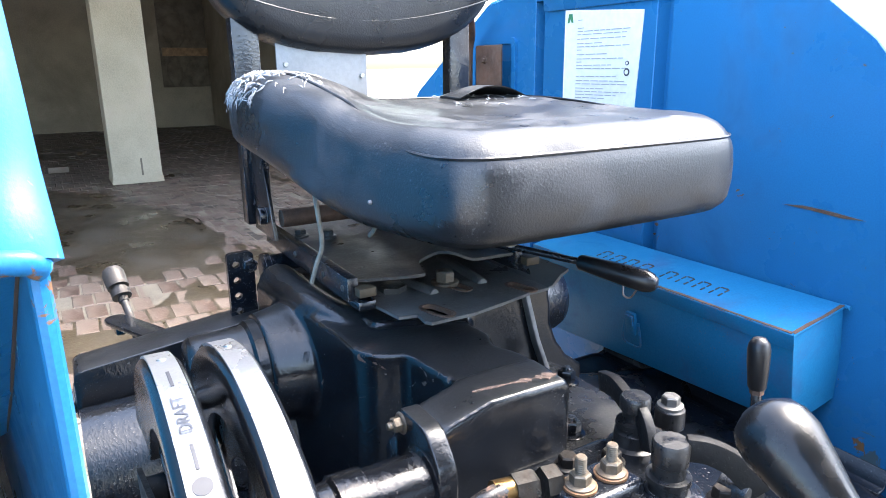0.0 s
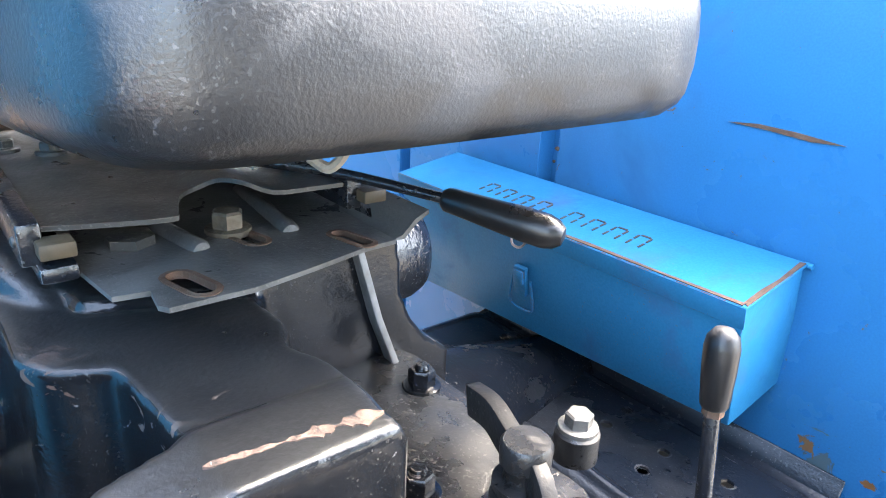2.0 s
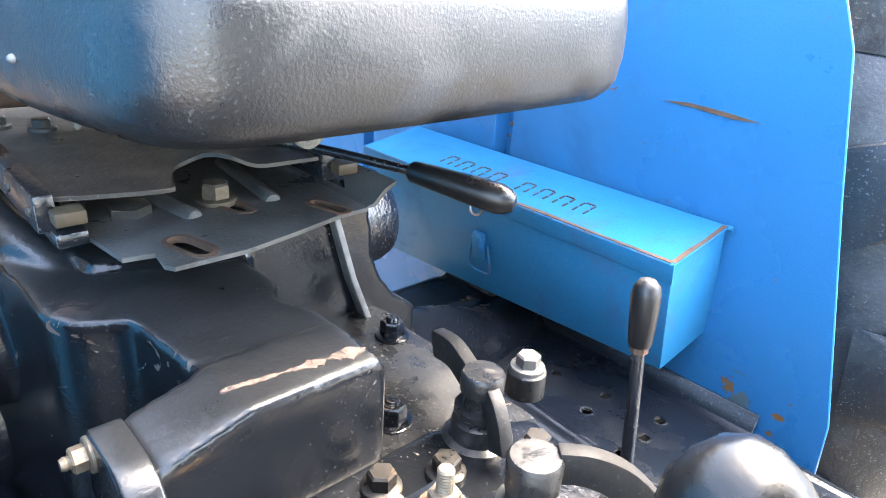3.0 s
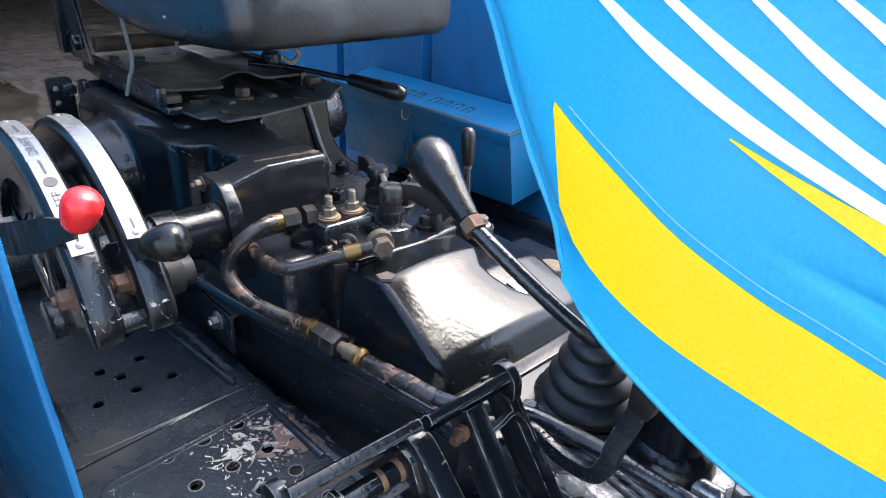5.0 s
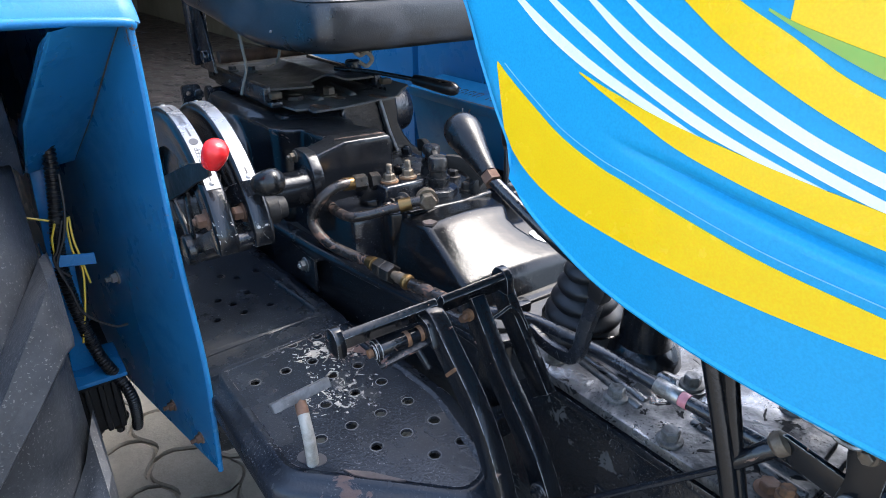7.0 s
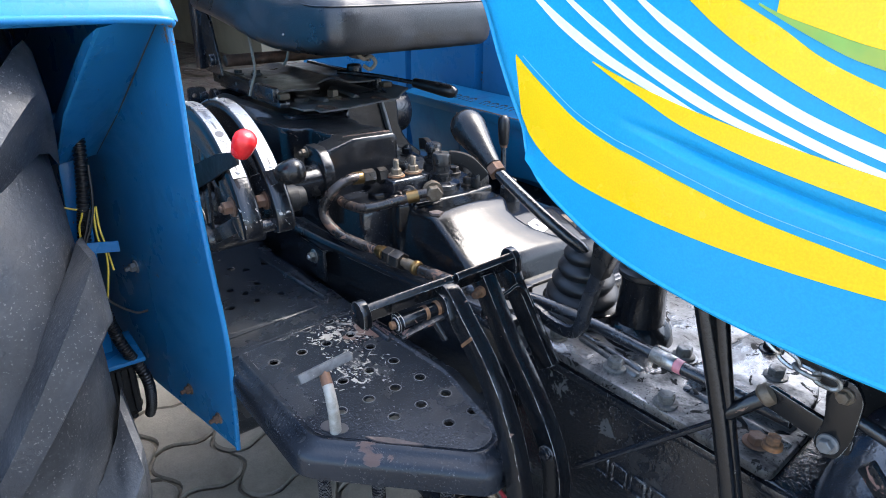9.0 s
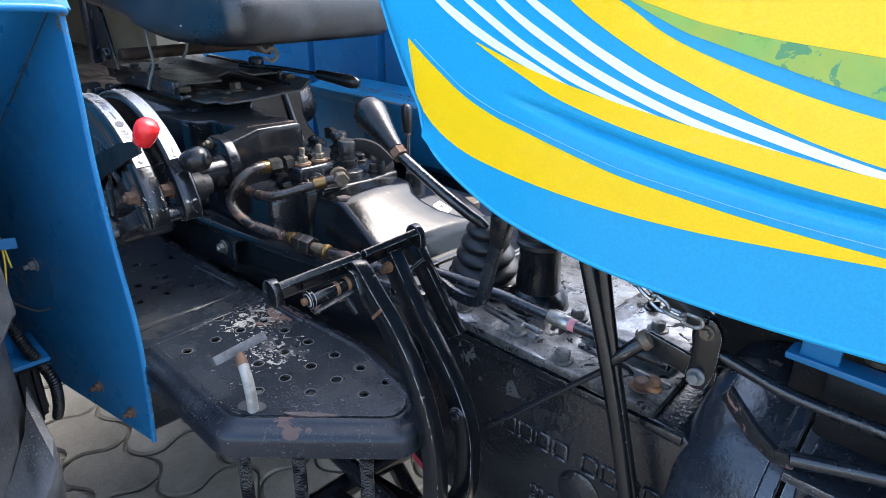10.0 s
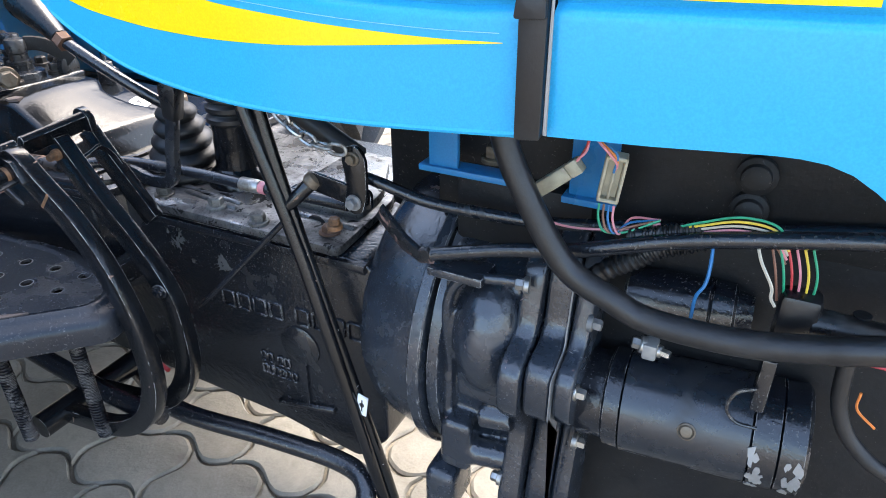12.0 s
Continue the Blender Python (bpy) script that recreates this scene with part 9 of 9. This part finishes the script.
# ---- paving ----
def s_paver(sign):
    """One S-sided cement paver, 0.20 by 0.165 m, its long sides waved so that neighbours interlock."""
    t = bmesh.new()
    L, Wp, A, g, E = 0.215, 0.175, 0.024 * sign, 0.0045, 0.016 * sign
    def edge(u):
        return A * math.sin(2 * math.pi * u)
    n = 10
    pts = []
    for i in range(n + 1):
        u = i / n
        pts.append((g + (L - 2 * g) * u, g + edge(u)))
    pts += [(L - g + E * math.sin(2 * math.pi * v), g + (Wp - 2 * g) * v) for v in (0.17, 0.33, 0.5, 0.67, 0.83)]
    for i in range(n + 1):
        u = 1 - i / n
        pts.append((g + (L - 2 * g) * u, Wp - g + edge(u)))
    pts += [(g + E * math.sin(2 * math.pi * v), g + (Wp - 2 * g) * v) for v in (0.83, 0.67, 0.5, 0.33, 0.17)]
    rings = []
    for d, z in ((0.0, -0.03), (0.0, -0.006), (0.005, 0.0)):
        c = (L / 2, Wp / 2)
        rings.append([Vector((c[0] + (x - c[0]) * (1 - d / L * 2), c[1] + (y - c[1]) * (1 - d / Wp * 2), z)) for x, y in pts])
    loft(t, rings)
    return finish(t, "paver", M_PAVER, 30)


paver_meshes = (s_paver(1), s_paver(-1))
bm = B()
prism(bm, [(-2.55, -4.0), (4.0, -4.0), (4.0, 5.0), (-2.55, 5.0)], "z", -0.024, -0.011)
pave = solid("pavement", bm, M_SOIL, "yard paved with interlocking wavy cement blocks", "pavement", kind="structure")
joined = B()
rng = random.Random(5)
count = 0
for i in range(-12, 20):
    for j in range(-24, 30):
        x, y = i * 0.215 + (0.1075 if j % 2 else 0), j * 0.175
        if not (-2.5 < x < 3.6 and -3.9 < y < 4.6):
            continue
        near = -1.9 < x < 0.95 and -0.85 < y < 0.65
        paver_mesh = paver_meshes[j % 2]
        m = Matrix.Translation((x, y, rng.uniform(-0.002, 0.002))) @ Matrix.Rotation(rng.uniform(-0.008, 0.008), 4, "Z")
        if near and count < 300:
            ob = new("paver", paver_mesh)
            ob.parent = pave
            ob.matrix_basis = m
            count += 1
        else:
            t = bmesh.new()
            t.from_mesh(paver_mesh)
            bmesh.ops.transform(t, matrix=m, verts=t.verts)
            merge(joined, t)
me = finish(joined, "paver_field", M_PAVER, 30)
ob = new("paver_field", me)
ob.parent = pave
tagged(ob, "rest of the wavy cement blocks", kind="stuff")

bm = B()
prism(bm, [(-16.5, -9.0), (-2.56, -9.0), (-2.56, 5.0), (-16.5, 5.0)], "z", -0.03, -0.0035)
shed_floor = solid("floor", bm, M_SOIL, "worn red brick floor of the shed, wet and muddy", "floor", kind="structure")


def brick_mesh():
    t = bmesh.new()
    box(t, (-0.113, -0.055, -0.05), (0.113, 0.055, 0.0), 0.005, 1)
    return finish(t, "brick", M_BRICK, 30)


bmsh = brick_mesh()
joined_v, joined_f = [], []
base_v = [v.co.copy() for v in bmsh.vertices]
base_f = [tuple(p.vertices) for p in bmsh.polygons]
count = 0
for i in range(0, 58):
    for j in range(-34, 32):
        x, y = -2.70 - i * 0.235, j * 0.118
        if i % 2:
            y += 0.059
        if x < -16.4 or not (-3.9 < y < 3.7):
            continue
        m = Matrix.Translation((x, y, rng.uniform(-0.004, 0.002))) @ Matrix.Rotation(rng.uniform(-0.03, 0.03), 4, "Z") @ Matrix.Rotation(rng.uniform(-0.008, 0.008), 4, "X")
        if -5.6 < x < -2.6 and -1.5 < y < 0.6 and count < 300:
            ob = new("brick", bmsh)
            ob.parent = shed_floor
            ob.matrix_basis = m
            count += 1
        else:
            k = len(joined_v)
            joined_v += [m @ v for v in base_v]
            joined_f += [tuple(a + k for a in f) for f in base_f]
me = bpy.data.meshes.new("brick_field")
me.from_pydata([tuple(v) for v in joined_v], [], joined_f)
me.materials.append(M_BRICK)
ob = new("brick_field", me)
ob.parent = shed_floor
tagged(ob, "rest of the worn floor bricks", kind="stuff")

# dried and wet mud that hides the bricks in patches
bm = B()
nx, ny = 92, 60
grid = []
for i in range(nx + 1):
    row = []
    x = -2.6 - 13.8 * (i / nx) ** 1.25
    for j in range(ny + 1):
        y = -3.9 + 7.6 * j / ny
        n1 = noise.noise((x * 0.45, y * 0.6, 4.0)) + 0.6 * noise.noise((x * 1.3, y * 1.3, 7.0)) + 0.35 * noise.noise((x * 3.5, y * 3.5, 1.0))
        # a smooth puddle in front of the pillar; bare bricks beside it and towards the yard
        u, w = (x + 6.2) / 2.3, (y + 0.12 - 0.22 * (x + 6.2)) / 0.62
        cover = 0.014 * max(0.0, 1.3 - math.hypot(u, w)) + 0.0035 * smooth01((x + 4.6) / 1.2)
        if -8.3 < x < -4.9 and y > 0.45 - 0.16 * (x + 8.2) * -0.4 and y < 1.6:
            cover -= 0.007
        row.append(bm.verts.new((x, y, -0.0048 + 0.0095 * n1 + cover)))
    grid.append(row)
for a, b in zip(grid, grid[1:]):
    for j in range(ny):
        bm.faces.new((a[j], b[j], b[j + 1], a[j + 1]))
solid("mud", bm, M_MUD, "wet brown mud over the brick floor", "mud", kind="stuff", angle=80)
